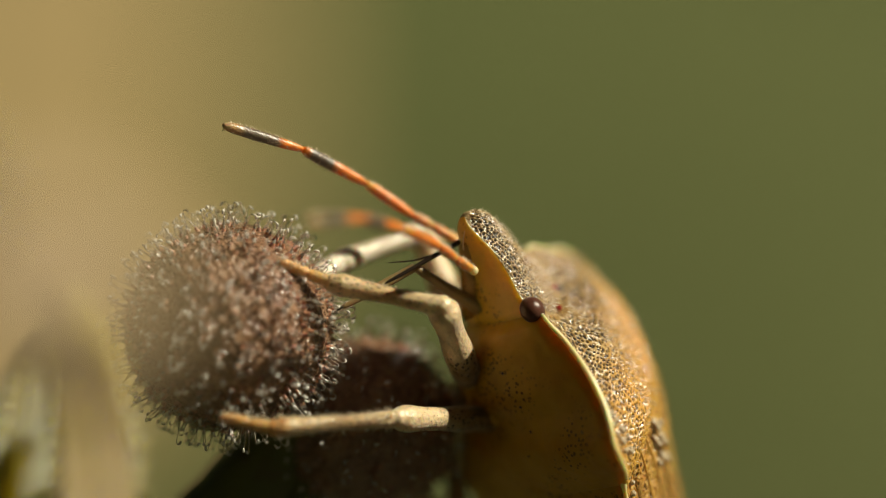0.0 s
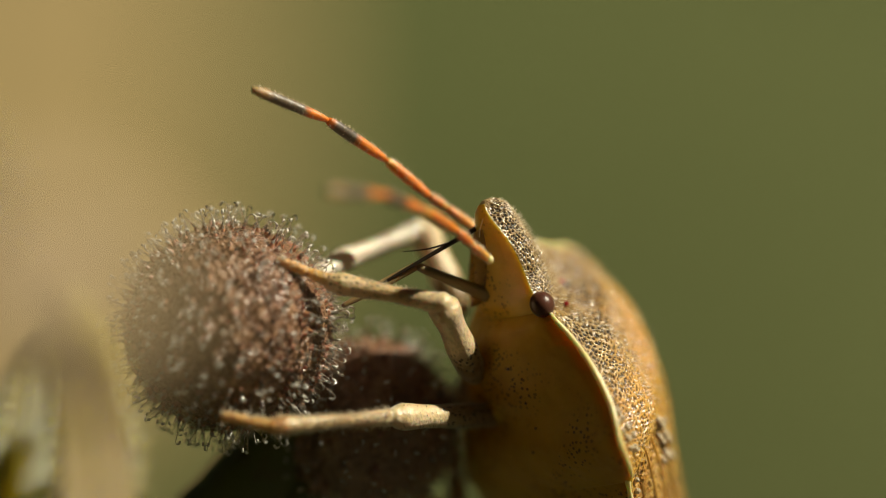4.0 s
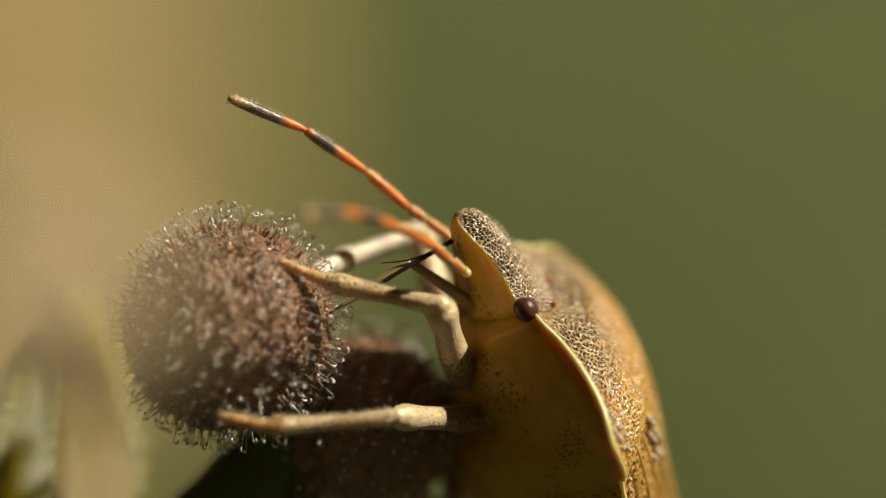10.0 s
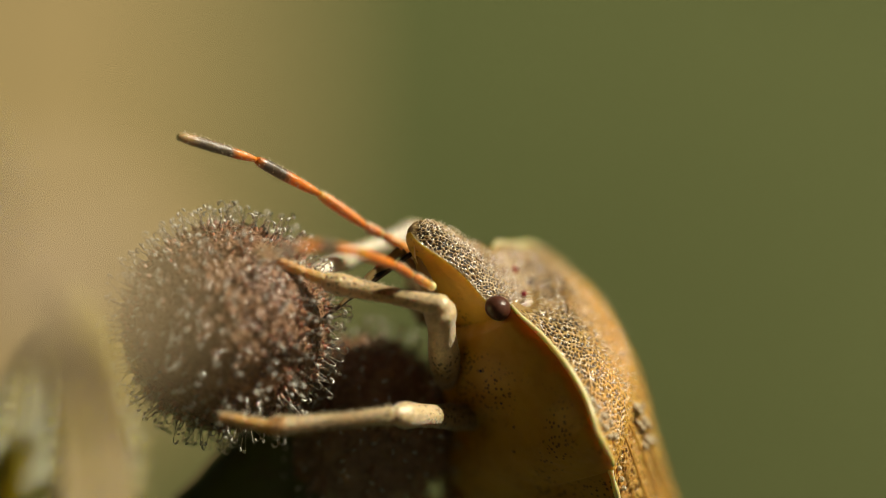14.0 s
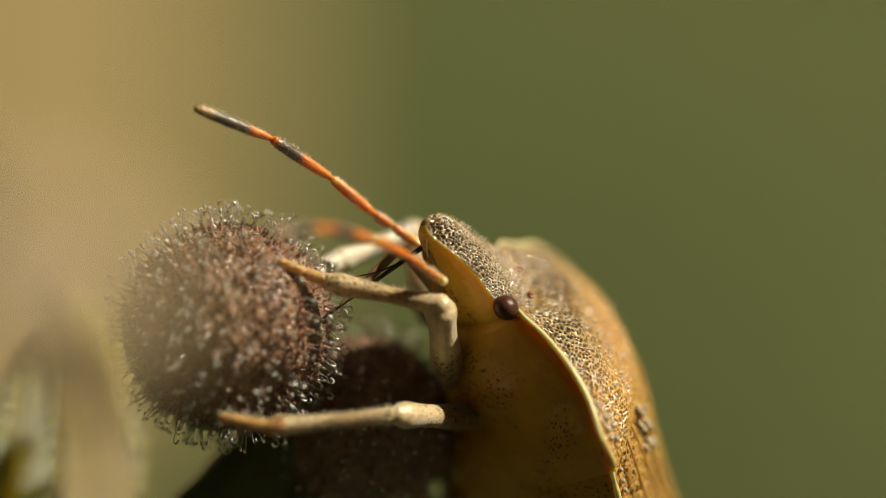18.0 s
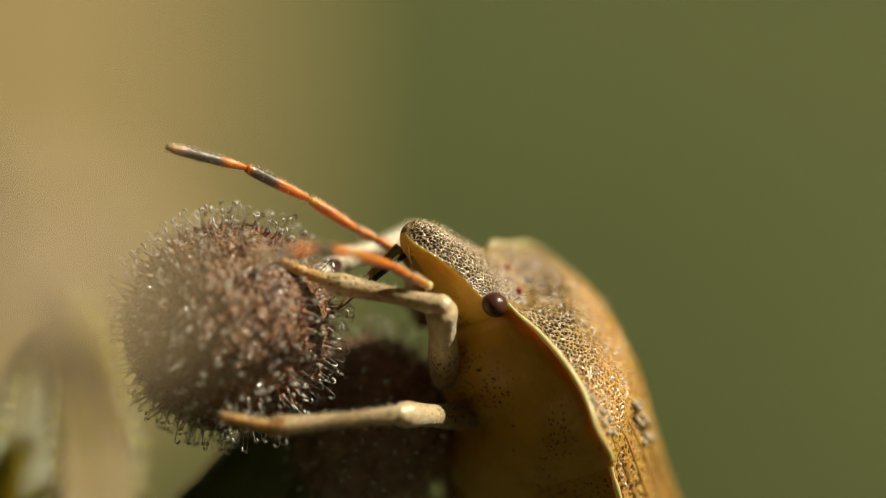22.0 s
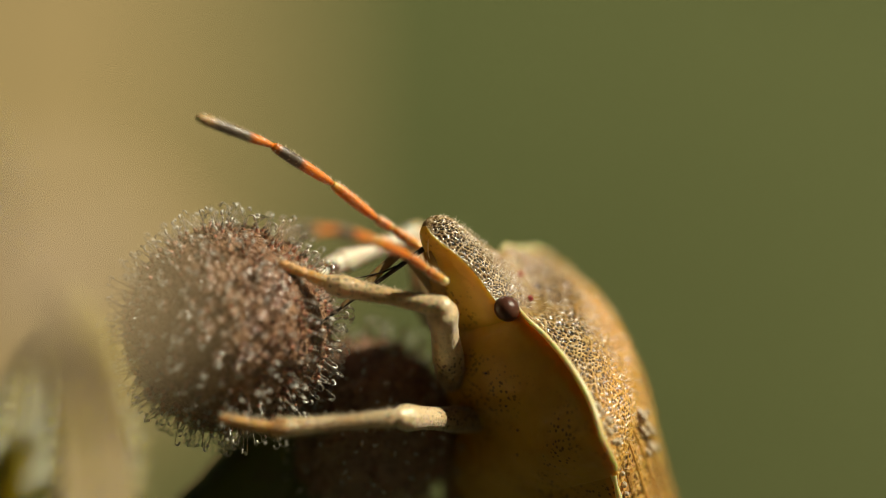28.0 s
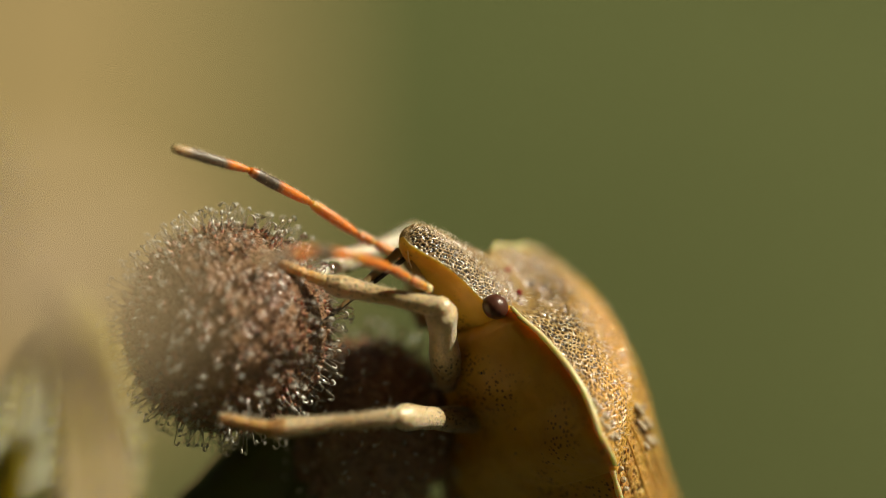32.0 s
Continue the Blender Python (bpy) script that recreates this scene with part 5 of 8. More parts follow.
    walk(antenna_near, [
        (0, pose(0.0030312, 0.0008007, -0.0005932, -22.27, -54.93, 169.85)), (0.5, pose(0.0030645, 0.0008048, -0.0005114, -21.32, -52.02, 168.50)),
        (1, pose(0.0030516, 0.0008399, -0.0005300, -21.97, -53.00, 169.12)), (1.5, pose(0.0030523, 0.0008095, -0.0005618, -22.65, -54.00, 170.09)),
        (2, pose(0.0030353, 0.0007895, -0.0006263, -22.66, -54.94, 170.55)), (2.5, pose(0.0030496, 0.0008020, -0.0004602, -19.73, -50.92, 166.71)),
        (3, pose(0.0031011, 0.0008398, -0.0002248, -16.66, -44.29, 162.98)), (3.5, pose(0.0031068, 0.0008747, -0.0003172, -18.07, -47.56, 164.36)),
        (5.5, pose(0.0030978, 0.0009014, -0.0004586, -20.77, -53.10, 167.98)), (6, pose(0.0030814, 0.0008754, -0.0005531, -21.50, -55.74, 169.37)),
        (6.5, pose(0.0030720, 0.0009002, -0.0005832, -23.29, -56.68, 170.46)), (7, pose(0.0030615, 0.0009546, -0.0007225, -24.88, -59.98, 172.89)),
        (7.5, pose(0.0030290, 0.0009447, -0.0008911, -26.16, -60.76, 174.03)), (8, pose(0.0030091, 0.0008510, -0.0008736, -23.71, -58.75, 171.05)),
        (8.5, pose(0.0029524, 0.0007217, -0.0008257, -21.95, -57.23, 168.80)), (9, pose(0.0029735, 0.0007541, -0.0008170, -22.02, -57.33, 168.89)),
        (9.5, pose(0.0029674, 0.0007578, -0.0008139, -22.05, -56.66, 168.45)), (10, pose(0.0030323, 0.0008222, -0.0005842, -18.53, -50.72, 164.43)),
        (10.5, pose(0.0030505, 0.0007815, -0.0004247, -16.15, -46.04, 162.15)), (11, pose(0.0030809, 0.0008311, -0.0003552, -16.25, -44.86, 162.11)),
        (11.5, pose(0.0030968, 0.0008694, -0.0004510, -17.04, -47.34, 163.22)), (12, pose(0.0030655, 0.0008862, -0.0006019, -19.24, -52.39, 165.74)),
        (12.5, pose(0.0030369, 0.0009285, -0.0007547, -23.16, -58.02, 170.43)), (13, pose(0.0030060, 0.0009307, -0.0009419, -25.31, -61.09, 174.04)),
        (13.5, pose(0.0030335, 0.0009209, -0.0008771, -22.50, -56.29, 169.94)), (14, pose(0.0030398, 0.0010117, -0.0008697, -22.06, -55.44, 170.05)),
        (14.5, pose(0.0029939, 0.0009721, -0.0010020, -25.78, -59.85, 174.85)), (16.5, pose(0.0031066, 0.0011328, -0.0007184, -19.49, -50.70, 167.04)),
        (17, pose(0.0030685, 0.0011273, -0.0007223, -19.42, -51.56, 166.99)), (17.5, pose(0.0030922, 0.0011248, -0.0006638, -19.36, -49.97, 166.98)),
        (18, pose(0.0030833, 0.0011387, -0.0006812, -19.53, -50.52, 166.79)), (18.5, pose(0.0031244, 0.0011103, -0.0005724, -18.00, -46.77, 165.35)),
        (19, pose(0.0031072, 0.0010748, -0.0005691, -18.39, -48.90, 165.20)), (19.5, pose(0.0030804, 0.0011434, -0.0007779, -21.95, -55.56, 170.48)),
        (20, pose(0.0030533, 0.0010782, -0.0007983, -22.16, -55.77, 170.79)), (20.5, pose(0.0030972, 0.0011246, -0.0006985, -20.36, -51.60, 167.99)),
        (21, pose(0.0030563, 0.0010881, -0.0007535, -21.12, -53.23, 168.99)), (21.5, pose(0.0030649, 0.0011202, -0.0008501, -23.41, -57.17, 172.46)),
        (22, pose(0.0030789, 0.0010788, -0.0008421, -21.73, -56.02, 170.49)), (22.5, pose(0.0030557, 0.0010522, -0.0008096, -21.63, -55.35, 169.96)),
        (23, pose(0.0030521, 0.0010641, -0.0008740, -23.96, -58.20, 172.88)), (23.5, pose(0.0030481, 0.0010144, -0.0009425, -23.38, -57.26, 172.49)),
        (24, pose(0.0030629, 0.0010402, -0.0008447, -21.55, -54.51, 169.98)), (24.5, pose(0.0031136, 0.0011655, -0.0006795, -19.49, -51.64, 167.08)),
        (25, pose(0.0030238, 0.0010797, -0.0009492, -23.36, -57.50, 172.63)), (25.5, pose(0.0030383, 0.0010390, -0.0008914, -22.71, -57.28, 171.99)),
        (27.5, pose(0.0031437, 0.0011056, -0.0006693, -19.65, -50.46, 167.33)), (28, pose(0.0031236, 0.0010949, -0.0007053, -19.55, -51.93, 167.38)),
        (28.5, pose(0.0031113, 0.0010133, -0.0006796, -18.76, -50.85, 165.92)), (29, pose(0.0031515, 0.0009772, -0.0005324, -17.28, -48.14, 163.30)),
        (29.5, pose(0.0031628, 0.0009893, -0.0004829, -15.71, -45.18, 161.55)), (30, pose(0.0031423, 0.0010302, -0.0006252, -18.04, -49.17, 164.53)),
        (30.5, pose(0.0031030, 0.0010614, -0.0007437, -19.81, -52.86, 167.24)), (31, pose(0.0031234, 0.0010804, -0.0007792, -19.39, -53.81, 167.23)),
        (31.5, pose(0.0030928, 0.0010430, -0.0008221, -21.62, -55.67, 169.28)), (32, pose(0.0031006, 0.0010428, -0.0009044, -21.87, -56.40, 170.31)),
    ])
    walk(labium, [
        (0, pose(0.0019912, 0.0002392, -0.0010907, 110.27, 18.94, -5.41)), (0.5, pose(0.0020493, 0.0002195, -0.0010321, 112.41, 22.54, -3.62)),
        (1, pose(0.0020343, 0.0002610, -0.0010540, 111.23, 20.60, -5.26)), (1.5, pose(0.0020239, 0.0002399, -0.0010741, 109.66, 16.43, -6.20)),
        (2, pose(0.0019897, 0.0002263, -0.0011100, 109.95, 17.15, -5.04)), (2.5, pose(0.0020393, 0.0002161, -0.0009897, 114.41, 27.91, -1.89)),
        (3, pose(0.0021626, 0.0002200, -0.0008409, 124.46, 44.73, 6.73)), (3.5, pose(0.0021562, 0.0002550, -0.0009146, 115.55, 33.10, -2.28)),
        (5.5, pose(0.0021112, 0.0002833, -0.0009963, 112.19, 26.15, -5.11)), (6, pose(0.0020697, 0.0002515, -0.0010344, 110.48, 22.51, -5.74)),
        (6.5, pose(0.0020576, 0.0002884, -0.0010744, 108.81, 17.67, -8.72)), (7, pose(0.0020323, 0.0003136, -0.0011400, 105.70, 10.65, -11.31)),
        (7.5, pose(0.0019784, 0.0002859, -0.0012177, 103.60, 2.55, -13.15)), (8, pose(0.0019404, 0.0002187, -0.0011938, 103.73, 3.80, -11.95)),
        (8.5, pose(0.0018697, 0.0000937, -0.0011045, 106.56, 10.83, -7.45)), (9, pose(0.0018998, 0.0001147, -0.0011046, 105.44, 8.62, -8.95)),
        (9.5, pose(0.0018891, 0.0001394, -0.0011290, 104.91, 6.88, -10.30)), (10, pose(0.0020039, 0.0001921, -0.0010198, 107.85, 16.62, -8.92)),
        (10.5, pose(0.0020437, 0.0001644, -0.0009247, 113.17, 28.68, -3.48)), (11, pose(0.0021026, 0.0001834, -0.0008727, 113.20, 29.04, -3.93)),
        (11.5, pose(0.0021102, 0.0002241, -0.0009556, 108.95, 21.02, -8.11)), (12, pose(0.0020488, 0.0002556, -0.0010635, 105.70, 12.21, -11.46)),
        (12.5, pose(0.0019960, 0.0003026, -0.0011662, 103.50, 3.93, -13.77)), (13, pose(0.0019504, 0.0002641, -0.0012345, 101.26, -4.06, -13.28)),
        (13.5, pose(0.0019968, 0.0002307, -0.0011825, 101.45, -4.62, -13.74)), (14, pose(0.0020292, 0.0002883, -0.0011856, 101.76, -3.66, -13.67)),
        (14.5, pose(0.0019512, 0.0002709, -0.0012582, 100.82, -8.33, -13.20)), (16.5, pose(0.0021521, 0.0003792, -0.0011251, 101.70, -3.59, -15.75)),
        (17, pose(0.0021000, 0.0003915, -0.0011287, 101.81, -1.90, -15.71)), (17.5, pose(0.0021370, 0.0003826, -0.0010894, 102.70, 0.22, -14.54)),
        (18, pose(0.0021285, 0.0003890, -0.0010947, 102.74, 0.59, -15.18)), (18.5, pose(0.0021848, 0.0003690, -0.0010328, 104.24, 6.59, -12.84)),
        (19, pose(0.0021535, 0.0003507, -0.0010281, 104.35, 7.91, -13.44)), (19.5, pose(0.0021018, 0.0004157, -0.0011745, 101.55, -4.34, -15.97)),
        (20, pose(0.0020564, 0.0003619, -0.0011692, 101.20, -5.89, -14.98)), (20.5, pose(0.0021385, 0.0003808, -0.0011133, 102.43, -1.65, -15.06)),
        (21, pose(0.0020643, 0.0003815, -0.0011550, 102.24, -2.39, -14.81)), (21.5, pose(0.0020727, 0.0003885, -0.0012031, 100.95, -8.09, -15.60)),
        (22, pose(0.0020805, 0.0003534, -0.0011907, 100.45, -7.91, -15.51)), (22.5, pose(0.0020591, 0.0003197, -0.0011481, 101.76, -2.88, -13.77)),
        (23, pose(0.0020530, 0.0003232, -0.0011862, 100.97, -7.15, -14.39)), (23.5, pose(0.0020541, 0.0002383, -0.0011749, 101.19, -5.93, -11.63)),
        (24, pose(0.0020720, 0.0002836, -0.0011448, 102.10, -2.45, -12.27)), (24.5, pose(0.0021785, 0.0003864, -0.0010835, 102.35, 0.41, -15.31)),
        (25, pose(0.0020183, 0.0003339, -0.0012267, 100.65, -8.21, -14.08)), (25.5, pose(0.0020239, 0.0003134, -0.0011898, 100.53, -7.52, -13.66)),
        (27.5, pose(0.0021814, 0.0003961, -0.0011330, 102.59, -0.41, -15.07)), (28, pose(0.0021526, 0.0003790, -0.0011403, 102.35, 0.56, -14.90)),
        (28.5, pose(0.0021170, 0.0003280, -0.0011110, 102.89, 3.24, -14.19)), (29, pose(0.0021818, 0.0003136, -0.0010459, 104.77, 11.42, -13.62)),
        (29.5, pose(0.0022135, 0.0003010, -0.0010019, 105.46, 15.29, -12.77)), (30, pose(0.0021688, 0.0003398, -0.0010943, 103.10, 4.64, -15.26)),
        (30.5, pose(0.0021076, 0.0003666, -0.0011573, 101.91, -0.86, -15.97)), (31, pose(0.0021320, 0.0003788, -0.0011906, 100.94, -2.89, -16.71)),
        (31.5, pose(0.0020816, 0.0003475, -0.0011941, 101.30, -4.38, -16.13)), (32, pose(0.0020829, 0.0003374, -0.0012380, 100.50, -7.47, -15.85)),
    ])
    walk(labium_tip, [
        (0, pose(0.0033556, 0.0001100, -0.0015611, 172.33, 59.50, 53.83)), (0.5, pose(0.0033850, 0.0001349, -0.0015875, 170.36, 59.52, 51.96)),
        (1, pose(0.0033849, 0.0001366, -0.0015640, 171.97, 59.97, 53.38)), (1.5, pose(0.0034057, 0.0000898, -0.0014838, 173.41, 59.09, 54.99)),
        (2, pose(0.0033689, 0.0001047, -0.0015373, 172.89, 58.63, 54.76)), (2.5, pose(0.0033190, 0.0001738, -0.0016680, 169.40, 60.83, 50.75)),
        (3, pose(0.0031850, 0.0003406, -0.0018606, 155.65, 61.39, 37.08)), (3.5, pose(0.0033691, 0.0002066, -0.0017060, 170.90, 63.72, 51.79)),
        (5.5, pose(0.0034068, 0.0001675, -0.0016348, 172.01, 62.73, 53.21)), (6, pose(0.0034017, 0.0001177, -0.0015891, 171.27, 61.80, 52.76)),
        (6.5, pose(0.0034224, 0.0000792, -0.0015141, 173.17, 61.46, 53.95)), (7, pose(0.0034287, 0.0000344, -0.0014079, 174.76, 61.29, 55.86)),
        (7.5, pose(0.0033880, -0.0000435, -0.0012821, 176.27, 58.80, 57.21)), (8, pose(0.0033549, -0.0000807, -0.0012899, 177.34, 58.46, 57.91)),
        (8.5, pose(0.0032809, -0.0000907, -0.0013768, 174.80, 57.47, 55.11)), (9, pose(0.0033150, -0.0001082, -0.0013217, 175.98, 57.99, 56.24)),
        (9.5, pose(0.0033045, -0.0001178, -0.0013027, 175.99, 57.80, 55.90)), (10, pose(0.0033756, -0.0000232, -0.0014343, 176.19, 61.62, 56.15)),
        (10.5, pose(0.0033126, 0.0000873, -0.0016202, 169.56, 62.40, 50.14)), (11, pose(0.0033665, 0.0000966, -0.0015760, 172.07, 63.29, 52.67)),
        (11.5, pose(0.0034492, 0.0000331, -0.0014753, 179.15, 63.66, 59.69)), (12, pose(0.0034368, -0.0000259, -0.0013701, 179.79, 62.45, 60.08)),
        (12.5, pose(0.0034001, -0.0000416, -0.0012656, -179.72, 60.83, 60.76)), (13, pose(0.0033571, -0.0000679, -0.0011319, -176.86, 58.29, 64.57)),
        (13.5, pose(0.0033998, -0.0001124, -0.0010657, -171.74, 58.45, 68.92)), (14, pose(0.0034343, -0.0000535, -0.0010931, -170.70, 59.33, 70.64)),
        (14.5, pose(0.0033470, -0.0000565, -0.0010483, -175.06, 56.50, 66.92)), (16.5, pose(0.0035440, -0.0000135, -0.0010344, -162.72, 62.17, 78.84)),
        (17, pose(0.0034942, -0.0000005, -0.0010805, -166.51, 62.68, 74.89)), (17.5, pose(0.0035397, 0.0000188, -0.0010951, -165.90, 62.45, 75.90)),
        (18, pose(0.0035269, 0.0000097, -0.0011095, -166.02, 62.80, 75.35)), (18.5, pose(0.0035883, 0.0000490, -0.0011990, -165.04, 63.34, 76.90)),
        (19, pose(0.0035495, 0.0000172, -0.0012276, -166.77, 63.91, 74.28)), (19.5, pose(0.0034909, 0.0000181, -0.0010648, -169.06, 62.00, 72.88)),
        (20, pose(0.0034487, -0.0000107, -0.0010204, -171.21, 60.56, 70.79)), (20.5, pose(0.0035372, 0.0000045, -0.0010717, -165.26, 62.01, 76.38)),
        (21, pose(0.0034640, 0.0000114, -0.0010946, -169.90, 61.22, 71.75)), (21.5, pose(0.0034545, 0.0000026, -0.0009993, -169.97, 60.25, 72.30)),
        (22, pose(0.0034634, -0.0000304, -0.0009913, -167.30, 60.59, 74.63)), (22.5, pose(0.0034647, -0.0000249, -0.0010753, -168.95, 60.61, 72.71)),
        (23, pose(0.0034457, -0.0000340, -0.0010058, -169.02, 59.44, 72.90)), (23.5, pose(0.0034658, -0.0000524, -0.0010250, -165.80, 57.93, 76.26)),
        (24, pose(0.0034866, -0.0000241, -0.0010829, -166.19, 59.71, 75.66)), (24.5, pose(0.0035761, 0.0000039, -0.0010939, -160.15, 63.29, 81.32)),
        (25, pose(0.0034093, -0.0000151, -0.0010199, -171.27, 58.77, 71.08)), (25.5, pose(0.0034198, -0.0000259, -0.0010003, -170.23, 59.19, 72.07)),
        (27.5, pose(0.0035806, 0.0000195, -0.0011226, -163.87, 62.60, 77.95)), (28, pose(0.0035528, 0.0000063, -0.0011543, -164.86, 62.81, 76.75)),
        (28.5, pose(0.0035196, -0.0000266, -0.0011928, -169.13, 62.88, 71.88)), (29, pose(0.0035622, -0.0000208, -0.0013329, -165.63, 64.87, 74.55)),
        (29.5, pose(0.0035766, -0.0000079, -0.0013840, -162.96, 65.78, 77.23)), (30, pose(0.0035621, -0.0000403, -0.0012116, -167.66, 63.96, 72.93)),
        (30.5, pose(0.0035006, -0.0000320, -0.0011354, -173.12, 62.80, 68.00)), (31, pose(0.0035180, -0.0000373, -0.0011176, -167.52, 63.32, 73.68)),
        (31.5, pose(0.0034696, -0.0000539, -0.0010835, -170.31, 61.47, 70.68)), (32, pose(0.0034651, -0.0000549, -0.0010496, -169.39, 60.41, 72.17)),
    ])
    walk(stylet, [
        (0, pose(0.0031029, -0.0002175, -0.0005383, 171.95, 63.01, 53.32)), (0.5, pose(0.0031406, -0.0002105, -0.0004207, 171.53, 64.19, 52.92)),
        (1, pose(0.0031357, -0.0001769, -0.0004669, 171.50, 64.24, 52.75)), (1.5, pose(0.0031276, -0.0002080, -0.0004988, 170.81, 62.56, 52.29)),
        (2, pose(0.0031068, -0.0002285, -0.0005670, 171.99, 61.78, 53.75)), (2.5, pose(0.0031224, -0.0002130, -0.0003633, 174.07, 65.99, 55.21)),
        (3, pose(0.0031761, -0.0001701, -0.0000857, 176.67, 70.14, 57.80)), (3.5, pose(0.0031991, -0.0001367, -0.0002015, 175.25, 69.79, 56.02)),
        (5.5, pose(0.0032156, -0.0001113, -0.0003844, 172.92, 68.24, 53.96)), (6, pose(0.0032026, -0.0001364, -0.0004726, 171.20, 66.95, 52.50)),
        (6.5, pose(0.0031930, -0.0001133, -0.0005274, 169.36, 66.22, 49.97)), (7, pose(0.0032222, -0.0000545, -0.0006949, 167.54, 65.54, 48.53)),
        (7.5, pose(0.0032077, -0.0000617, -0.0008750, 167.51, 61.85, 48.48)), (8, pose(0.0031538, -0.0001598, -0.0008275, 169.85, 60.87, 50.53)),
        (8.5, pose(0.0030700, -0.0002857, -0.0006986, 171.68, 60.64, 51.98)), (9, pose(0.0031035, -0.0002527, -0.0006975, 170.82, 61.23, 51.12)),
        (9.5, pose(0.0030805, -0.0002527, -0.0007090, 170.06, 60.70, 50.04)), (10, pose(0.0031406, -0.0001865, -0.0004593, 170.38, 66.65, 50.26)),
        (10.5, pose(0.0031283, -0.0002269, -0.0002767, 172.96, 68.32, 53.31)), (11, pose(0.0031788, -0.0001731, -0.0001913, 173.04, 69.66, 53.47)),
        (11.5, pose(0.0032147, -0.0001380, -0.0003242, 172.32, 69.26, 52.78)), (12, pose(0.0031921, -0.0001246, -0.0005176, 169.88, 67.12, 50.15)),
        (12.5, pose(0.0031815, -0.0000829, -0.0007238, 169.54, 64.23, 50.08)), (13, pose(0.0031881, -0.0000747, -0.0009139, 173.37, 59.47, 55.12)),
        (13.5, pose(0.0032247, -0.0000805, -0.0008018, 176.32, 61.44, 57.31)), (14, pose(0.0032644, 0.0000171, -0.0007979, 175.87, 63.77, 57.49)),
        (14.5, pose(0.0032074, -0.0000270, -0.0009705, 175.61, 56.88, 57.97)), (16.5, pose(0.0033602, 0.0001457, -0.0006396, 178.01, 70.07, 59.70)),
        (17, pose(0.0033105, 0.0001361, -0.0006606, 174.80, 69.73, 56.29)), (17.5, pose(0.0033336, 0.0001348, -0.0005831, 174.98, 69.79, 56.83)),
        (18, pose(0.0033343, 0.0001507, -0.0006059, 174.44, 70.66, 55.82)), (18.5, pose(0.0033563, 0.0001199, -0.0004713, 175.47, 71.13, 57.42)),
        (19, pose(0.0033226, 0.0000804, -0.0004713, 174.33, 71.39, 55.37)), (19.5, pose(0.0033289, 0.0001520, -0.0007568, 174.27, 68.01, 56.32)),
        (20, pose(0.0032810, 0.0000827, -0.0007547, 174.16, 64.99, 56.35)), (20.5, pose(0.0033424, 0.0001351, -0.0006236, 176.01, 69.37, 57.73)),
        (21, pose(0.0032769, 0.0000908, -0.0007138, 174.57, 66.45, 56.34)), (21.5, pose(0.0033156, 0.0001293, -0.0008319, 176.04, 64.79, 58.51)),
        (22, pose(0.0033193, 0.0000857, -0.0008123, 178.66, 65.13, 60.87)), (22.5, pose(0.0032925, 0.0000598, -0.0007471, 176.39, 65.75, 58.28)),
        (23, pose(0.0033009, 0.0000739, -0.0008253, 177.64, 63.73, 59.84)), (23.5, pose(0.0033229, 0.0000331, -0.0008621, -177.74, 61.82, 64.74)),
        (24, pose(0.0033178, 0.0000536, -0.0007646, 179.88, 65.03, 62.04)), (24.5, pose(0.0033890, 0.0001852, -0.0005896, 178.69, 72.73, 60.24)),
        (25, pose(0.0032826, 0.0000912, -0.0009230, 176.79, 61.86, 59.45)), (25.5, pose(0.0032760, 0.0000453, -0.0008585, 177.89, 61.88, 60.52)),
        (27.5, pose(0.0033675, 0.0001093, -0.0006226, 177.46, 69.31, 59.37)), (28, pose(0.0033500, 0.0000995, -0.0006528, 176.92, 69.57, 58.65)),
        (28.5, pose(0.0033060, 0.0000112, -0.0006256, 174.62, 68.45, 55.75)), (29, pose(0.0033153, -0.0000289, -0.0004565, 176.59, 71.33, 56.81)),
        (29.5, pose(0.0033340, -0.0000124, -0.0003729, 178.35, 73.16, 58.60)), (30, pose(0.0033379, 0.0000290, -0.0005594, 173.41, 70.59, 54.02)),
        (30.5, pose(0.0033173, 0.0000623, -0.0007172, 170.40, 68.14, 51.55)), (31, pose(0.0033475, 0.0000832, -0.0007607, 175.01, 69.26, 56.36)),
        (31.5, pose(0.0033099, 0.0000442, -0.0008082, 174.98, 66.12, 56.14)), (32, pose(0.0033291, 0.0000465, -0.0009031, 177.70, 63.99, 59.54)),
    ])
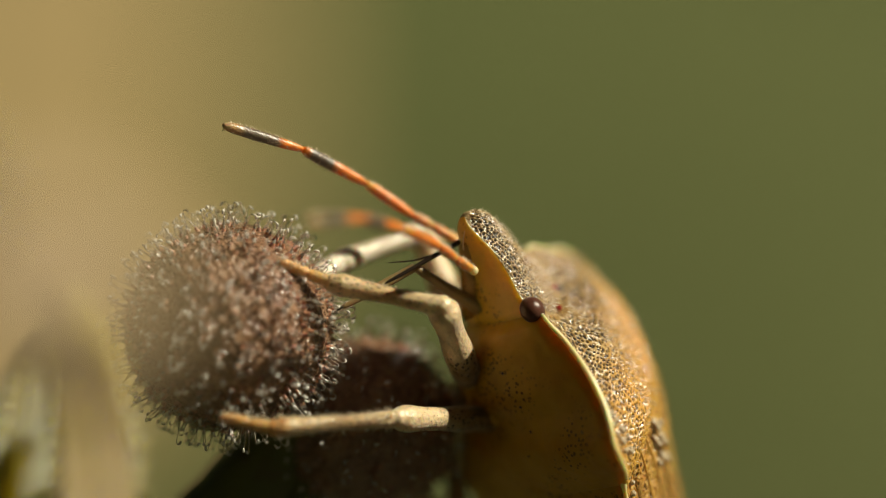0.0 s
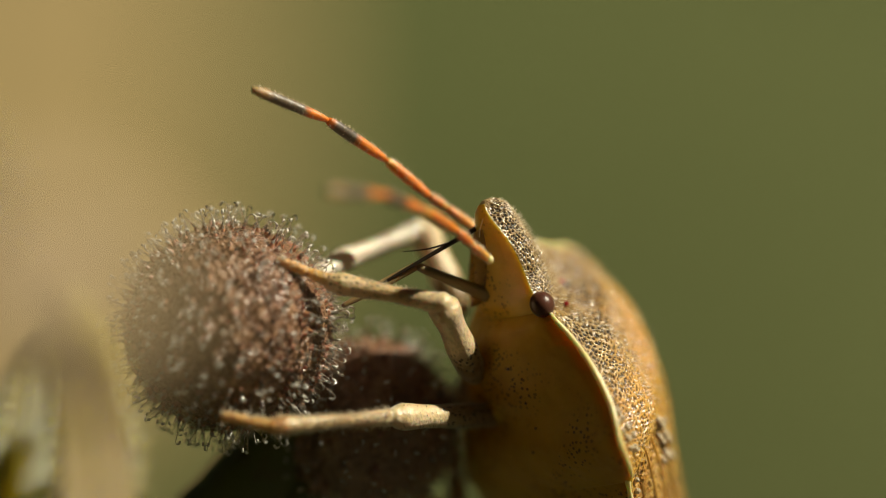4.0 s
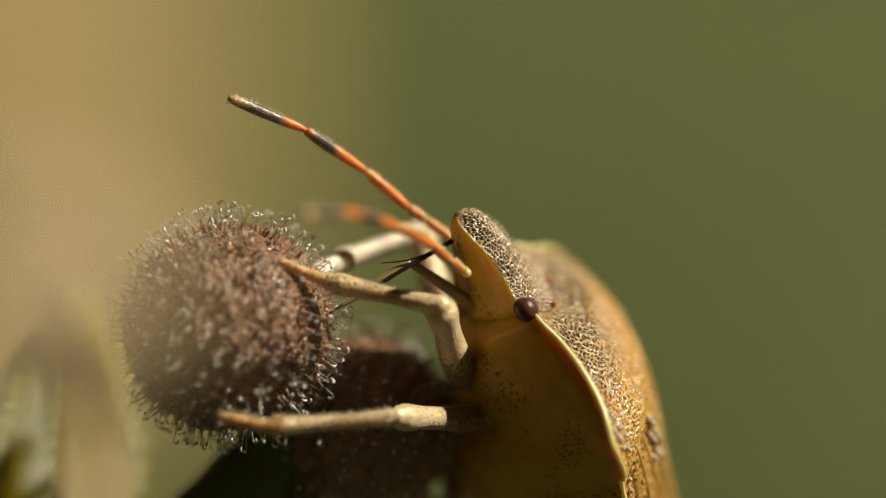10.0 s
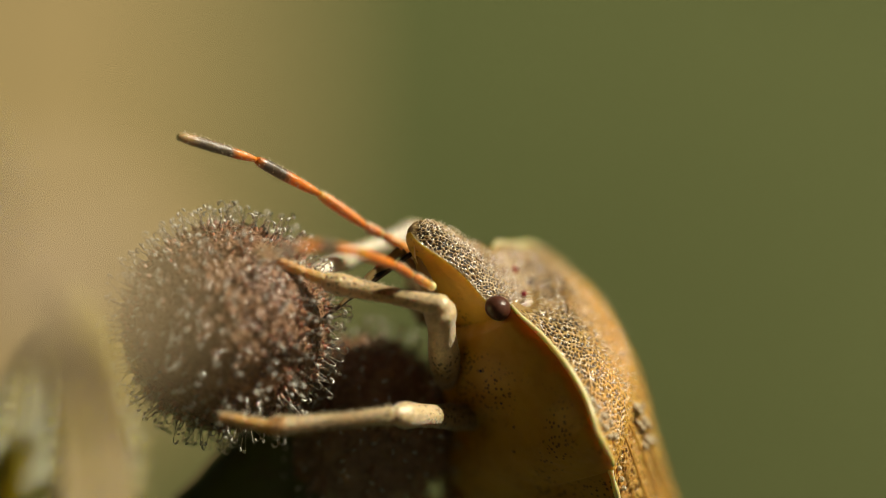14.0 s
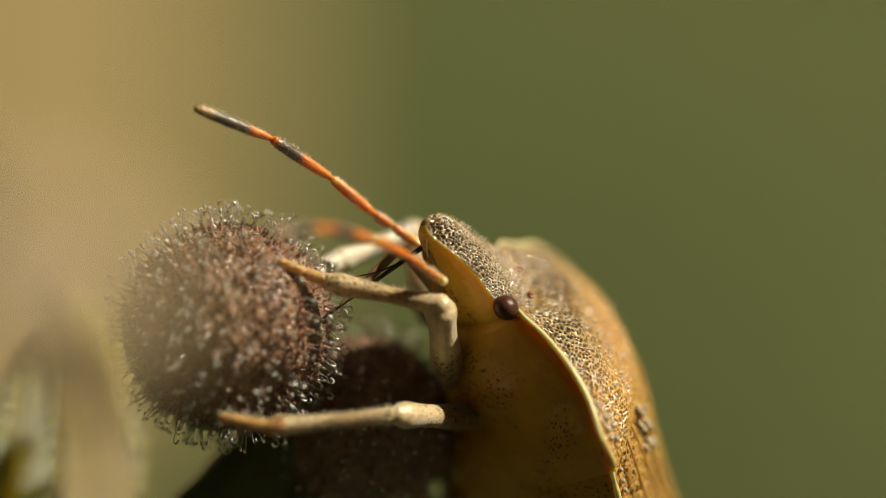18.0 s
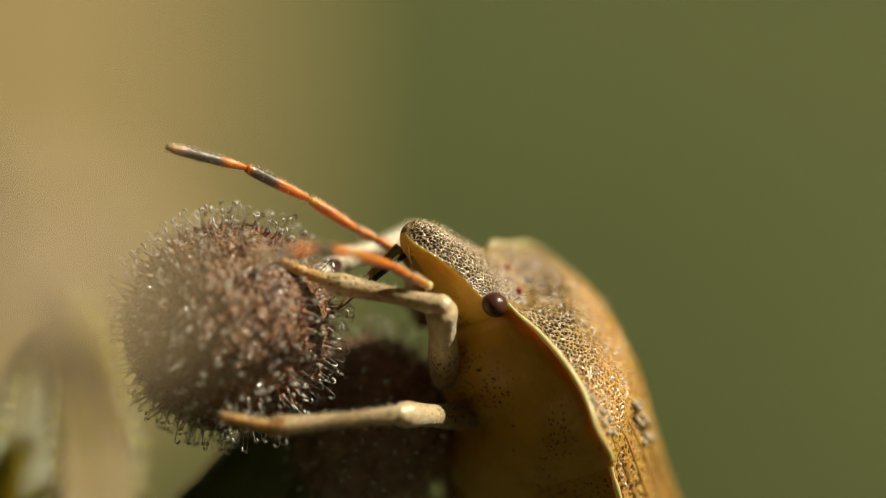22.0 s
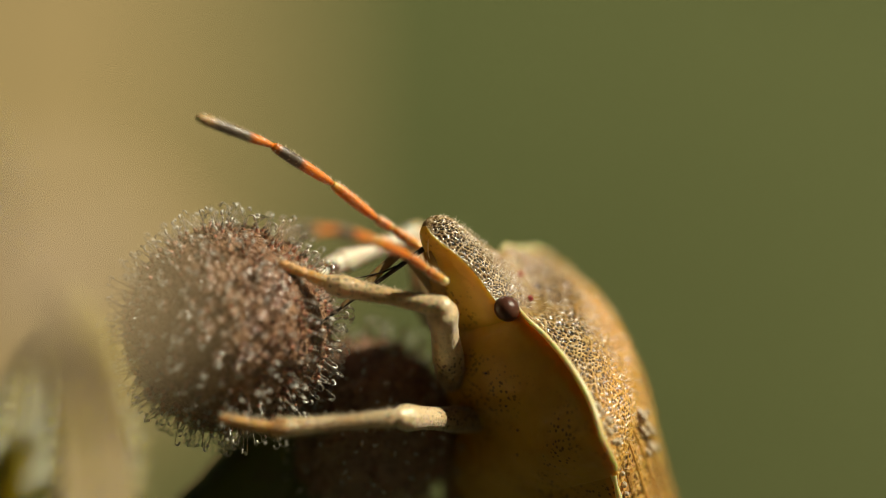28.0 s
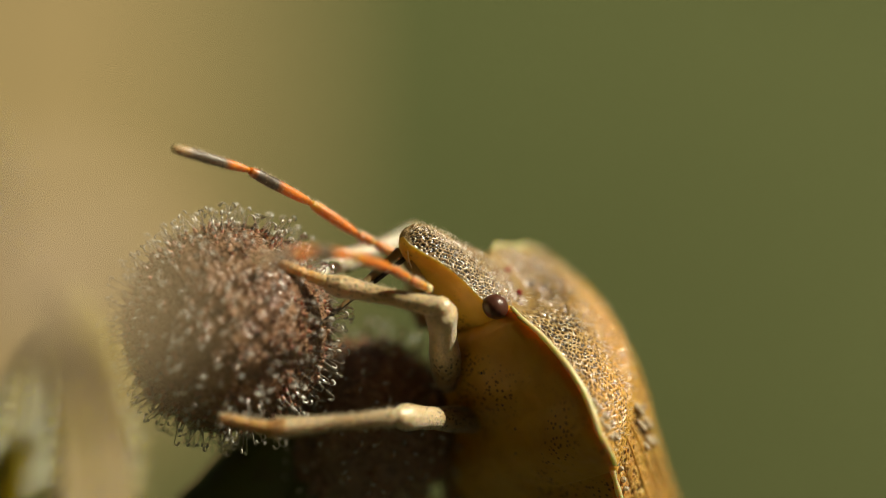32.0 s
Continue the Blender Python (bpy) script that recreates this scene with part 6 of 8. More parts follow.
    walk(femur_fore, [
        (0, pose(0.0012400, 0.0007502, -0.0019433, 84.89, -18.07, 15.83)), (0.5, pose(0.0012400, 0.0007502, -0.0019433, 86.68, -16.43, 15.22)),
        (1, pose(0.0012400, 0.0007502, -0.0019433, 85.95, -17.37, 15.53)), (1.5, pose(0.0012400, 0.0007502, -0.0019433, 84.62, -19.20, 15.62)),
        (2, pose(0.0012400, 0.0007502, -0.0019433, 84.60, -18.66, 16.22)), (2.5, pose(0.0012400, 0.0007502, -0.0019433, 86.40, -15.54, 15.81)),
        (3, pose(0.0012400, 0.0007502, -0.0019433, 89.73, -10.71, 15.52)), (3.5, pose(0.0012400, 0.0007502, -0.0019433, 87.59, -13.74, 15.27)),
        (5.5, pose(0.0012400, 0.0007502, -0.0019433, 87.06, -14.96, 15.08)), (6, pose(0.0012400, 0.0007502, -0.0019433, 85.95, -15.93, 14.95)),
        (6.5, pose(0.0012400, 0.0007502, -0.0019433, 85.28, -17.72, 14.41)), (7, pose(0.0012400, 0.0007502, -0.0019433, 82.75, -20.33, 14.99)),
        (7.5, pose(0.0012400, 0.0007502, -0.0019433, 79.66, -24.41, 15.61)), (8, pose(0.0012400, 0.0007502, -0.0019433, 78.48, -25.05, 15.77)),
        (8.5, pose(0.0012400, 0.0007502, -0.0019433, 78.81, -23.96, 15.57)), (9, pose(0.0012400, 0.0007502, -0.0019433, 78.33, -24.68, 15.41)),
        (9.5, pose(0.0012400, 0.0007502, -0.0019433, 78.11, -25.29, 15.17)), (10, pose(0.0012400, 0.0007502, -0.0019433, 81.56, -20.80, 14.48)),
        (10.5, pose(0.0012400, 0.0007502, -0.0019433, 84.63, -16.33, 14.60)), (11, pose(0.0012400, 0.0007502, -0.0019433, 84.52, -16.90, 14.72)),
        (11.5, pose(0.0012400, 0.0007502, -0.0019433, 83.03, -18.96, 14.73)), (12, pose(0.0012400, 0.0007502, -0.0019433, 80.93, -21.77, 14.81)),
        (12.5, pose(0.0012400, 0.0007502, -0.0019433, 78.13, -25.24, 16.13)), (13, pose(0.0012400, 0.0007502, -0.0019433, 72.65, -30.12, 19.53)),
        (13.5, pose(0.0012400, 0.0007502, -0.0019433, 71.19, -31.85, 19.52)), (14, pose(0.0012400, 0.0007502, -0.0019433, 72.06, -30.97, 20.05)),
        (14.5, pose(0.0012400, 0.0007502, -0.0019433, 69.91, -33.07, 21.64)), (16.5, pose(0.0012400, 0.0007502, -0.0019433, 70.98, -31.65, 20.69)),
        (17, pose(0.0012400, 0.0007502, -0.0019433, 71.92, -30.56, 20.16)), (17.5, pose(0.0012400, 0.0007502, -0.0019433, 73.43, -29.73, 19.87)),
        (18, pose(0.0012400, 0.0007502, -0.0019433, 73.56, -29.52, 19.44)), (18.5, pose(0.0012400, 0.0007502, -0.0019433, 76.71, -26.59, 18.75)),
        (19, pose(0.0012400, 0.0007502, -0.0019433, 76.86, -26.04, 17.79)), (19.5, pose(0.0012400, 0.0007502, -0.0019433, 72.30, -30.62, 20.44)),
        (20, pose(0.0012400, 0.0007502, -0.0019433, 70.77, -32.02, 21.05)), (20.5, pose(0.0012400, 0.0007502, -0.0019433, 72.65, -30.53, 20.10)),
        (21, pose(0.0012400, 0.0007502, -0.0019433, 72.63, -30.47, 20.25)), (21.5, pose(0.0012400, 0.0007502, -0.0019433, 69.97, -32.81, 21.83)),
        (22, pose(0.0012400, 0.0007502, -0.0019433, 68.99, -33.17, 21.88)), (22.5, pose(0.0012400, 0.0007502, -0.0019433, 71.59, -31.05, 20.58)),
        (23, pose(0.0012400, 0.0007502, -0.0019433, 69.52, -33.10, 21.75)), (23.5, pose(0.0012400, 0.0007502, -0.0019433, 68.90, -33.49, 22.55)),
        (24, pose(0.0012400, 0.0007502, -0.0019433, 71.10, -31.45, 21.32)), (24.5, pose(0.0012400, 0.0007502, -0.0019433, 72.24, -30.14, 20.16)),
        (25, pose(0.0012400, 0.0007502, -0.0019433, 69.29, -33.12, 22.39)), (25.5, pose(0.0012400, 0.0007502, -0.0019433, 68.70, -33.41, 22.50)),
        (27.5, pose(0.0012400, 0.0007502, -0.0019433, 74.28, -28.87, 19.60)), (28, pose(0.0012400, 0.0007502, -0.0019433, 74.53, -28.25, 19.24)),
        (28.5, pose(0.0012400, 0.0007502, -0.0019433, 75.89, -26.84, 17.81)), (29, pose(0.0012400, 0.0007502, -0.0019433, 78.89, -23.22, 16.11)),
        (29.5, pose(0.0012400, 0.0007502, -0.0019433, 79.28, -22.11, 16.16)), (30, pose(0.0012400, 0.0007502, -0.0019433, 77.24, -25.65, 16.57)),
        (30.5, pose(0.0012400, 0.0007502, -0.0019433, 75.49, -27.53, 17.60)), (31, pose(0.0012400, 0.0007502, -0.0019433, 73.52, -28.68, 18.76)),
        (31.5, pose(0.0012400, 0.0007502, -0.0019433, 72.64, -30.13, 19.09)), (32, pose(0.0012400, 0.0007502, -0.0019433, 71.15, -31.36, 20.38)),
    ])
    walk(tibia_fore, [
        (0, pose(0.0030214, 0.0012552, -0.0013393, 95.31, 43.84, -17.95)), (0.5, pose(0.0030426, 0.0012406, -0.0013925, 96.38, 42.82, -16.72)),
        (1, pose(0.0030308, 0.0012478, -0.0013618, 96.33, 43.28, -16.98)), (1.5, pose(0.0030114, 0.0012454, -0.0013028, 96.21, 41.74, -17.12)),
        (2, pose(0.0030118, 0.0012655, -0.0013201, 95.72, 43.02, -17.26)), (2.5, pose(0.0030454, 0.0012615, -0.0014215, 94.92, 45.77, -18.25)),
        (3, pose(0.0030838, 0.0012623, -0.0015812, 94.89, 48.13, -17.74)), (3.5, pose(0.0030651, 0.0012485, -0.0014807, 94.70, 46.58, -18.66)),
        (5.5, pose(0.0030568, 0.0012396, -0.0014406, 95.19, 44.73, -18.01)), (6, pose(0.0030495, 0.0012332, -0.0014088, 94.32, 43.61, -18.74)),
        (6.5, pose(0.0030369, 0.0012117, -0.0013506, 95.20, 42.48, -18.81)), (7, pose(0.0030041, 0.0012225, -0.0012665, 94.08, 41.28, -19.82)),
        (7.5, pose(0.0029481, 0.0012272, -0.0011384, 94.10, 39.67, -20.40)), (8, pose(0.0029380, 0.0012298, -0.0011188, 93.08, 40.46, -21.82)),
        (8.5, pose(0.0029544, 0.0012278, -0.0011522, 92.24, 42.08, -22.93)), (9, pose(0.0029461, 0.0012204, -0.0011302, 92.26, 41.01, -23.00)),
        (9.5, pose(0.0029397, 0.0012109, -0.0011114, 92.62, 40.85, -23.07)), (10, pose(0.0030028, 0.0012055, -0.0012518, 92.47, 43.01, -22.63)),
        (10.5, pose(0.0030488, 0.0012213, -0.0013958, 92.11, 45.73, -21.94)), (11, pose(0.0030423, 0.0012235, -0.0013771, 92.77, 45.03, -21.24)),
        (11.5, pose(0.0030214, 0.0012184, -0.0013103, 92.64, 43.70, -21.52)), (12, pose(0.0029886, 0.0012124, -0.0012209, 92.58, 42.14, -22.16)),
        (12.5, pose(0.0029323, 0.0012396, -0.0011127, 92.95, 41.00, -21.92)), (13, pose(0.0028277, 0.0013134, -0.0009661, 92.25, 39.46, -21.90)),
        (13.5, pose(0.0027993, 0.0013028, -0.0009155, 92.59, 38.69, -22.44)), (14, pose(0.0028087, 0.0013226, -0.0009410, 92.87, 39.40, -21.31)),
        (14.5, pose(0.0027571, 0.0013520, -0.0008806, 93.35, 38.12, -20.41)), (16.5, pose(0.0027909, 0.0013359, -0.0009212, 92.56, 39.20, -21.55)),
        (17, pose(0.0028143, 0.0013282, -0.0009530, 92.13, 40.22, -22.00)), (17.5, pose(0.0028306, 0.0013250, -0.0009776, 93.11, 39.85, -20.57)),
        (18, pose(0.0028382, 0.0013144, -0.0009838, 92.93, 40.32, -21.22)), (18.5, pose(0.0028892, 0.0013099, -0.0010715, 93.41, 41.17, -19.83)),
        (19, pose(0.0029062, 0.0012849, -0.0010884, 92.68, 41.85, -21.50)), (19.5, pose(0.0028106, 0.0013354, -0.0009514, 92.83, 39.32, -20.76)),
        (20, pose(0.0027812, 0.0013433, -0.0009108, 92.77, 38.23, -20.91)), (20.5, pose(0.0028155, 0.0013266, -0.0009540, 93.27, 39.45, -20.70)),
        (21, pose(0.0028149, 0.0013313, -0.0009557, 93.23, 39.91, -20.66)), (21.5, pose(0.0027596, 0.0013588, -0.0008881, 93.08, 38.03, -20.35)),
        (22, pose(0.0027529, 0.0013577, -0.0008778, 92.07, 38.31, -21.63)), (22.5, pose(0.0028022, 0.0013366, -0.0009389, 92.49, 39.42, -21.36)),
        (23, pose(0.0027554, 0.0013547, -0.0008798, 92.83, 38.14, -20.92)), (23.5, pose(0.0027401, 0.0013731, -0.0008687, 92.89, 38.44, -20.51)),
        (24, pose(0.0027877, 0.0013543, -0.0009271, 92.83, 39.58, -20.77)), (24.5, pose(0.0028211, 0.0013307, -0.0009654, 92.14, 40.54, -21.94)),
        (25, pose(0.0027481, 0.0013716, -0.0008790, 92.79, 38.37, -20.45)), (25.5, pose(0.0027419, 0.0013723, -0.0008708, 92.29, 38.14, -21.00)),
        (27.5, pose(0.0028467, 0.0013224, -0.0010031, 93.26, 39.99, -20.39)), (28, pose(0.0028598, 0.0013156, -0.0010216, 92.44, 40.84, -21.23)),
        (28.5, pose(0.0028945, 0.0012815, -0.0010638, 92.13, 40.82, -22.13)), (29, pose(0.0029596, 0.0012467, -0.0011753, 91.65, 43.31, -23.20)),
        (29.5, pose(0.0029731, 0.0012522, -0.0012101, 90.75, 44.53, -23.94)), (30, pose(0.0029228, 0.0012509, -0.0011004, 92.19, 40.81, -22.50)),
        (30.5, pose(0.0028863, 0.0012723, -0.0010431, 92.32, 39.20, -22.05)), (31, pose(0.0028578, 0.0012996, -0.0010085, 91.15, 40.06, -23.03)),
        (31.5, pose(0.0028318, 0.0013012, -0.0009657, 92.23, 39.15, -22.40)), (32, pose(0.0027990, 0.0013294, -0.0009299, 92.08, 38.61, -21.92)),
    ])
    walk(tarsus_fore, [
        (0, pose(0.0043559, 0.0008229, -0.0026861, 96.54, 33.84, -16.77)), (0.5, pose(0.0044049, 0.0008315, -0.0027109, 96.95, 33.79, -16.45)),
        (1, pose(0.0043826, 0.0008349, -0.0026925, 97.03, 33.69, -16.57)), (1.5, pose(0.0043948, 0.0008191, -0.0025944, 96.93, 32.97, -16.61)),
        (2, pose(0.0043680, 0.0008443, -0.0026456, 96.67, 33.36, -16.44)), (2.5, pose(0.0043355, 0.0008360, -0.0028165, 96.32, 34.42, -16.94)),
        (3, pose(0.0043218, 0.0008661, -0.0030312, 96.20, 36.07, -16.65)), (3.5, pose(0.0043335, 0.0008201, -0.0028956, 96.19, 34.87, -17.26)),
        (5.5, pose(0.0043706, 0.0008127, -0.0028089, 96.37, 34.55, -16.93)), (6, pose(0.0043828, 0.0007806, -0.0027504, 95.80, 34.22, -17.12)),
        (6.5, pose(0.0043935, 0.0007497, -0.0026626, 96.40, 33.46, -17.58)), (7, pose(0.0043794, 0.0007268, -0.0025499, 95.73, 32.69, -17.80)),
        (7.5, pose(0.0043518, 0.0007053, -0.0023805, 95.82, 31.56, -18.17)), (8, pose(0.0043154, 0.0006783, -0.0023842, 95.32, 31.46, -18.83)),
        (8.5, pose(0.0042901, 0.0006628, -0.0024618, 94.99, 31.91, -19.32)), (9, pose(0.0043027, 0.0006447, -0.0024117, 94.91, 31.55, -19.42)),
        (9.5, pose(0.0042984, 0.0006320, -0.0023885, 95.17, 31.49, -19.63)), (10, pose(0.0043212, 0.0006561, -0.0025839, 95.10, 32.81, -19.26)),
        (10.5, pose(0.0043139, 0.0007117, -0.0027950, 94.93, 34.56, -18.53)), (11, pose(0.0043282, 0.0007238, -0.0027580, 95.23, 34.21, -18.30)),
        (11.5, pose(0.0043337, 0.0007008, -0.0026586, 95.14, 33.79, -18.40)), (12, pose(0.0043287, 0.0006667, -0.0025302, 95.10, 32.81, -18.86)),
        (12.5, pose(0.0042985, 0.0006897, -0.0023928, 95.30, 31.48, -18.82)), (13, pose(0.0042271, 0.0007509, -0.0022077, 94.72, 29.23, -18.54)),
        (13.5, pose(0.0042085, 0.0007207, -0.0021367, 94.95, 28.44, -19.21)), (14, pose(0.0042143, 0.0007744, -0.0021802, 95.10, 28.98, -18.35)),
        (14.5, pose(0.0041952, 0.0008169, -0.0020846, 95.24, 27.82, -17.94)), (16.5, pose(0.0041990, 0.0007798, -0.0021557, 94.88, 28.44, -18.45)),
        (17, pose(0.0041985, 0.0007690, -0.0022154, 94.73, 29.25, -18.53)), (17.5, pose(0.0042331, 0.0007985, -0.0022279, 95.23, 29.55, -17.83)),
        (18, pose(0.0042260, 0.0007756, -0.0022475, 95.21, 29.65, -18.27)), (18.5, pose(0.0042701, 0.0008119, -0.0023550, 95.46, 31.13, -17.27)),
        (19, pose(0.0042602, 0.0007516, -0.0023915, 95.17, 31.14, -18.32)), (19.5, pose(0.0042222, 0.0008002, -0.0021884, 95.00, 29.04, -17.89)),
        (20, pose(0.0042132, 0.0007961, -0.0021182, 94.87, 28.11, -18.07)), (20.5, pose(0.0042250, 0.0007941, -0.0021937, 95.30, 28.96, -18.07)),
        (21, pose(0.0042156, 0.0008032, -0.0022080, 95.32, 29.18, -17.98)), (21.5, pose(0.0042001, 0.0008247, -0.0020897, 95.03, 27.80, -17.77)),
        (22, pose(0.0041780, 0.0007926, -0.0020887, 94.47, 27.85, -18.30)), (22.5, pose(0.0042074, 0.0007869, -0.0021790, 94.83, 28.78, -18.24)),
        (23, pose(0.0041894, 0.0008067, -0.0020849, 94.92, 27.72, -18.12)), (23.5, pose(0.0041721, 0.0008377, -0.0020822, 94.94, 27.66, -17.80)),
        (24, pose(0.0041948, 0.0008206, -0.0021715, 95.01, 28.48, -17.94)), (24.5, pose(0.0041994, 0.0007754, -0.0022362, 94.75, 29.24, -18.50)),
        (25, pose(0.0041818, 0.0008368, -0.0020903, 94.86, 27.79, -17.71)), (25.5, pose(0.0041758, 0.0008219, -0.0020766, 94.55, 27.64, -17.92)),
        (27.5, pose(0.0042478, 0.0008017, -0.0022566, 95.29, 29.52, -17.80)), (28, pose(0.0042373, 0.0007804, -0.0022988, 94.91, 30.31, -18.00)),
        (28.5, pose(0.0042639, 0.0007245, -0.0023411, 94.75, 30.59, -18.63)), (29, pose(0.0042683, 0.0006856, -0.0025173, 94.72, 32.06, -19.25)),
        (29.5, pose(0.0042499, 0.0006855, -0.0025844, 94.32, 32.57, -19.37)), (30, pose(0.0042887, 0.0006852, -0.0023767, 94.81, 31.06, -18.98)),
        (30.5, pose(0.0042881, 0.0007048, -0.0022766, 94.70, 29.83, -18.76)), (31, pose(0.0042357, 0.0007140, -0.0022673, 94.11, 29.82, -18.92)),
        (31.5, pose(0.0042324, 0.0007237, -0.0021993, 94.71, 28.80, -19.02)), (32, pose(0.0042151, 0.0007595, -0.0021489, 94.52, 28.39, -18.55)),
    ])
    walk(femur_farfore, [
        (0, pose(0.0015082, -0.0010547, -0.0018522, 100.49, -9.23, -41.99)), (0.5, pose(0.0015082, -0.0010547, -0.0018522, 100.05, -7.81, -40.59)),
        (1, pose(0.0015082, -0.0010547, -0.0018522, 100.39, -8.29, -41.18)), (1.5, pose(0.0015082, -0.0010547, -0.0018522, 101.47, -10.58, -42.26)),
        (2, pose(0.0015082, -0.0010547, -0.0018522, 100.82, -9.79, -41.53)), (2.5, pose(0.0015082, -0.0010547, -0.0018522, 99.00, -6.56, -40.72)),
        (3, pose(0.0015082, -0.0010547, -0.0018522, 96.73, -1.41, -38.10)), (3.5, pose(0.0015082, -0.0010547, -0.0018522, 98.19, -4.95, -40.42)),
        (5.5, pose(0.0015082, -0.0010547, -0.0018522, 99.04, -6.57, -40.73)), (6, pose(0.0015082, -0.0010547, -0.0018522, 99.56, -8.64, -41.72)),
        (6.5, pose(0.0015082, -0.0010547, -0.0018522, 100.91, -10.09, -43.45)), (7, pose(0.0015082, -0.0010547, -0.0018522, 102.37, -13.53, -45.33)),
        (7.5, pose(0.0015082, -0.0010547, -0.0018522, 105.18, -17.30, -48.49)), (8, pose(0.0015082, -0.0010547, -0.0018522, 105.69, -18.27, -50.01)),
        (8.5, pose(0.0015082, -0.0010547, -0.0018522, 104.84, -17.39, -50.07)), (9, pose(0.0015082, -0.0010547, -0.0018522, 105.66, -18.51, -50.88)),
        (9.5, pose(0.0015082, -0.0010547, -0.0018522, 106.25, -18.78, -51.74)), (10, pose(0.0015082, -0.0010547, -0.0018522, 102.77, -14.43, -48.15)),
        (10.5, pose(0.0015082, -0.0010547, -0.0018522, 99.53, -9.51, -44.38)), (11, pose(0.0015082, -0.0010547, -0.0018522, 99.93, -9.87, -44.23)),
        (11.5, pose(0.0015082, -0.0010547, -0.0018522, 101.31, -12.28, -45.78)), (12, pose(0.0015082, -0.0010547, -0.0018522, 103.40, -15.39, -48.27)),
        (12.5, pose(0.0015082, -0.0010547, -0.0018522, 105.63, -18.21, -49.97)), (13, pose(0.0015082, -0.0010547, -0.0018522, 108.82, -22.95, -51.98)),
        (13.5, pose(0.0015082, -0.0010547, -0.0018522, 110.76, -24.41, -54.47)), (14, pose(0.0015082, -0.0010547, -0.0018522, 109.20, -23.04, -51.97)),
        (14.5, pose(0.0015082, -0.0010547, -0.0018522, 110.57, -24.68, -52.29)), (16.5, pose(0.0015082, -0.0010547, -0.0018522, 109.76, -23.94, -52.45)),
        (17, pose(0.0015082, -0.0010547, -0.0018522, 108.85, -22.95, -52.02)), (17.5, pose(0.0015082, -0.0010547, -0.0018522, 107.87, -21.64, -50.13)),
        (18, pose(0.0015082, -0.0010547, -0.0018522, 107.90, -21.49, -50.80)), (18.5, pose(0.0015082, -0.0010547, -0.0018522, 105.35, -18.32, -47.36)),
        (19, pose(0.0015082, -0.0010547, -0.0018522, 105.44, -18.42, -48.96)), (19.5, pose(0.0015082, -0.0010547, -0.0018522, 108.62, -22.77, -50.79)),
        (20, pose(0.0015082, -0.0010547, -0.0018522, 109.99, -24.42, -52.03)), (20.5, pose(0.0015082, -0.0010547, -0.0018522, 108.59, -22.39, -50.90)),
        (21, pose(0.0015082, -0.0010547, -0.0018522, 108.37, -22.09, -50.67)), (21.5, pose(0.0015082, -0.0010547, -0.0018522, 110.29, -24.74, -51.79)),
        (22, pose(0.0015082, -0.0010547, -0.0018522, 111.09, -25.70, -53.42)), (22.5, pose(0.0015082, -0.0010547, -0.0018522, 109.14, -23.40, -51.68)),
        (23, pose(0.0015082, -0.0010547, -0.0018522, 110.78, -25.15, -52.74)), (23.5, pose(0.0015082, -0.0010547, -0.0018522, 110.66, -25.16, -52.17)),
        (24, pose(0.0015082, -0.0010547, -0.0018522, 109.01, -23.32, -51.00)), (24.5, pose(0.0015082, -0.0010547, -0.0018522, 108.40, -22.53, -51.50)),
        (25, pose(0.0015082, -0.0010547, -0.0018522, 110.38, -25.00, -51.83)), (25.5, pose(0.0015082, -0.0010547, -0.0018522, 110.92, -25.73, -52.64)),
        (27.5, pose(0.0015082, -0.0010547, -0.0018522, 107.19, -20.94, -49.30)), (28, pose(0.0015082, -0.0010547, -0.0018522, 106.83, -20.62, -49.66)),
        (28.5, pose(0.0015082, -0.0010547, -0.0018522, 106.41, -20.07, -50.21)), (29, pose(0.0015082, -0.0010547, -0.0018522, 103.94, -16.61, -49.14)),
        (29.5, pose(0.0015082, -0.0010547, -0.0018522, 102.99, -15.74, -48.64)), (30, pose(0.0015082, -0.0010547, -0.0018522, 105.96, -19.27, -50.39)),
        (30.5, pose(0.0015082, -0.0010547, -0.0018522, 107.37, -21.37, -50.99)), (31, pose(0.0015082, -0.0010547, -0.0018522, 108.07, -22.59, -52.04)),
        (31.5, pose(0.0015082, -0.0010547, -0.0018522, 109.23, -23.34, -52.82)), (32, pose(0.0015082, -0.0010547, -0.0018522, 109.90, -24.43, -52.74)),
    ])
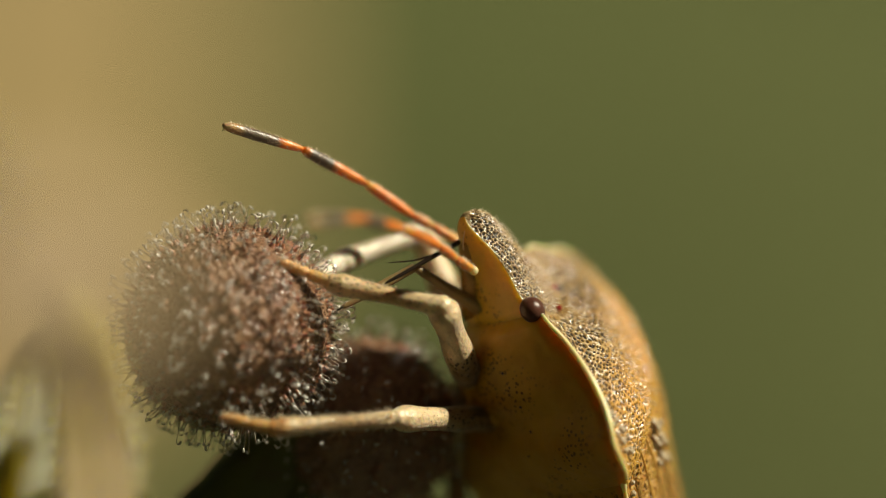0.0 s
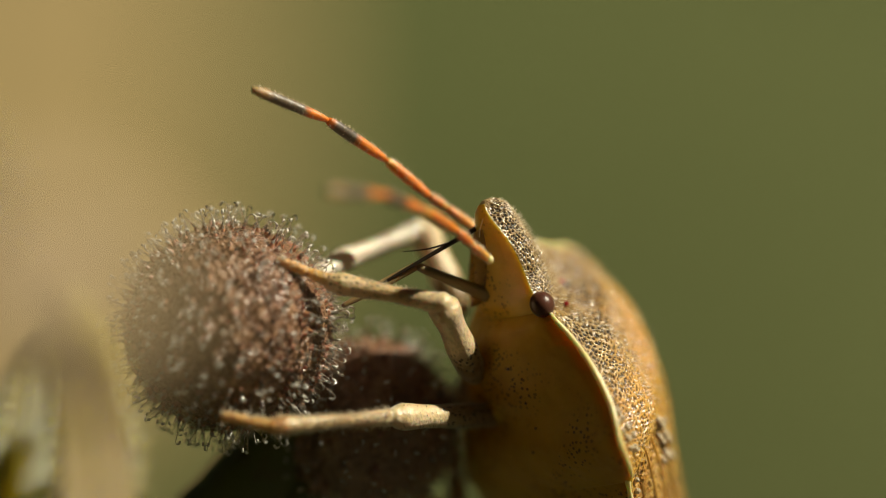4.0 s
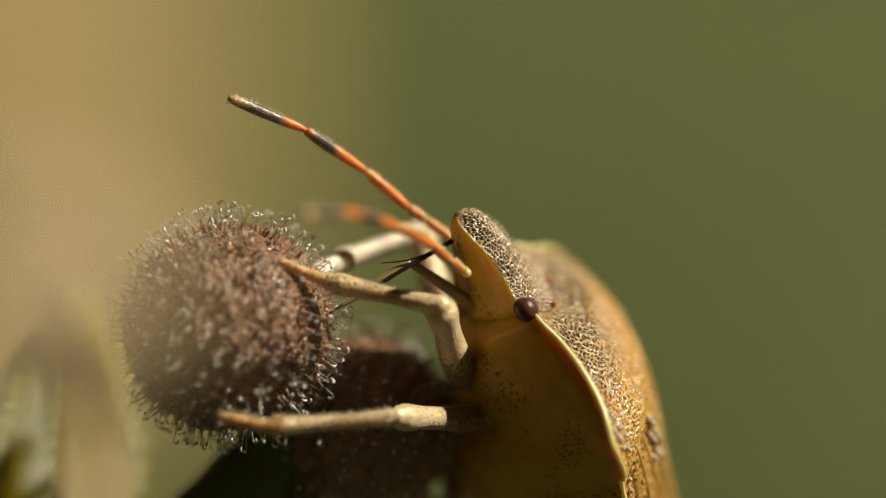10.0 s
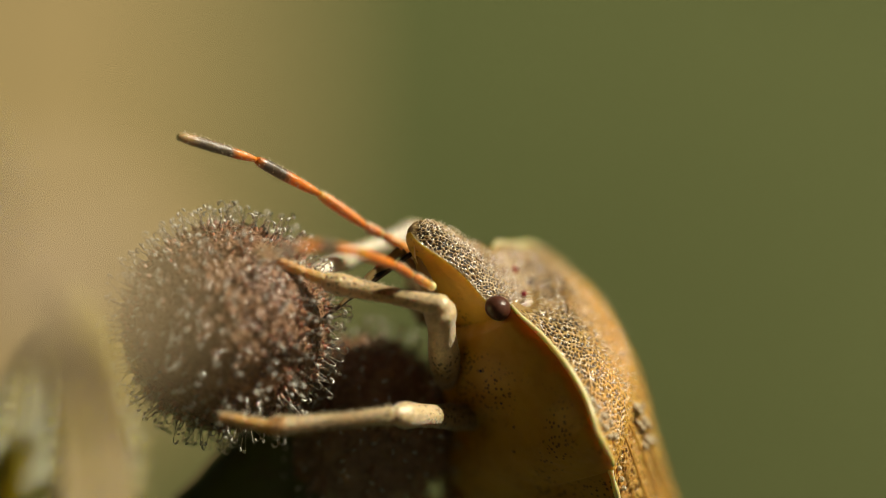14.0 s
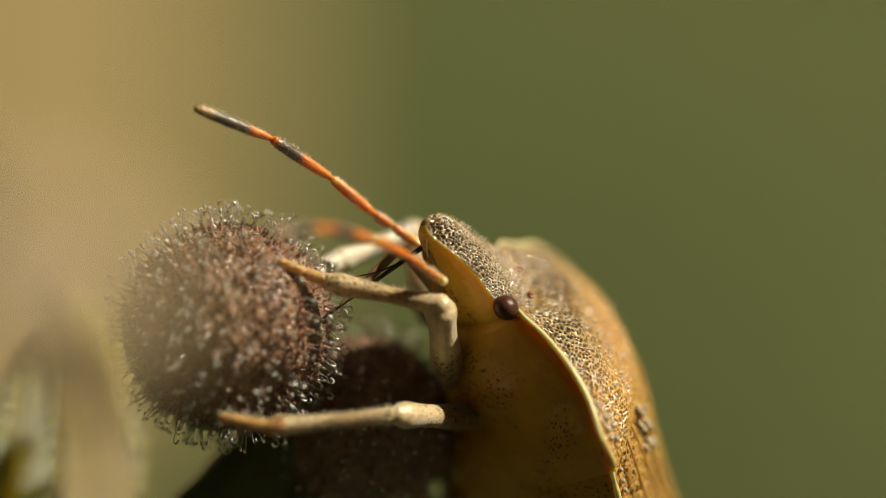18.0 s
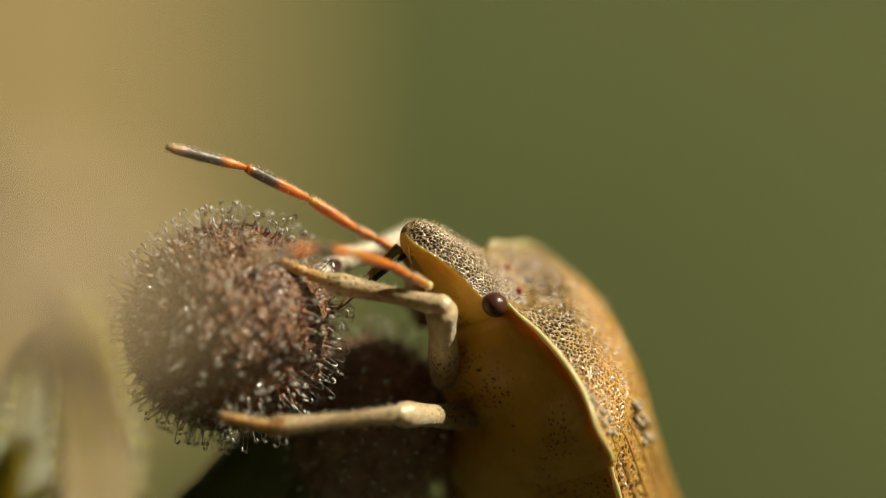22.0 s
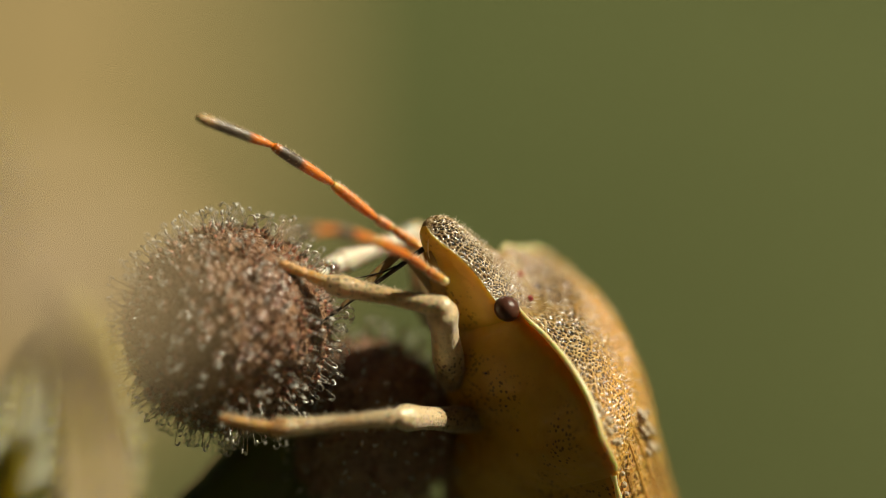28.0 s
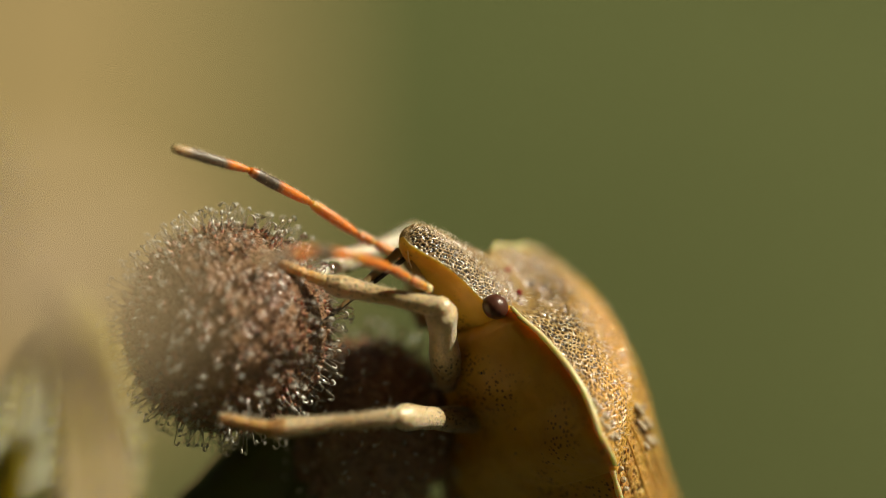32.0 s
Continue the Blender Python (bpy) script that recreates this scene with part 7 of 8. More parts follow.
    walk(tibia_farfore, [
        (0, pose(0.0026772, -0.0021070, -0.0015967, 150.29, 37.05, 49.16)), (0.5, pose(0.0027070, -0.0020818, -0.0016356, 149.14, 36.94, 48.19)),
        (1, pose(0.0026950, -0.0020929, -0.0016226, 150.22, 36.82, 48.95)), (1.5, pose(0.0026675, -0.0021081, -0.0015598, 148.14, 35.56, 47.84)),
        (2, pose(0.0026836, -0.0020959, -0.0015814, 149.39, 36.33, 48.94)), (2.5, pose(0.0027080, -0.0020874, -0.0016701, 152.72, 38.83, 50.48)),
        (3, pose(0.0027618, -0.0020376, -0.0018129, 154.81, 41.24, 51.69)), (3.5, pose(0.0027168, -0.0020840, -0.0017148, 153.63, 39.92, 50.63)),
        (5.5, pose(0.0027077, -0.0020877, -0.0016699, 150.87, 38.61, 49.02)), (6, pose(0.0026841, -0.0021031, -0.0016128, 148.35, 38.05, 47.50)),
        (6.5, pose(0.0026472, -0.0021336, -0.0015732, 148.42, 36.94, 47.02)), (7, pose(0.0025974, -0.0021565, -0.0014795, 145.90, 35.72, 45.91)),
        (7.5, pose(0.0025165, -0.0021940, -0.0013784, 144.45, 33.54, 45.33)), (8, pose(0.0024806, -0.0022140, -0.0013527, 145.21, 34.09, 45.54)),
        (8.5, pose(0.0024843, -0.0022207, -0.0013759, 147.28, 35.61, 46.36)), (9, pose(0.0024614, -0.0022271, -0.0013463, 145.50, 34.85, 45.25)),
        (9.5, pose(0.0024424, -0.0022393, -0.0013392, 145.87, 34.54, 45.22)), (10, pose(0.0025378, -0.0022042, -0.0014552, 148.32, 37.15, 46.44)),
        (10.5, pose(0.0026313, -0.0021540, -0.0015889, 151.01, 39.68, 48.46)), (11, pose(0.0026331, -0.0021498, -0.0015791, 150.46, 38.99, 48.23)),
        (11.5, pose(0.0025941, -0.0021705, -0.0015132, 148.40, 37.74, 47.03)), (12, pose(0.0025307, -0.0022014, -0.0014293, 146.61, 36.19, 45.85)),
        (12.5, pose(0.0024816, -0.0022138, -0.0013542, 146.14, 34.31, 46.22)), (13, pose(0.0024119, -0.0022107, -0.0012310, 144.21, 31.80, 46.89)),
        (13.5, pose(0.0023515, -0.0022355, -0.0011937, 144.20, 30.93, 46.47)), (14, pose(0.0024115, -0.0022098, -0.0012287, 145.14, 31.33, 47.68)),
        (14.5, pose(0.0023938, -0.0022002, -0.0011870, 144.10, 29.74, 48.03)), (16.5, pose(0.0023957, -0.0022094, -0.0012057, 144.85, 31.10, 47.73)),
        (17, pose(0.0024111, -0.0022113, -0.0012309, 145.74, 32.06, 47.96)), (17.5, pose(0.0024578, -0.0021915, -0.0012647, 145.49, 31.80, 48.07)),
        (18, pose(0.0024453, -0.0022037, -0.0012685, 146.39, 32.30, 48.12)), (18.5, pose(0.0025327, -0.0021676, -0.0013513, 146.57, 33.29, 48.45)),
        (19, pose(0.0025008, -0.0021951, -0.0013487, 147.60, 34.33, 48.04)), (19.5, pose(0.0024370, -0.0021931, -0.0012355, 144.58, 31.28, 47.82)),
        (20, pose(0.0024009, -0.0021984, -0.0011934, 143.16, 30.28, 47.24)), (20.5, pose(0.0024374, -0.0021981, -0.0012453, 145.53, 31.41, 48.04)),
        (21, pose(0.0024440, -0.0021968, -0.0012530, 146.27, 31.63, 48.54)), (21.5, pose(0.0024033, -0.0021919, -0.0011854, 143.41, 29.78, 47.87)),
        (22, pose(0.0023638, -0.0022078, -0.0011612, 142.88, 30.02, 47.35)), (22.5, pose(0.0024149, -0.0022022, -0.0012195, 144.76, 31.35, 47.77)),
        (23, pose(0.0023814, -0.0022027, -0.0011750, 143.57, 29.86, 47.72)), (23.5, pose(0.0023928, -0.0021939, -0.0011748, 144.28, 29.80, 48.59)),
        (24, pose(0.0024291, -0.0021919, -0.0012214, 145.72, 31.22, 48.72)), (24.5, pose(0.0024244, -0.0022066, -0.0012416, 146.36, 32.42, 48.28)),
        (25, pose(0.0024007, -0.0021901, -0.0011788, 143.77, 29.86, 48.33)), (25.5, pose(0.0023792, -0.0021958, -0.0011606, 142.85, 29.73, 47.80)),
        (27.5, pose(0.0024786, -0.0021831, -0.0012828, 145.79, 32.21, 48.09)), (28, pose(0.0024735, -0.0021916, -0.0012912, 145.98, 32.96, 48.00)),
        (28.5, pose(0.0024661, -0.0022047, -0.0013053, 145.48, 33.74, 46.75)), (29, pose(0.0025071, -0.0022097, -0.0013969, 148.88, 36.55, 47.55)),
        (29.5, pose(0.0025217, -0.0022059, -0.0014201, 150.04, 37.70, 48.24)), (30, pose(0.0024671, -0.0022136, -0.0013264, 145.22, 34.27, 45.86)),
        (30.5, pose(0.0024422, -0.0022079, -0.0012717, 143.05, 32.69, 45.27)), (31, pose(0.0024132, -0.0022147, -0.0012402, 143.59, 32.90, 46.04)),
        (31.5, pose(0.0023924, -0.0022204, -0.0012209, 144.08, 31.86, 46.32)), (32, pose(0.0023866, -0.0022094, -0.0011933, 142.96, 30.95, 46.59)),
    ])
    walk(tarsus_farfore, [
        (0, pose(0.0037518, -0.0008638, -0.0028370, 165.51, 36.97, 60.72)), (0.5, pose(0.0038040, -0.0008553, -0.0028729, 165.55, 36.62, 60.84)),
        (1, pose(0.0037774, -0.0008501, -0.0028565, 165.44, 36.54, 60.62)), (1.5, pose(0.0037917, -0.0008667, -0.0027572, 164.55, 36.45, 60.10)),
        (2, pose(0.0037730, -0.0008452, -0.0028010, 164.97, 36.75, 60.66)), (2.5, pose(0.0037285, -0.0008502, -0.0029611, 166.18, 37.27, 61.08)),
        (3, pose(0.0037214, -0.0008228, -0.0031701, 168.20, 37.69, 62.67)), (3.5, pose(0.0037184, -0.0008634, -0.0030360, 166.71, 37.47, 61.16)),
        (5.5, pose(0.0037629, -0.0008731, -0.0029545, 166.35, 37.26, 61.17)), (6, pose(0.0037794, -0.0009079, -0.0028818, 165.82, 37.64, 60.98)),
        (6.5, pose(0.0037690, -0.0009298, -0.0028106, 165.02, 37.00, 59.70)), (7, pose(0.0037603, -0.0009559, -0.0026815, 163.92, 37.37, 59.17)),
        (7.5, pose(0.0037229, -0.0009736, -0.0025158, 162.56, 37.04, 57.94)), (8, pose(0.0036748, -0.0009971, -0.0025065, 162.32, 37.42, 57.39)),
        (8.5, pose(0.0036395, -0.0010094, -0.0025746, 162.79, 37.81, 57.37)), (9, pose(0.0036509, -0.0010272, -0.0025227, 162.33, 37.79, 57.03)),
        (9.5, pose(0.0036368, -0.0010355, -0.0025066, 162.31, 37.56, 56.67)), (10, pose(0.0036686, -0.0010152, -0.0026987, 163.92, 37.92, 58.05)),
        (10.5, pose(0.0036822, -0.0009680, -0.0029034, 166.06, 38.42, 60.20)), (11, pose(0.0036990, -0.0009563, -0.0028745, 165.69, 38.11, 60.03)),
        (11.5, pose(0.0037039, -0.0009793, -0.0027733, 165.15, 38.09, 59.65)), (12, pose(0.0036880, -0.0010091, -0.0026450, 163.92, 37.92, 58.46)),
        (12.5, pose(0.0036583, -0.0009859, -0.0025145, 162.34, 37.45, 57.42)), (13, pose(0.0036078, -0.0009335, -0.0023159, 159.44, 37.37, 56.24)),
        (13.5, pose(0.0035678, -0.0009552, -0.0022520, 158.55, 36.96, 54.92)), (14, pose(0.0035957, -0.0009095, -0.0022991, 159.24, 36.98, 56.12)),
        (14.5, pose(0.0035892, -0.0008712, -0.0022083, 157.89, 36.55, 55.66)), (16.5, pose(0.0035815, -0.0009049, -0.0022690, 158.52, 37.03, 55.70)),
        (17, pose(0.0035795, -0.0009155, -0.0023238, 159.46, 37.37, 56.26)), (17.5, pose(0.0036270, -0.0008897, -0.0023496, 159.96, 37.03, 57.01)),
        (18, pose(0.0036071, -0.0009081, -0.0023686, 160.08, 37.07, 56.66)), (18.5, pose(0.0036742, -0.0008796, -0.0024813, 161.95, 37.23, 58.66)),
        (19, pose(0.0036375, -0.0009308, -0.0025099, 161.89, 37.48, 57.72)), (19.5, pose(0.0036186, -0.0008893, -0.0023045, 159.28, 37.08, 56.66)),
        (20, pose(0.0036079, -0.0008930, -0.0022315, 158.13, 36.94, 55.85)), (20.5, pose(0.0036122, -0.0008915, -0.0023181, 159.28, 36.81, 56.33)),
        (21, pose(0.0036045, -0.0008831, -0.0023329, 159.55, 36.85, 56.57)), (21.5, pose(0.0036021, -0.0008667, -0.0022078, 157.81, 36.72, 55.88)),
        (22, pose(0.0035716, -0.0008968, -0.0021913, 157.70, 37.21, 55.54)), (22.5, pose(0.0035965, -0.0009003, -0.0022907, 158.92, 37.16, 56.17)),
        (23, pose(0.0035827, -0.0008818, -0.0022000, 157.67, 36.79, 55.50)), (23.5, pose(0.0035746, -0.0008541, -0.0021980, 157.61, 36.75, 55.77)),
        (24, pose(0.0035907, -0.0008687, -0.0022885, 158.61, 36.92, 56.20)), (24.5, pose(0.0035810, -0.0009093, -0.0023452, 159.46, 37.35, 56.28)),
        (25, pose(0.0035878, -0.0008564, -0.0022038, 157.74, 36.86, 55.97)), (25.5, pose(0.0035801, -0.0008712, -0.0021815, 157.47, 37.09, 55.75)),
        (27.5, pose(0.0036421, -0.0008866, -0.0023801, 159.95, 36.97, 57.01)), (28, pose(0.0036294, -0.0009078, -0.0024112, 160.80, 37.49, 57.51)),
        (28.5, pose(0.0036392, -0.0009578, -0.0024489, 161.11, 37.69, 57.15)), (29, pose(0.0036233, -0.0009892, -0.0026230, 162.90, 38.06, 57.64)),
        (29.5, pose(0.0036065, -0.0009907, -0.0026790, 163.44, 38.50, 58.07)), (30, pose(0.0036521, -0.0009926, -0.0024856, 161.69, 37.76, 57.13)),
        (30.5, pose(0.0036617, -0.0009770, -0.0023838, 160.16, 37.54, 56.46)), (31, pose(0.0036131, -0.0009703, -0.0023583, 159.99, 38.04, 56.50)),
        (31.5, pose(0.0036001, -0.0009558, -0.0023076, 158.91, 37.27, 55.44)), (32, pose(0.0036000, -0.0009267, -0.0022522, 158.36, 37.32, 55.68)),
    ])
    walk(femur_mid, [
        (0, pose(0.0000618, 0.0005986, -0.0020274, 126.12, 21.22, 37.23)), (0.5, pose(0.0000618, 0.0005986, -0.0020274, 126.75, 23.05, 36.00)),
        (1, pose(0.0000618, 0.0005986, -0.0020274, 126.79, 22.25, 36.49)), (1.5, pose(0.0000618, 0.0005986, -0.0020274, 125.20, 20.39, 36.62)),
        (2, pose(0.0000618, 0.0005986, -0.0020274, 125.73, 20.91, 37.26)), (2.5, pose(0.0000618, 0.0005986, -0.0020274, 128.01, 24.20, 36.75)),
        (3, pose(0.0000618, 0.0005986, -0.0020274, 130.57, 29.08, 36.07)), (3.5, pose(0.0000618, 0.0005986, -0.0020274, 128.95, 26.17, 36.00)),
        (5.5, pose(0.0000618, 0.0005986, -0.0020274, 127.55, 24.29, 36.13)), (6, pose(0.0000618, 0.0005986, -0.0020274, 125.85, 22.82, 36.26)),
        (6.5, pose(0.0000618, 0.0005986, -0.0020274, 125.49, 21.57, 35.68)), (7, pose(0.0000618, 0.0005986, -0.0020274, 123.04, 18.97, 36.43)),
        (7.5, pose(0.0000618, 0.0005986, -0.0020274, 120.66, 15.58, 37.13)), (8, pose(0.0000618, 0.0005986, -0.0020274, 120.35, 15.36, 37.29)),
        (8.5, pose(0.0000618, 0.0005986, -0.0020274, 121.40, 16.51, 37.17)), (9, pose(0.0000618, 0.0005986, -0.0020274, 120.40, 15.80, 36.97)),
        (9.5, pose(0.0000618, 0.0005986, -0.0020274, 120.34, 15.27, 36.88)), (10, pose(0.0000618, 0.0005986, -0.0020274, 123.26, 18.96, 36.25)),
        (10.5, pose(0.0000618, 0.0005986, -0.0020274, 125.98, 22.52, 36.55)), (11, pose(0.0000618, 0.0005986, -0.0020274, 125.77, 22.14, 36.46)),
        (11.5, pose(0.0000618, 0.0005986, -0.0020274, 123.98, 19.88, 36.82)), (12, pose(0.0000618, 0.0005986, -0.0020274, 122.07, 17.61, 36.85)),
        (12.5, pose(0.0000618, 0.0005986, -0.0020274, 120.59, 15.37, 37.58)), (13, pose(0.0000618, 0.0005986, -0.0020274, 117.63, 12.69, 39.31)),
        (13.5, pose(0.0000618, 0.0005986, -0.0020274, 117.02, 11.69, 38.98)), (14, pose(0.0000618, 0.0005986, -0.0020274, 117.77, 12.18, 39.65)),
        (14.5, pose(0.0000618, 0.0005986, -0.0020274, 116.67, 11.02, 40.30)), (16.5, pose(0.0000618, 0.0005986, -0.0020274, 117.38, 12.04, 39.78)),
        (17, pose(0.0000618, 0.0005986, -0.0020274, 117.93, 12.58, 39.82)), (17.5, pose(0.0000618, 0.0005986, -0.0020274, 118.51, 12.87, 39.75)),
        (18, pose(0.0000618, 0.0005986, -0.0020274, 118.92, 13.15, 39.44)), (18.5, pose(0.0000618, 0.0005986, -0.0020274, 120.28, 14.55, 39.57)),
        (19, pose(0.0000618, 0.0005986, -0.0020274, 120.81, 15.32, 38.67)), (19.5, pose(0.0000618, 0.0005986, -0.0020274, 117.72, 12.40, 39.93)),
        (20, pose(0.0000618, 0.0005986, -0.0020274, 116.66, 11.67, 39.91)), (20.5, pose(0.0000618, 0.0005986, -0.0020274, 118.35, 12.61, 39.59)),
        (21, pose(0.0000618, 0.0005986, -0.0020274, 118.57, 12.62, 39.86)), (21.5, pose(0.0000618, 0.0005986, -0.0020274, 116.48, 11.21, 40.38)),
        (22, pose(0.0000618, 0.0005986, -0.0020274, 115.69, 10.97, 40.47)), (22.5, pose(0.0000618, 0.0005986, -0.0020274, 117.55, 12.32, 39.87)),
        (23, pose(0.0000618, 0.0005986, -0.0020274, 116.32, 11.09, 40.28)), (23.5, pose(0.0000618, 0.0005986, -0.0020274, 116.38, 10.93, 40.86)),
        (24, pose(0.0000618, 0.0005986, -0.0020274, 117.91, 12.32, 40.23)), (24.5, pose(0.0000618, 0.0005986, -0.0020274, 118.46, 13.07, 39.71)),
        (25, pose(0.0000618, 0.0005986, -0.0020274, 116.32, 11.08, 40.80)), (25.5, pose(0.0000618, 0.0005986, -0.0020274, 115.67, 10.89, 40.80)),
        (27.5, pose(0.0000618, 0.0005986, -0.0020274, 119.23, 13.72, 39.33)), (28, pose(0.0000618, 0.0005986, -0.0020274, 119.10, 13.78, 39.58)),
        (28.5, pose(0.0000618, 0.0005986, -0.0020274, 119.52, 14.74, 38.44)), (29, pose(0.0000618, 0.0005986, -0.0020274, 122.26, 17.50, 37.46)),
        (29.5, pose(0.0000618, 0.0005986, -0.0020274, 122.89, 18.42, 37.64)), (30, pose(0.0000618, 0.0005986, -0.0020274, 119.92, 15.35, 37.65)),
        (30.5, pose(0.0000618, 0.0005986, -0.0020274, 118.48, 14.28, 37.86)), (31, pose(0.0000618, 0.0005986, -0.0020274, 117.67, 13.57, 38.91)),
        (31.5, pose(0.0000618, 0.0005986, -0.0020274, 117.79, 13.00, 38.61)), (32, pose(0.0000618, 0.0005986, -0.0020274, 116.67, 12.11, 39.49)),
    ])
    walk(tibia_mid, [
        (0, pose(0.0021261, 0.0021674, -0.0030339, 122.65, 47.72, 17.40)), (0.5, pose(0.0021324, 0.0021029, -0.0031161, 124.11, 45.32, 19.77)),
        (1, pose(0.0021313, 0.0021294, -0.0030807, 124.01, 45.96, 19.24)), (1.5, pose(0.0021541, 0.0021538, -0.0029965, 122.34, 46.09, 17.37)),
        (2, pose(0.0021296, 0.0021717, -0.0030200, 122.48, 47.00, 17.66)), (2.5, pose(0.0020945, 0.0021164, -0.0031674, 124.58, 47.30, 19.80)),
        (3, pose(0.0020265, 0.0020296, -0.0033793, 127.90, 46.10, 24.26)), (3.5, pose(0.0020812, 0.0020659, -0.0032540, 125.75, 46.74, 21.12)),
        (5.5, pose(0.0021092, 0.0020935, -0.0031714, 124.34, 46.73, 19.67)), (6, pose(0.0021289, 0.0021150, -0.0031060, 121.99, 47.70, 17.11)),
        (6.5, pose(0.0021628, 0.0021070, -0.0030500, 122.21, 46.67, 16.63)), (7, pose(0.0021780, 0.0021605, -0.0029317, 118.97, 48.03, 12.96)),
        (7.5, pose(0.0021978, 0.0022157, -0.0027743, 116.82, 48.41, 9.88)), (8, pose(0.0021956, 0.0022232, -0.0027643, 115.80, 49.42, 8.30)),
        (8.5, pose(0.0021867, 0.0022097, -0.0028176, 116.13, 50.29, 8.32)), (9, pose(0.0021999, 0.0022081, -0.0027847, 115.26, 49.97, 7.38)),
        (9.5, pose(0.0022079, 0.0022089, -0.0027598, 115.56, 49.87, 7.26)), (10, pose(0.0021830, 0.0021540, -0.0029312, 118.17, 49.77, 10.74)),
        (10.5, pose(0.0021259, 0.0021285, -0.0030925, 120.72, 50.34, 14.35)), (11, pose(0.0021336, 0.0021296, -0.0030756, 120.93, 49.61, 14.72)),
        (11.5, pose(0.0021555, 0.0021661, -0.0029733, 118.89, 50.16, 12.22)), (12, pose(0.0021832, 0.0021882, -0.0028690, 117.00, 50.11, 9.67)),
        (12.5, pose(0.0021870, 0.0022342, -0.0027648, 115.89, 49.74, 8.34)), (13, pose(0.0021612, 0.0023175, -0.0026385, 112.59, 49.70, 5.47)),
        (13.5, pose(0.0021791, 0.0023118, -0.0025910, 112.56, 49.18, 4.67)), (14, pose(0.0021551, 0.0023333, -0.0026144, 113.23, 49.44, 6.08)),
        (14.5, pose(0.0021440, 0.0023642, -0.0025588, 112.67, 48.62, 5.94)), (16.5, pose(0.0021522, 0.0023390, -0.0026077, 112.60, 49.34, 5.53)),
        (17, pose(0.0021467, 0.0023370, -0.0026331, 112.69, 50.19, 5.48)), (17.5, pose(0.0021463, 0.0023325, -0.0026470, 113.96, 49.48, 7.29)),
        (18, pose(0.0021535, 0.0023191, -0.0026601, 114.22, 49.68, 7.14)), (18.5, pose(0.0021370, 0.0023136, -0.0027259, 115.65, 49.93, 9.41)),
        (19, pose(0.0021561, 0.0022748, -0.0027621, 115.70, 50.18, 8.68)), (19.5, pose(0.0021447, 0.0023423, -0.0026245, 113.04, 49.40, 6.43)),
        (20, pose(0.0021511, 0.0023461, -0.0025900, 112.15, 48.82, 5.52)), (20.5, pose(0.0021535, 0.0023282, -0.0026346, 113.97, 49.02, 7.15)),
        (21, pose(0.0021453, 0.0023380, -0.0026350, 114.11, 49.37, 7.27)), (21.5, pose(0.0021400, 0.0023661, -0.0025682, 112.23, 48.65, 5.80)),
        (22, pose(0.0021391, 0.0023707, -0.0025567, 110.78, 49.48, 3.90)), (22.5, pose(0.0021473, 0.0023404, -0.0026208, 112.63, 49.53, 5.78)),
        (23, pose(0.0021441, 0.0023631, -0.0025623, 111.95, 48.84, 5.18)), (23.5, pose(0.0021271, 0.0023853, -0.0025545, 111.95, 49.05, 5.43)),
        (24, pose(0.0021363, 0.0023535, -0.0026209, 113.14, 49.29, 6.55)), (24.5, pose(0.0021458, 0.0023297, -0.0026564, 113.12, 50.09, 6.02)),
        (25, pose(0.0021278, 0.0023822, -0.0025620, 111.80, 49.06, 5.42)), (25.5, pose(0.0021291, 0.0023834, -0.0025528, 110.87, 49.26, 4.38)),
        (27.5, pose(0.0021516, 0.0023112, -0.0026872, 114.64, 49.01, 8.22)), (28, pose(0.0021437, 0.0023197, -0.0026898, 113.89, 50.26, 7.16)),
        (28.5, pose(0.0021685, 0.0022708, -0.0027351, 114.14, 50.06, 7.04)), (29, pose(0.0021674, 0.0022118, -0.0028638, 116.43, 50.75, 8.90)),
        (29.5, pose(0.0021512, 0.0022103, -0.0029061, 116.35, 51.65, 8.87)), (30, pose(0.0021854, 0.0022369, -0.0027634, 114.66, 49.92, 7.26)),
        (30.5, pose(0.0021897, 0.0022529, -0.0027134, 113.45, 49.03, 6.45)), (31, pose(0.0021655, 0.0022967, -0.0026802, 111.69, 50.46, 4.47)),
        (31.5, pose(0.0021795, 0.0022896, -0.0026532, 112.79, 49.14, 5.40)), (32, pose(0.0021603, 0.0023281, -0.0026109, 111.63, 49.28, 4.66)),
    ])
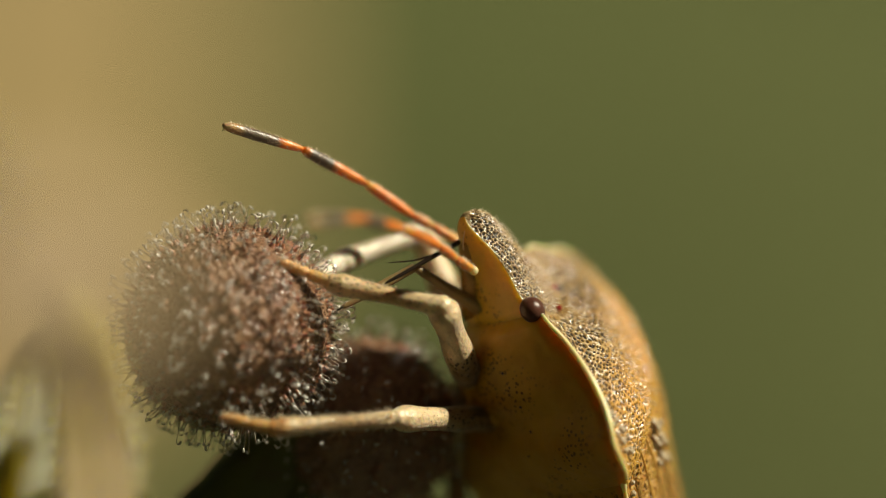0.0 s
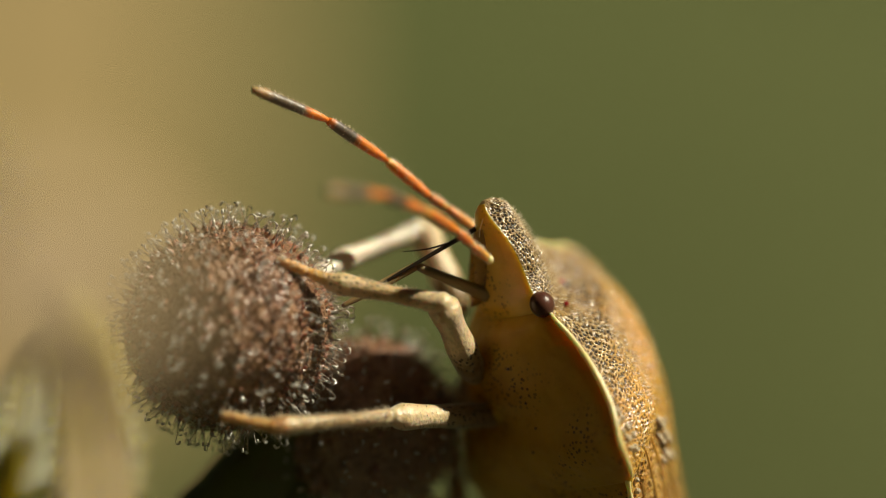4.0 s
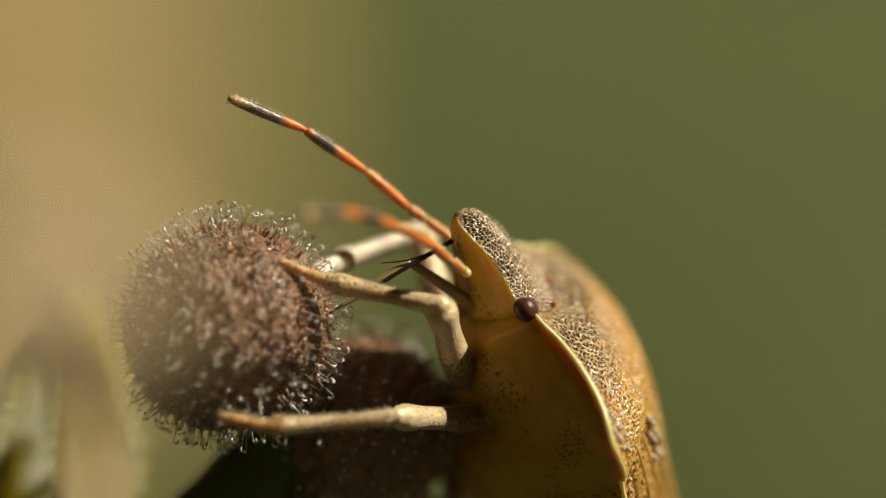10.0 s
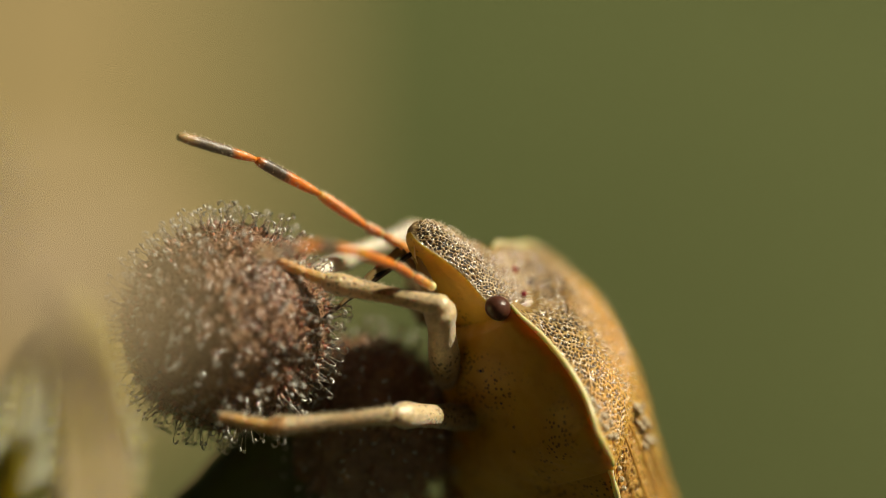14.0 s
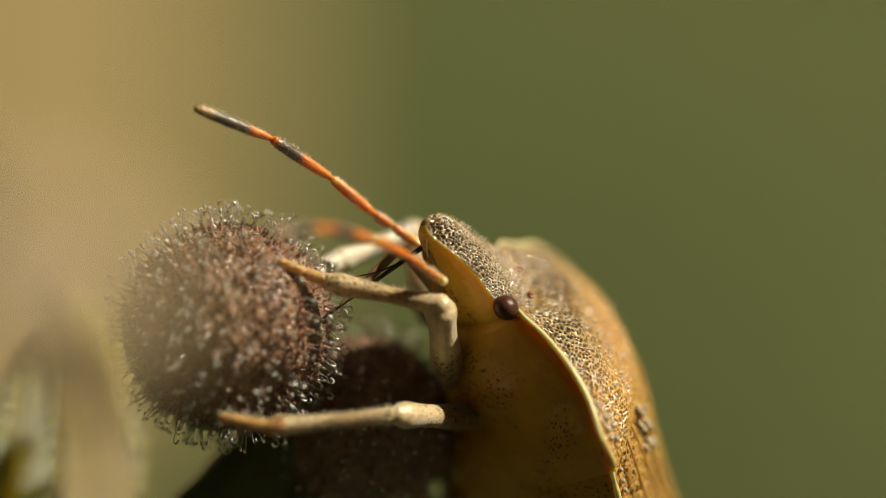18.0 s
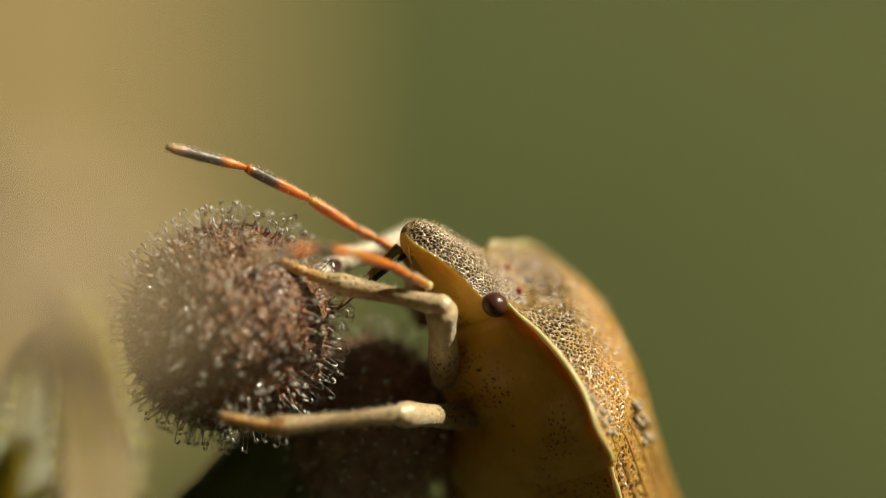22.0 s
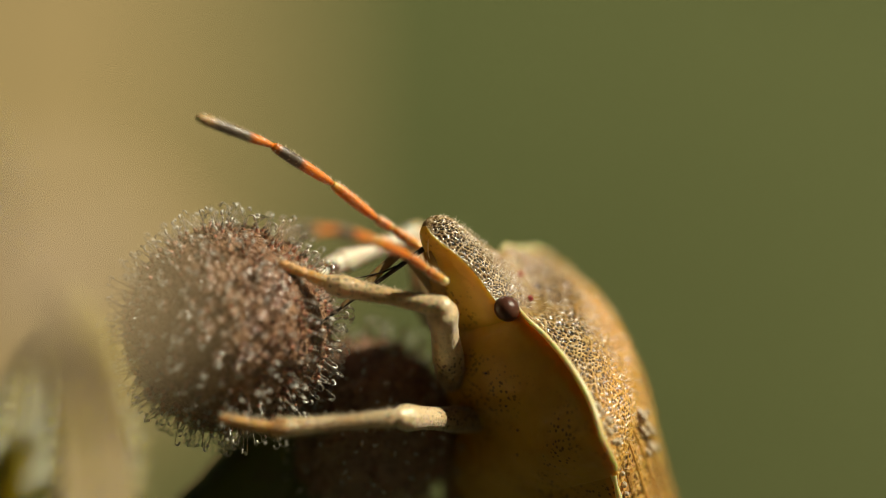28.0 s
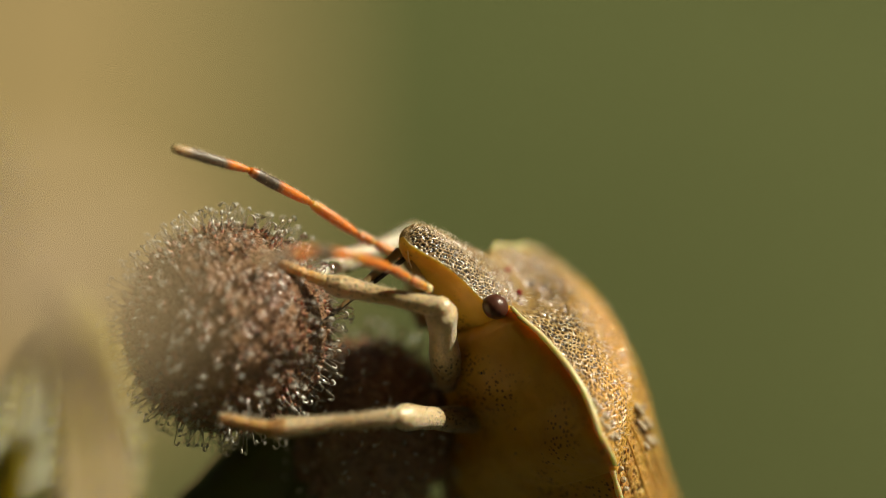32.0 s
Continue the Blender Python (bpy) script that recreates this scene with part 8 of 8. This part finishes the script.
    walk(tarsus_mid, [
        (0, pose(0.0035852, 0.0026248, -0.0047156, 96.62, 44.29, -16.11)), (0.5, pose(0.0036364, 0.0026435, -0.0047323, 97.10, 44.24, -15.68)),
        (1, pose(0.0036232, 0.0026501, -0.0047145, 97.18, 44.14, -15.78)), (1.5, pose(0.0036587, 0.0026243, -0.0046338, 97.06, 43.42, -15.85)),
        (2, pose(0.0036066, 0.0026419, -0.0046824, 96.77, 43.82, -15.74)), (2.5, pose(0.0035448, 0.0026385, -0.0048378, 96.38, 44.88, -16.32)),
        (3, pose(0.0034635, 0.0026771, -0.0050170, 96.26, 46.53, -16.04)), (3.5, pose(0.0035341, 0.0026271, -0.0049094, 96.23, 45.33, -16.67)),
        (5.5, pose(0.0035763, 0.0026180, -0.0048263, 96.43, 45.00, -16.30)), (6, pose(0.0035907, 0.0025650, -0.0047872, 95.77, 44.68, -16.63)),
        (6.5, pose(0.0036574, 0.0025533, -0.0047033, 96.45, 43.92, -16.95)), (7, pose(0.0036592, 0.0025013, -0.0046217, 95.67, 43.15, -17.35)),
        (7.5, pose(0.0036842, 0.0024747, -0.0044742, 95.76, 42.02, -17.71)), (8, pose(0.0036586, 0.0024366, -0.0044907, 95.19, 41.93, -18.48)),
        (8.5, pose(0.0036237, 0.0024199, -0.0045661, 94.80, 42.38, -19.05)), (9, pose(0.0036497, 0.0023959, -0.0045251, 94.71, 42.02, -19.17)),
        (9.5, pose(0.0036611, 0.0023941, -0.0044976, 95.02, 41.95, -19.32)), (10, pose(0.0036253, 0.0024277, -0.0046664, 94.95, 43.28, -18.97)),
        (10.5, pose(0.0035311, 0.0024880, -0.0048424, 94.76, 45.02, -18.27)), (11, pose(0.0035581, 0.0025039, -0.0048069, 95.10, 44.68, -17.97)),
        (11.5, pose(0.0035785, 0.0024742, -0.0047187, 95.00, 44.26, -18.09)), (12, pose(0.0036202, 0.0024332, -0.0046130, 94.94, 43.28, -18.56)),
        (12.5, pose(0.0036403, 0.0024473, -0.0044994, 95.17, 41.95, -18.48)), (13, pose(0.0036246, 0.0024576, -0.0043720, 94.49, 39.70, -18.35)),
        (13.5, pose(0.0036600, 0.0024329, -0.0043110, 94.75, 38.91, -18.97)), (14, pose(0.0036248, 0.0024899, -0.0043411, 94.92, 39.45, -18.07)),
        (14.5, pose(0.0036385, 0.0025196, -0.0042643, 95.06, 38.29, -17.64)), (16.5, pose(0.0036264, 0.0024818, -0.0043319, 94.66, 38.91, -18.23)),
        (17, pose(0.0035951, 0.0024759, -0.0043792, 94.50, 39.72, -18.33)), (17.5, pose(0.0036111, 0.0025198, -0.0043749, 95.07, 40.01, -17.52)),
        (18, pose(0.0036129, 0.0025020, -0.0043930, 95.04, 40.12, -17.96)), (18.5, pose(0.0035804, 0.0025529, -0.0044653, 95.34, 41.60, -16.89)),
        (19, pose(0.0035948, 0.0024945, -0.0045080, 95.01, 41.61, -18.02)), (19.5, pose(0.0036145, 0.0025080, -0.0043503, 94.81, 39.51, -17.63)),
        (20, pose(0.0036408, 0.0024900, -0.0043006, 94.65, 38.58, -17.84)), (20.5, pose(0.0036326, 0.0025138, -0.0043504, 95.15, 39.43, -17.74)),
        (21, pose(0.0036134, 0.0025254, -0.0043601, 95.17, 39.65, -17.65)), (21.5, pose(0.0036339, 0.0025178, -0.0042745, 94.83, 38.27, -17.51)),
        (22, pose(0.0036123, 0.0024711, -0.0042847, 94.20, 38.32, -18.17)), (22.5, pose(0.0036150, 0.0024889, -0.0043500, 94.61, 39.24, -18.02)),
        (23, pose(0.0036339, 0.0024982, -0.0042736, 94.70, 38.19, -17.89)), (23.5, pose(0.0036101, 0.0025264, -0.0042712, 94.73, 38.13, -17.56)),
        (24, pose(0.0036090, 0.0025227, -0.0043439, 94.82, 38.95, -17.68)), (24.5, pose(0.0035962, 0.0024827, -0.0043998, 94.52, 39.71, -18.30)),
        (25, pose(0.0036105, 0.0025230, -0.0042789, 94.64, 38.25, -17.49)), (25.5, pose(0.0036083, 0.0024968, -0.0042749, 94.29, 38.11, -17.77)),
        (27.5, pose(0.0036271, 0.0025244, -0.0044029, 95.13, 39.99, -17.47)), (28, pose(0.0035854, 0.0025007, -0.0044377, 94.71, 40.77, -17.76)),
        (28.5, pose(0.0036168, 0.0024496, -0.0044777, 94.53, 41.06, -18.43)), (29, pose(0.0035880, 0.0024344, -0.0046240, 94.50, 42.53, -19.05)),
        (29.5, pose(0.0035448, 0.0024276, -0.0046886, 94.04, 43.04, -19.27)), (30, pose(0.0036370, 0.0024218, -0.0045026, 94.60, 41.53, -18.76)),
        (30.5, pose(0.0036706, 0.0024202, -0.0044296, 94.47, 40.30, -18.57)), (31, pose(0.0036080, 0.0024094, -0.0044331, 93.79, 40.29, -18.87)),
        (31.5, pose(0.0036598, 0.0024296, -0.0043723, 94.47, 39.27, -18.84)), (32, pose(0.0036381, 0.0024486, -0.0043336, 94.25, 38.86, -18.41)),
    ])
    walk(femur_farmid, [
        (0, pose(0.0003349, -0.0010615, -0.0020573, -73.69, 56.29, -175.81)), (0.5, pose(0.0003349, -0.0010615, -0.0020573, -73.49, 57.68, -175.76)),
        (1, pose(0.0003349, -0.0010615, -0.0020573, -75.25, 57.14, -177.66)), (1.5, pose(0.0003349, -0.0010615, -0.0020573, -71.95, 57.59, -174.06)),
        (2, pose(0.0003349, -0.0010615, -0.0020573, -72.99, 57.02, -174.89)), (2.5, pose(0.0003349, -0.0010615, -0.0020573, -77.78, 55.75, 179.44)),
        (3, pose(0.0003349, -0.0010615, -0.0020573, -81.34, 54.92, 175.56)), (3.5, pose(0.0003349, -0.0010615, -0.0020573, -79.52, 55.35, 177.14)),
        (5.5, pose(0.0003349, -0.0010615, -0.0020573, -74.75, 56.42, -177.31)), (6, pose(0.0003349, -0.0010615, -0.0020573, -69.42, 56.49, -171.46)),
        (6.5, pose(0.0003349, -0.0010615, -0.0020573, -71.47, 56.80, -174.25)), (7, pose(0.0003349, -0.0010615, -0.0020573, -66.76, 56.29, -168.97)),
        (7.5, pose(0.0003349, -0.0010615, -0.0020573, -66.34, 55.68, -168.49)), (8, pose(0.0003349, -0.0010615, -0.0020573, -67.37, 54.65, -169.86)),
        (8.5, pose(0.0003349, -0.0010615, -0.0020573, -69.53, 53.88, -172.52)), (9, pose(0.0003349, -0.0010615, -0.0020573, -67.49, 54.05, -170.35)),
        (9.5, pose(0.0003349, -0.0010615, -0.0020573, -68.74, 53.88, -171.88)), (10, pose(0.0003349, -0.0010615, -0.0020573, -70.12, 54.39, -173.43)),
        (10.5, pose(0.0003349, -0.0010615, -0.0020573, -71.93, 54.17, -174.85)), (11, pose(0.0003349, -0.0010615, -0.0020573, -71.89, 54.74, -174.75)),
        (11.5, pose(0.0003349, -0.0010615, -0.0020573, -68.66, 54.53, -171.07)), (12, pose(0.0003349, -0.0010615, -0.0020573, -67.30, 54.31, -169.82)),
        (12.5, pose(0.0003349, -0.0010615, -0.0020573, -68.66, 54.40, -171.19)), (13, pose(0.0003349, -0.0010615, -0.0020573, -68.20, 54.33, -170.16)),
        (13.5, pose(0.0003349, -0.0010615, -0.0020573, -70.44, 54.15, -173.19)), (14, pose(0.0003349, -0.0010615, -0.0020573, -70.32, 54.47, -172.37)),
        (14.5, pose(0.0003349, -0.0010615, -0.0020573, -70.53, 55.16, -172.31)), (16.5, pose(0.0003349, -0.0010615, -0.0020573, -70.40, 54.53, -172.54)),
        (17, pose(0.0003349, -0.0010615, -0.0020573, -70.33, 53.86, -172.37)), (17.5, pose(0.0003349, -0.0010615, -0.0020573, -69.66, 54.83, -171.29)),
        (18, pose(0.0003349, -0.0010615, -0.0020573, -71.06, 54.45, -173.17)), (18.5, pose(0.0003349, -0.0010615, -0.0020573, -68.88, 54.94, -170.05)),
        (19, pose(0.0003349, -0.0010615, -0.0020573, -70.55, 54.32, -172.75)), (19.5, pose(0.0003349, -0.0010615, -0.0020573, -68.85, 54.84, -170.40)),
        (20, pose(0.0003349, -0.0010615, -0.0020573, -68.18, 55.14, -169.87)), (20.5, pose(0.0003349, -0.0010615, -0.0020573, -70.81, 55.05, -172.82)),
        (21, pose(0.0003349, -0.0010615, -0.0020573, -71.53, 54.75, -173.47)), (21.5, pose(0.0003349, -0.0010615, -0.0020573, -69.05, 55.33, -170.56)),
        (22, pose(0.0003349, -0.0010615, -0.0020573, -68.20, 54.26, -169.79)), (22.5, pose(0.0003349, -0.0010615, -0.0020573, -69.51, 54.55, -171.36)),
        (23, pose(0.0003349, -0.0010615, -0.0020573, -69.61, 54.94, -171.40)), (23.5, pose(0.0003349, -0.0010615, -0.0020573, -70.49, 54.88, -172.03)),
        (24, pose(0.0003349, -0.0010615, -0.0020573, -71.20, 54.88, -173.06)), (24.5, pose(0.0003349, -0.0010615, -0.0020573, -71.03, 54.06, -173.23)),
        (25, pose(0.0003349, -0.0010615, -0.0020573, -69.36, 54.98, -170.73)), (25.5, pose(0.0003349, -0.0010615, -0.0020573, -68.15, 54.66, -169.48)),
        (27.5, pose(0.0003349, -0.0010615, -0.0020573, -69.96, 55.40, -171.80)), (28, pose(0.0003349, -0.0010615, -0.0020573, -68.90, 54.29, -170.49)),
        (28.5, pose(0.0003349, -0.0010615, -0.0020573, -67.91, 54.32, -170.06)), (29, pose(0.0003349, -0.0010615, -0.0020573, -71.12, 53.66, -174.21)),
        (29.5, pose(0.0003349, -0.0010615, -0.0020573, -71.56, 53.04, -174.67)), (30, pose(0.0003349, -0.0010615, -0.0020573, -67.23, 54.31, -169.69)),
        (30.5, pose(0.0003349, -0.0010615, -0.0020573, -65.42, 55.04, -167.66)), (31, pose(0.0003349, -0.0010615, -0.0020573, -65.90, 53.69, -167.83)),
        (31.5, pose(0.0003349, -0.0010615, -0.0020573, -68.81, 54.64, -171.42)), (32, pose(0.0003349, -0.0010615, -0.0020573, -67.39, 54.60, -169.31)),
    ])
    walk(tibia_farmid, [
        (0, pose(-0.0004796, -0.0011211, -0.0032813, -111.59, 20.10, 123.18)), (0.5, pose(-0.0004497, -0.0011197, -0.0033007, -112.96, 20.94, 122.37)),
        (1, pose(-0.0004628, -0.0010942, -0.0032933, -112.74, 20.98, 122.75)), (1.5, pose(-0.0004495, -0.0011431, -0.0032996, -112.38, 19.47, 121.83)),
        (2, pose(-0.0004629, -0.0011329, -0.0032917, -112.07, 20.00, 122.78)), (2.5, pose(-0.0004933, -0.0010534, -0.0032735, -111.99, 22.96, 124.79)),
        (3, pose(-0.0005082, -0.0009961, -0.0032615, -112.10, 25.58, 126.74)), (3.5, pose(-0.0005006, -0.0010198, -0.0032678, -112.01, 24.39, 125.50)),
        (5.5, pose(-0.0004780, -0.0010997, -0.0032832, -112.08, 21.93, 123.72)), (6, pose(-0.0004683, -0.0011821, -0.0032843, -111.14, 20.19, 122.95)),
        (6.5, pose(-0.0004667, -0.0011423, -0.0032886, -111.67, 20.07, 122.13)), (7, pose(-0.0004665, -0.0012178, -0.0032814, -110.19, 18.02, 121.72)),
        (7.5, pose(-0.0004780, -0.0012270, -0.0032726, -109.17, 16.05, 121.16)), (8, pose(-0.0005032, -0.0012113, -0.0032574, -108.40, 16.43, 121.90)),
        (8.5, pose(-0.0005250, -0.0011745, -0.0032460, -108.21, 17.74, 122.92)), (9, pose(-0.0005167, -0.0012062, -0.0032485, -107.94, 16.92, 122.29)),
        (9.5, pose(-0.0005238, -0.0011840, -0.0032459, -107.98, 16.72, 122.12)), (10, pose(-0.0005162, -0.0011596, -0.0032536, -108.99, 19.06, 123.03)),
        (10.5, pose(-0.0005230, -0.0011388, -0.0032503, -109.32, 20.84, 124.62)), (11, pose(-0.0005110, -0.0011392, -0.0032588, -109.82, 20.70, 124.12)),
        (11.5, pose(-0.0005086, -0.0011940, -0.0032557, -108.97, 18.49, 123.16)), (12, pose(-0.0005100, -0.0012132, -0.0032525, -108.35, 17.17, 122.42)),
        (12.5, pose(-0.0005116, -0.0011927, -0.0032537, -108.40, 16.79, 122.34)), (13, pose(-0.0005106, -0.0012081, -0.0032526, -107.87, 16.70, 123.06)),
        (13.5, pose(-0.0005208, -0.0011636, -0.0032500, -108.08, 17.08, 122.88)), (14, pose(-0.0005126, -0.0011750, -0.0032548, -108.35, 16.94, 123.17)),
        (14.5, pose(-0.0004982, -0.0011740, -0.0032650, -108.83, 17.03, 123.09)), (16.5, pose(-0.0005117, -0.0011723, -0.0032557, -108.38, 17.48, 123.44)),
        (17, pose(-0.0005253, -0.0011767, -0.0032456, -107.84, 17.19, 123.76)), (17.5, pose(-0.0005028, -0.0011898, -0.0032602, -108.59, 16.80, 123.12)),
        (18, pose(-0.0005145, -0.0011632, -0.0032545, -108.59, 17.35, 123.35)), (18.5, pose(-0.0004975, -0.0012075, -0.0032618, -108.74, 16.46, 123.05)),
        (19, pose(-0.0005165, -0.0011698, -0.0032526, -108.61, 17.71, 123.42)), (19.5, pose(-0.0005006, -0.0012028, -0.0032603, -108.38, 16.73, 123.15)),
        (20, pose(-0.0004930, -0.0012094, -0.0032647, -108.43, 16.85, 122.94)), (20.5, pose(-0.0005015, -0.0011668, -0.0032633, -108.98, 17.43, 123.11)),
        (21, pose(-0.0005088, -0.0011581, -0.0032589, -108.86, 17.42, 123.40)), (21.5, pose(-0.0004908, -0.0011987, -0.0032675, -108.69, 16.91, 123.08)),
        (22, pose(-0.0005109, -0.0012138, -0.0032517, -107.58, 16.55, 123.48)), (22.5, pose(-0.0005088, -0.0011897, -0.0032560, -108.25, 17.17, 123.41)),
        (23, pose(-0.0005007, -0.0011879, -0.0032618, -108.46, 17.07, 123.23)), (23.5, pose(-0.0005035, -0.0011788, -0.0032608, -108.54, 17.23, 123.65)),
        (24, pose(-0.0005055, -0.0011638, -0.0032608, -108.84, 17.91, 123.75)), (24.5, pose(-0.0005227, -0.0011634, -0.0032486, -108.19, 17.87, 123.96)),
        (25, pose(-0.0004984, -0.0011975, -0.0032624, -108.42, 16.96, 123.51)), (25.5, pose(-0.0005018, -0.0012168, -0.0032577, -107.89, 16.68, 123.53)),
        (27.5, pose(-0.0004920, -0.0011807, -0.0032686, -109.24, 17.68, 123.08)), (28, pose(-0.0005121, -0.0012034, -0.0032522, -108.08, 16.78, 123.43)),
        (28.5, pose(-0.0005104, -0.0012096, -0.0032526, -108.06, 17.15, 123.03)), (29, pose(-0.0005325, -0.0011495, -0.0032426, -108.33, 19.05, 123.95)),
        (29.5, pose(-0.0005461, -0.0011437, -0.0032330, -107.87, 19.64, 124.83)), (30, pose(-0.0005097, -0.0012151, -0.0032524, -108.03, 17.00, 122.57)),
        (30.5, pose(-0.0004887, -0.0012417, -0.0032633, -108.25, 16.85, 122.15)), (31, pose(-0.0005169, -0.0012452, -0.0032430, -107.01, 16.50, 123.22)),
        (31.5, pose(-0.0005070, -0.0011886, -0.0032574, -108.30, 17.61, 122.90)), (32, pose(-0.0005027, -0.0012196, -0.0032567, -107.88, 16.86, 123.04)),
    ])
    walk(tarsus_farmid, [
        (0, pose(-0.0013408, 0.0001962, -0.0038572, 111.37, 20.72, 17.48)), (0.5, pose(-0.0012878, 0.0002023, -0.0038997, 111.65, 20.49, 17.68)),
        (1, pose(-0.0013093, 0.0002220, -0.0038932, 111.65, 20.37, 17.52)), (1.5, pose(-0.0012827, 0.0001994, -0.0038581, 111.15, 19.82, 17.35)),
        (2, pose(-0.0013154, 0.0001912, -0.0038649, 111.19, 20.27, 17.68)), (2.5, pose(-0.0013737, 0.0002140, -0.0039272, 111.57, 21.30, 17.51)),
        (3, pose(-0.0014124, 0.0002153, -0.0039851, 112.50, 22.72, 18.22)), (3.5, pose(-0.0013870, 0.0002228, -0.0039599, 111.75, 21.74, 17.33)),
        (5.5, pose(-0.0013410, 0.0001933, -0.0039092, 111.68, 21.39, 17.54)), (6, pose(-0.0013239, 0.0001378, -0.0038626, 111.07, 21.38, 17.44)),
        (6.5, pose(-0.0013038, 0.0001908, -0.0038638, 111.05, 20.48, 16.64)), (7, pose(-0.0013045, 0.0001379, -0.0037997, 110.09, 20.15, 16.45)),
        (7.5, pose(-0.0013114, 0.0001512, -0.0037360, 109.48, 19.18, 15.83)), (8, pose(-0.0013525, 0.0001534, -0.0037315, 109.06, 19.33, 15.29)),
        (8.5, pose(-0.0013925, 0.0001655, -0.0037565, 109.07, 19.87, 14.99)), (9, pose(-0.0013732, 0.0001492, -0.0037362, 108.80, 19.61, 14.83)),
        (9.5, pose(-0.0013772, 0.0001753, -0.0037281, 108.96, 19.43, 14.54)), (10, pose(-0.0013794, 0.0001685, -0.0038010, 109.70, 20.55, 15.19)),
        (10.5, pose(-0.0014128, 0.0001501, -0.0038466, 110.64, 22.07, 16.36)), (11, pose(-0.0013903, 0.0001586, -0.0038513, 110.65, 21.65, 16.42)),
        (11.5, pose(-0.0013780, 0.0001365, -0.0037873, 110.32, 21.34, 16.26)), (12, pose(-0.0013683, 0.0001385, -0.0037472, 109.69, 20.56, 15.60)),
        (12.5, pose(-0.0013698, 0.0001629, -0.0037378, 109.05, 19.36, 15.30)), (13, pose(-0.0013863, 0.0001372, -0.0037342, 107.29, 17.78, 15.32)),
        (13.5, pose(-0.0013906, 0.0001817, -0.0037421, 107.00, 17.01, 14.46)), (14, pose(-0.0013897, 0.0001669, -0.0037432, 107.43, 17.38, 15.36)),
        (14.5, pose(-0.0013729, 0.0001686, -0.0037559, 106.86, 16.35, 15.55)), (16.5, pose(-0.0013925, 0.0001617, -0.0037591, 106.94, 17.04, 15.23)),
        (17, pose(-0.0014151, 0.0001543, -0.0037407, 107.30, 17.79, 15.34)), (17.5, pose(-0.0013794, 0.0001539, -0.0037446, 107.86, 17.79, 15.95)),
        (18, pose(-0.0013939, 0.0001730, -0.0037542, 107.90, 17.89, 15.54)), (18.5, pose(-0.0013739, 0.0001397, -0.0037367, 108.96, 19.00, 16.75)),
        (19, pose(-0.0013958, 0.0001627, -0.0037622, 108.75, 19.14, 15.78)), (19.5, pose(-0.0013783, 0.0001409, -0.0037427, 107.39, 17.48, 15.86)),
        (20, pose(-0.0013651, 0.0001367, -0.0037504, 106.75, 16.77, 15.56)), (20.5, pose(-0.0013749, 0.0001724, -0.0037654, 107.57, 17.27, 15.60)),
        (21, pose(-0.0013891, 0.0001768, -0.0037608, 107.72, 17.44, 15.71)), (21.5, pose(-0.0013660, 0.0001448, -0.0037550, 106.69, 16.44, 15.77)),
        (22, pose(-0.0013970, 0.0001262, -0.0037291, 106.29, 16.75, 15.38)), (22.5, pose(-0.0013906, 0.0001469, -0.0037506, 107.10, 17.34, 15.52)),
        (23, pose(-0.0013787, 0.0001522, -0.0037536, 106.56, 16.42, 15.44)), (23.5, pose(-0.0013905, 0.0001537, -0.0037571, 106.54, 16.36, 15.74)),
        (24, pose(-0.0013915, 0.0001621, -0.0037761, 107.07, 17.01, 15.72)), (24.5, pose(-0.0014136, 0.0001597, -0.0037628, 107.31, 17.77, 15.35)),
        (25, pose(-0.0013834, 0.0001392, -0.0037512, 106.55, 16.50, 15.87)), (25.5, pose(-0.0013887, 0.0001214, -0.0037387, 106.23, 16.54, 15.71)),
        (27.5, pose(-0.0013635, 0.0001572, -0.0037776, 107.89, 17.74, 15.97)), (28, pose(-0.0013960, 0.0001357, -0.0037361, 108.06, 18.57, 16.01)),
        (28.5, pose(-0.0013832, 0.0001331, -0.0037468, 108.11, 18.89, 15.47)), (29, pose(-0.0014172, 0.0001646, -0.0037896, 108.96, 20.11, 15.15)),
        (29.5, pose(-0.0014477, 0.0001519, -0.0037962, 108.98, 20.73, 15.25)), (30, pose(-0.0013724, 0.0001355, -0.0037425, 108.43, 19.25, 15.20)),
        (30.5, pose(-0.0013423, 0.0001164, -0.0037489, 107.62, 18.28, 15.21)), (31, pose(-0.0013972, 0.0000990, -0.0037189, 107.17, 18.56, 15.21)),
        (31.5, pose(-0.0013747, 0.0001526, -0.0037644, 107.02, 17.42, 14.76)), (32, pose(-0.0013770, 0.0001250, -0.0037429, 106.64, 17.18, 15.22)),
    ])


motions()
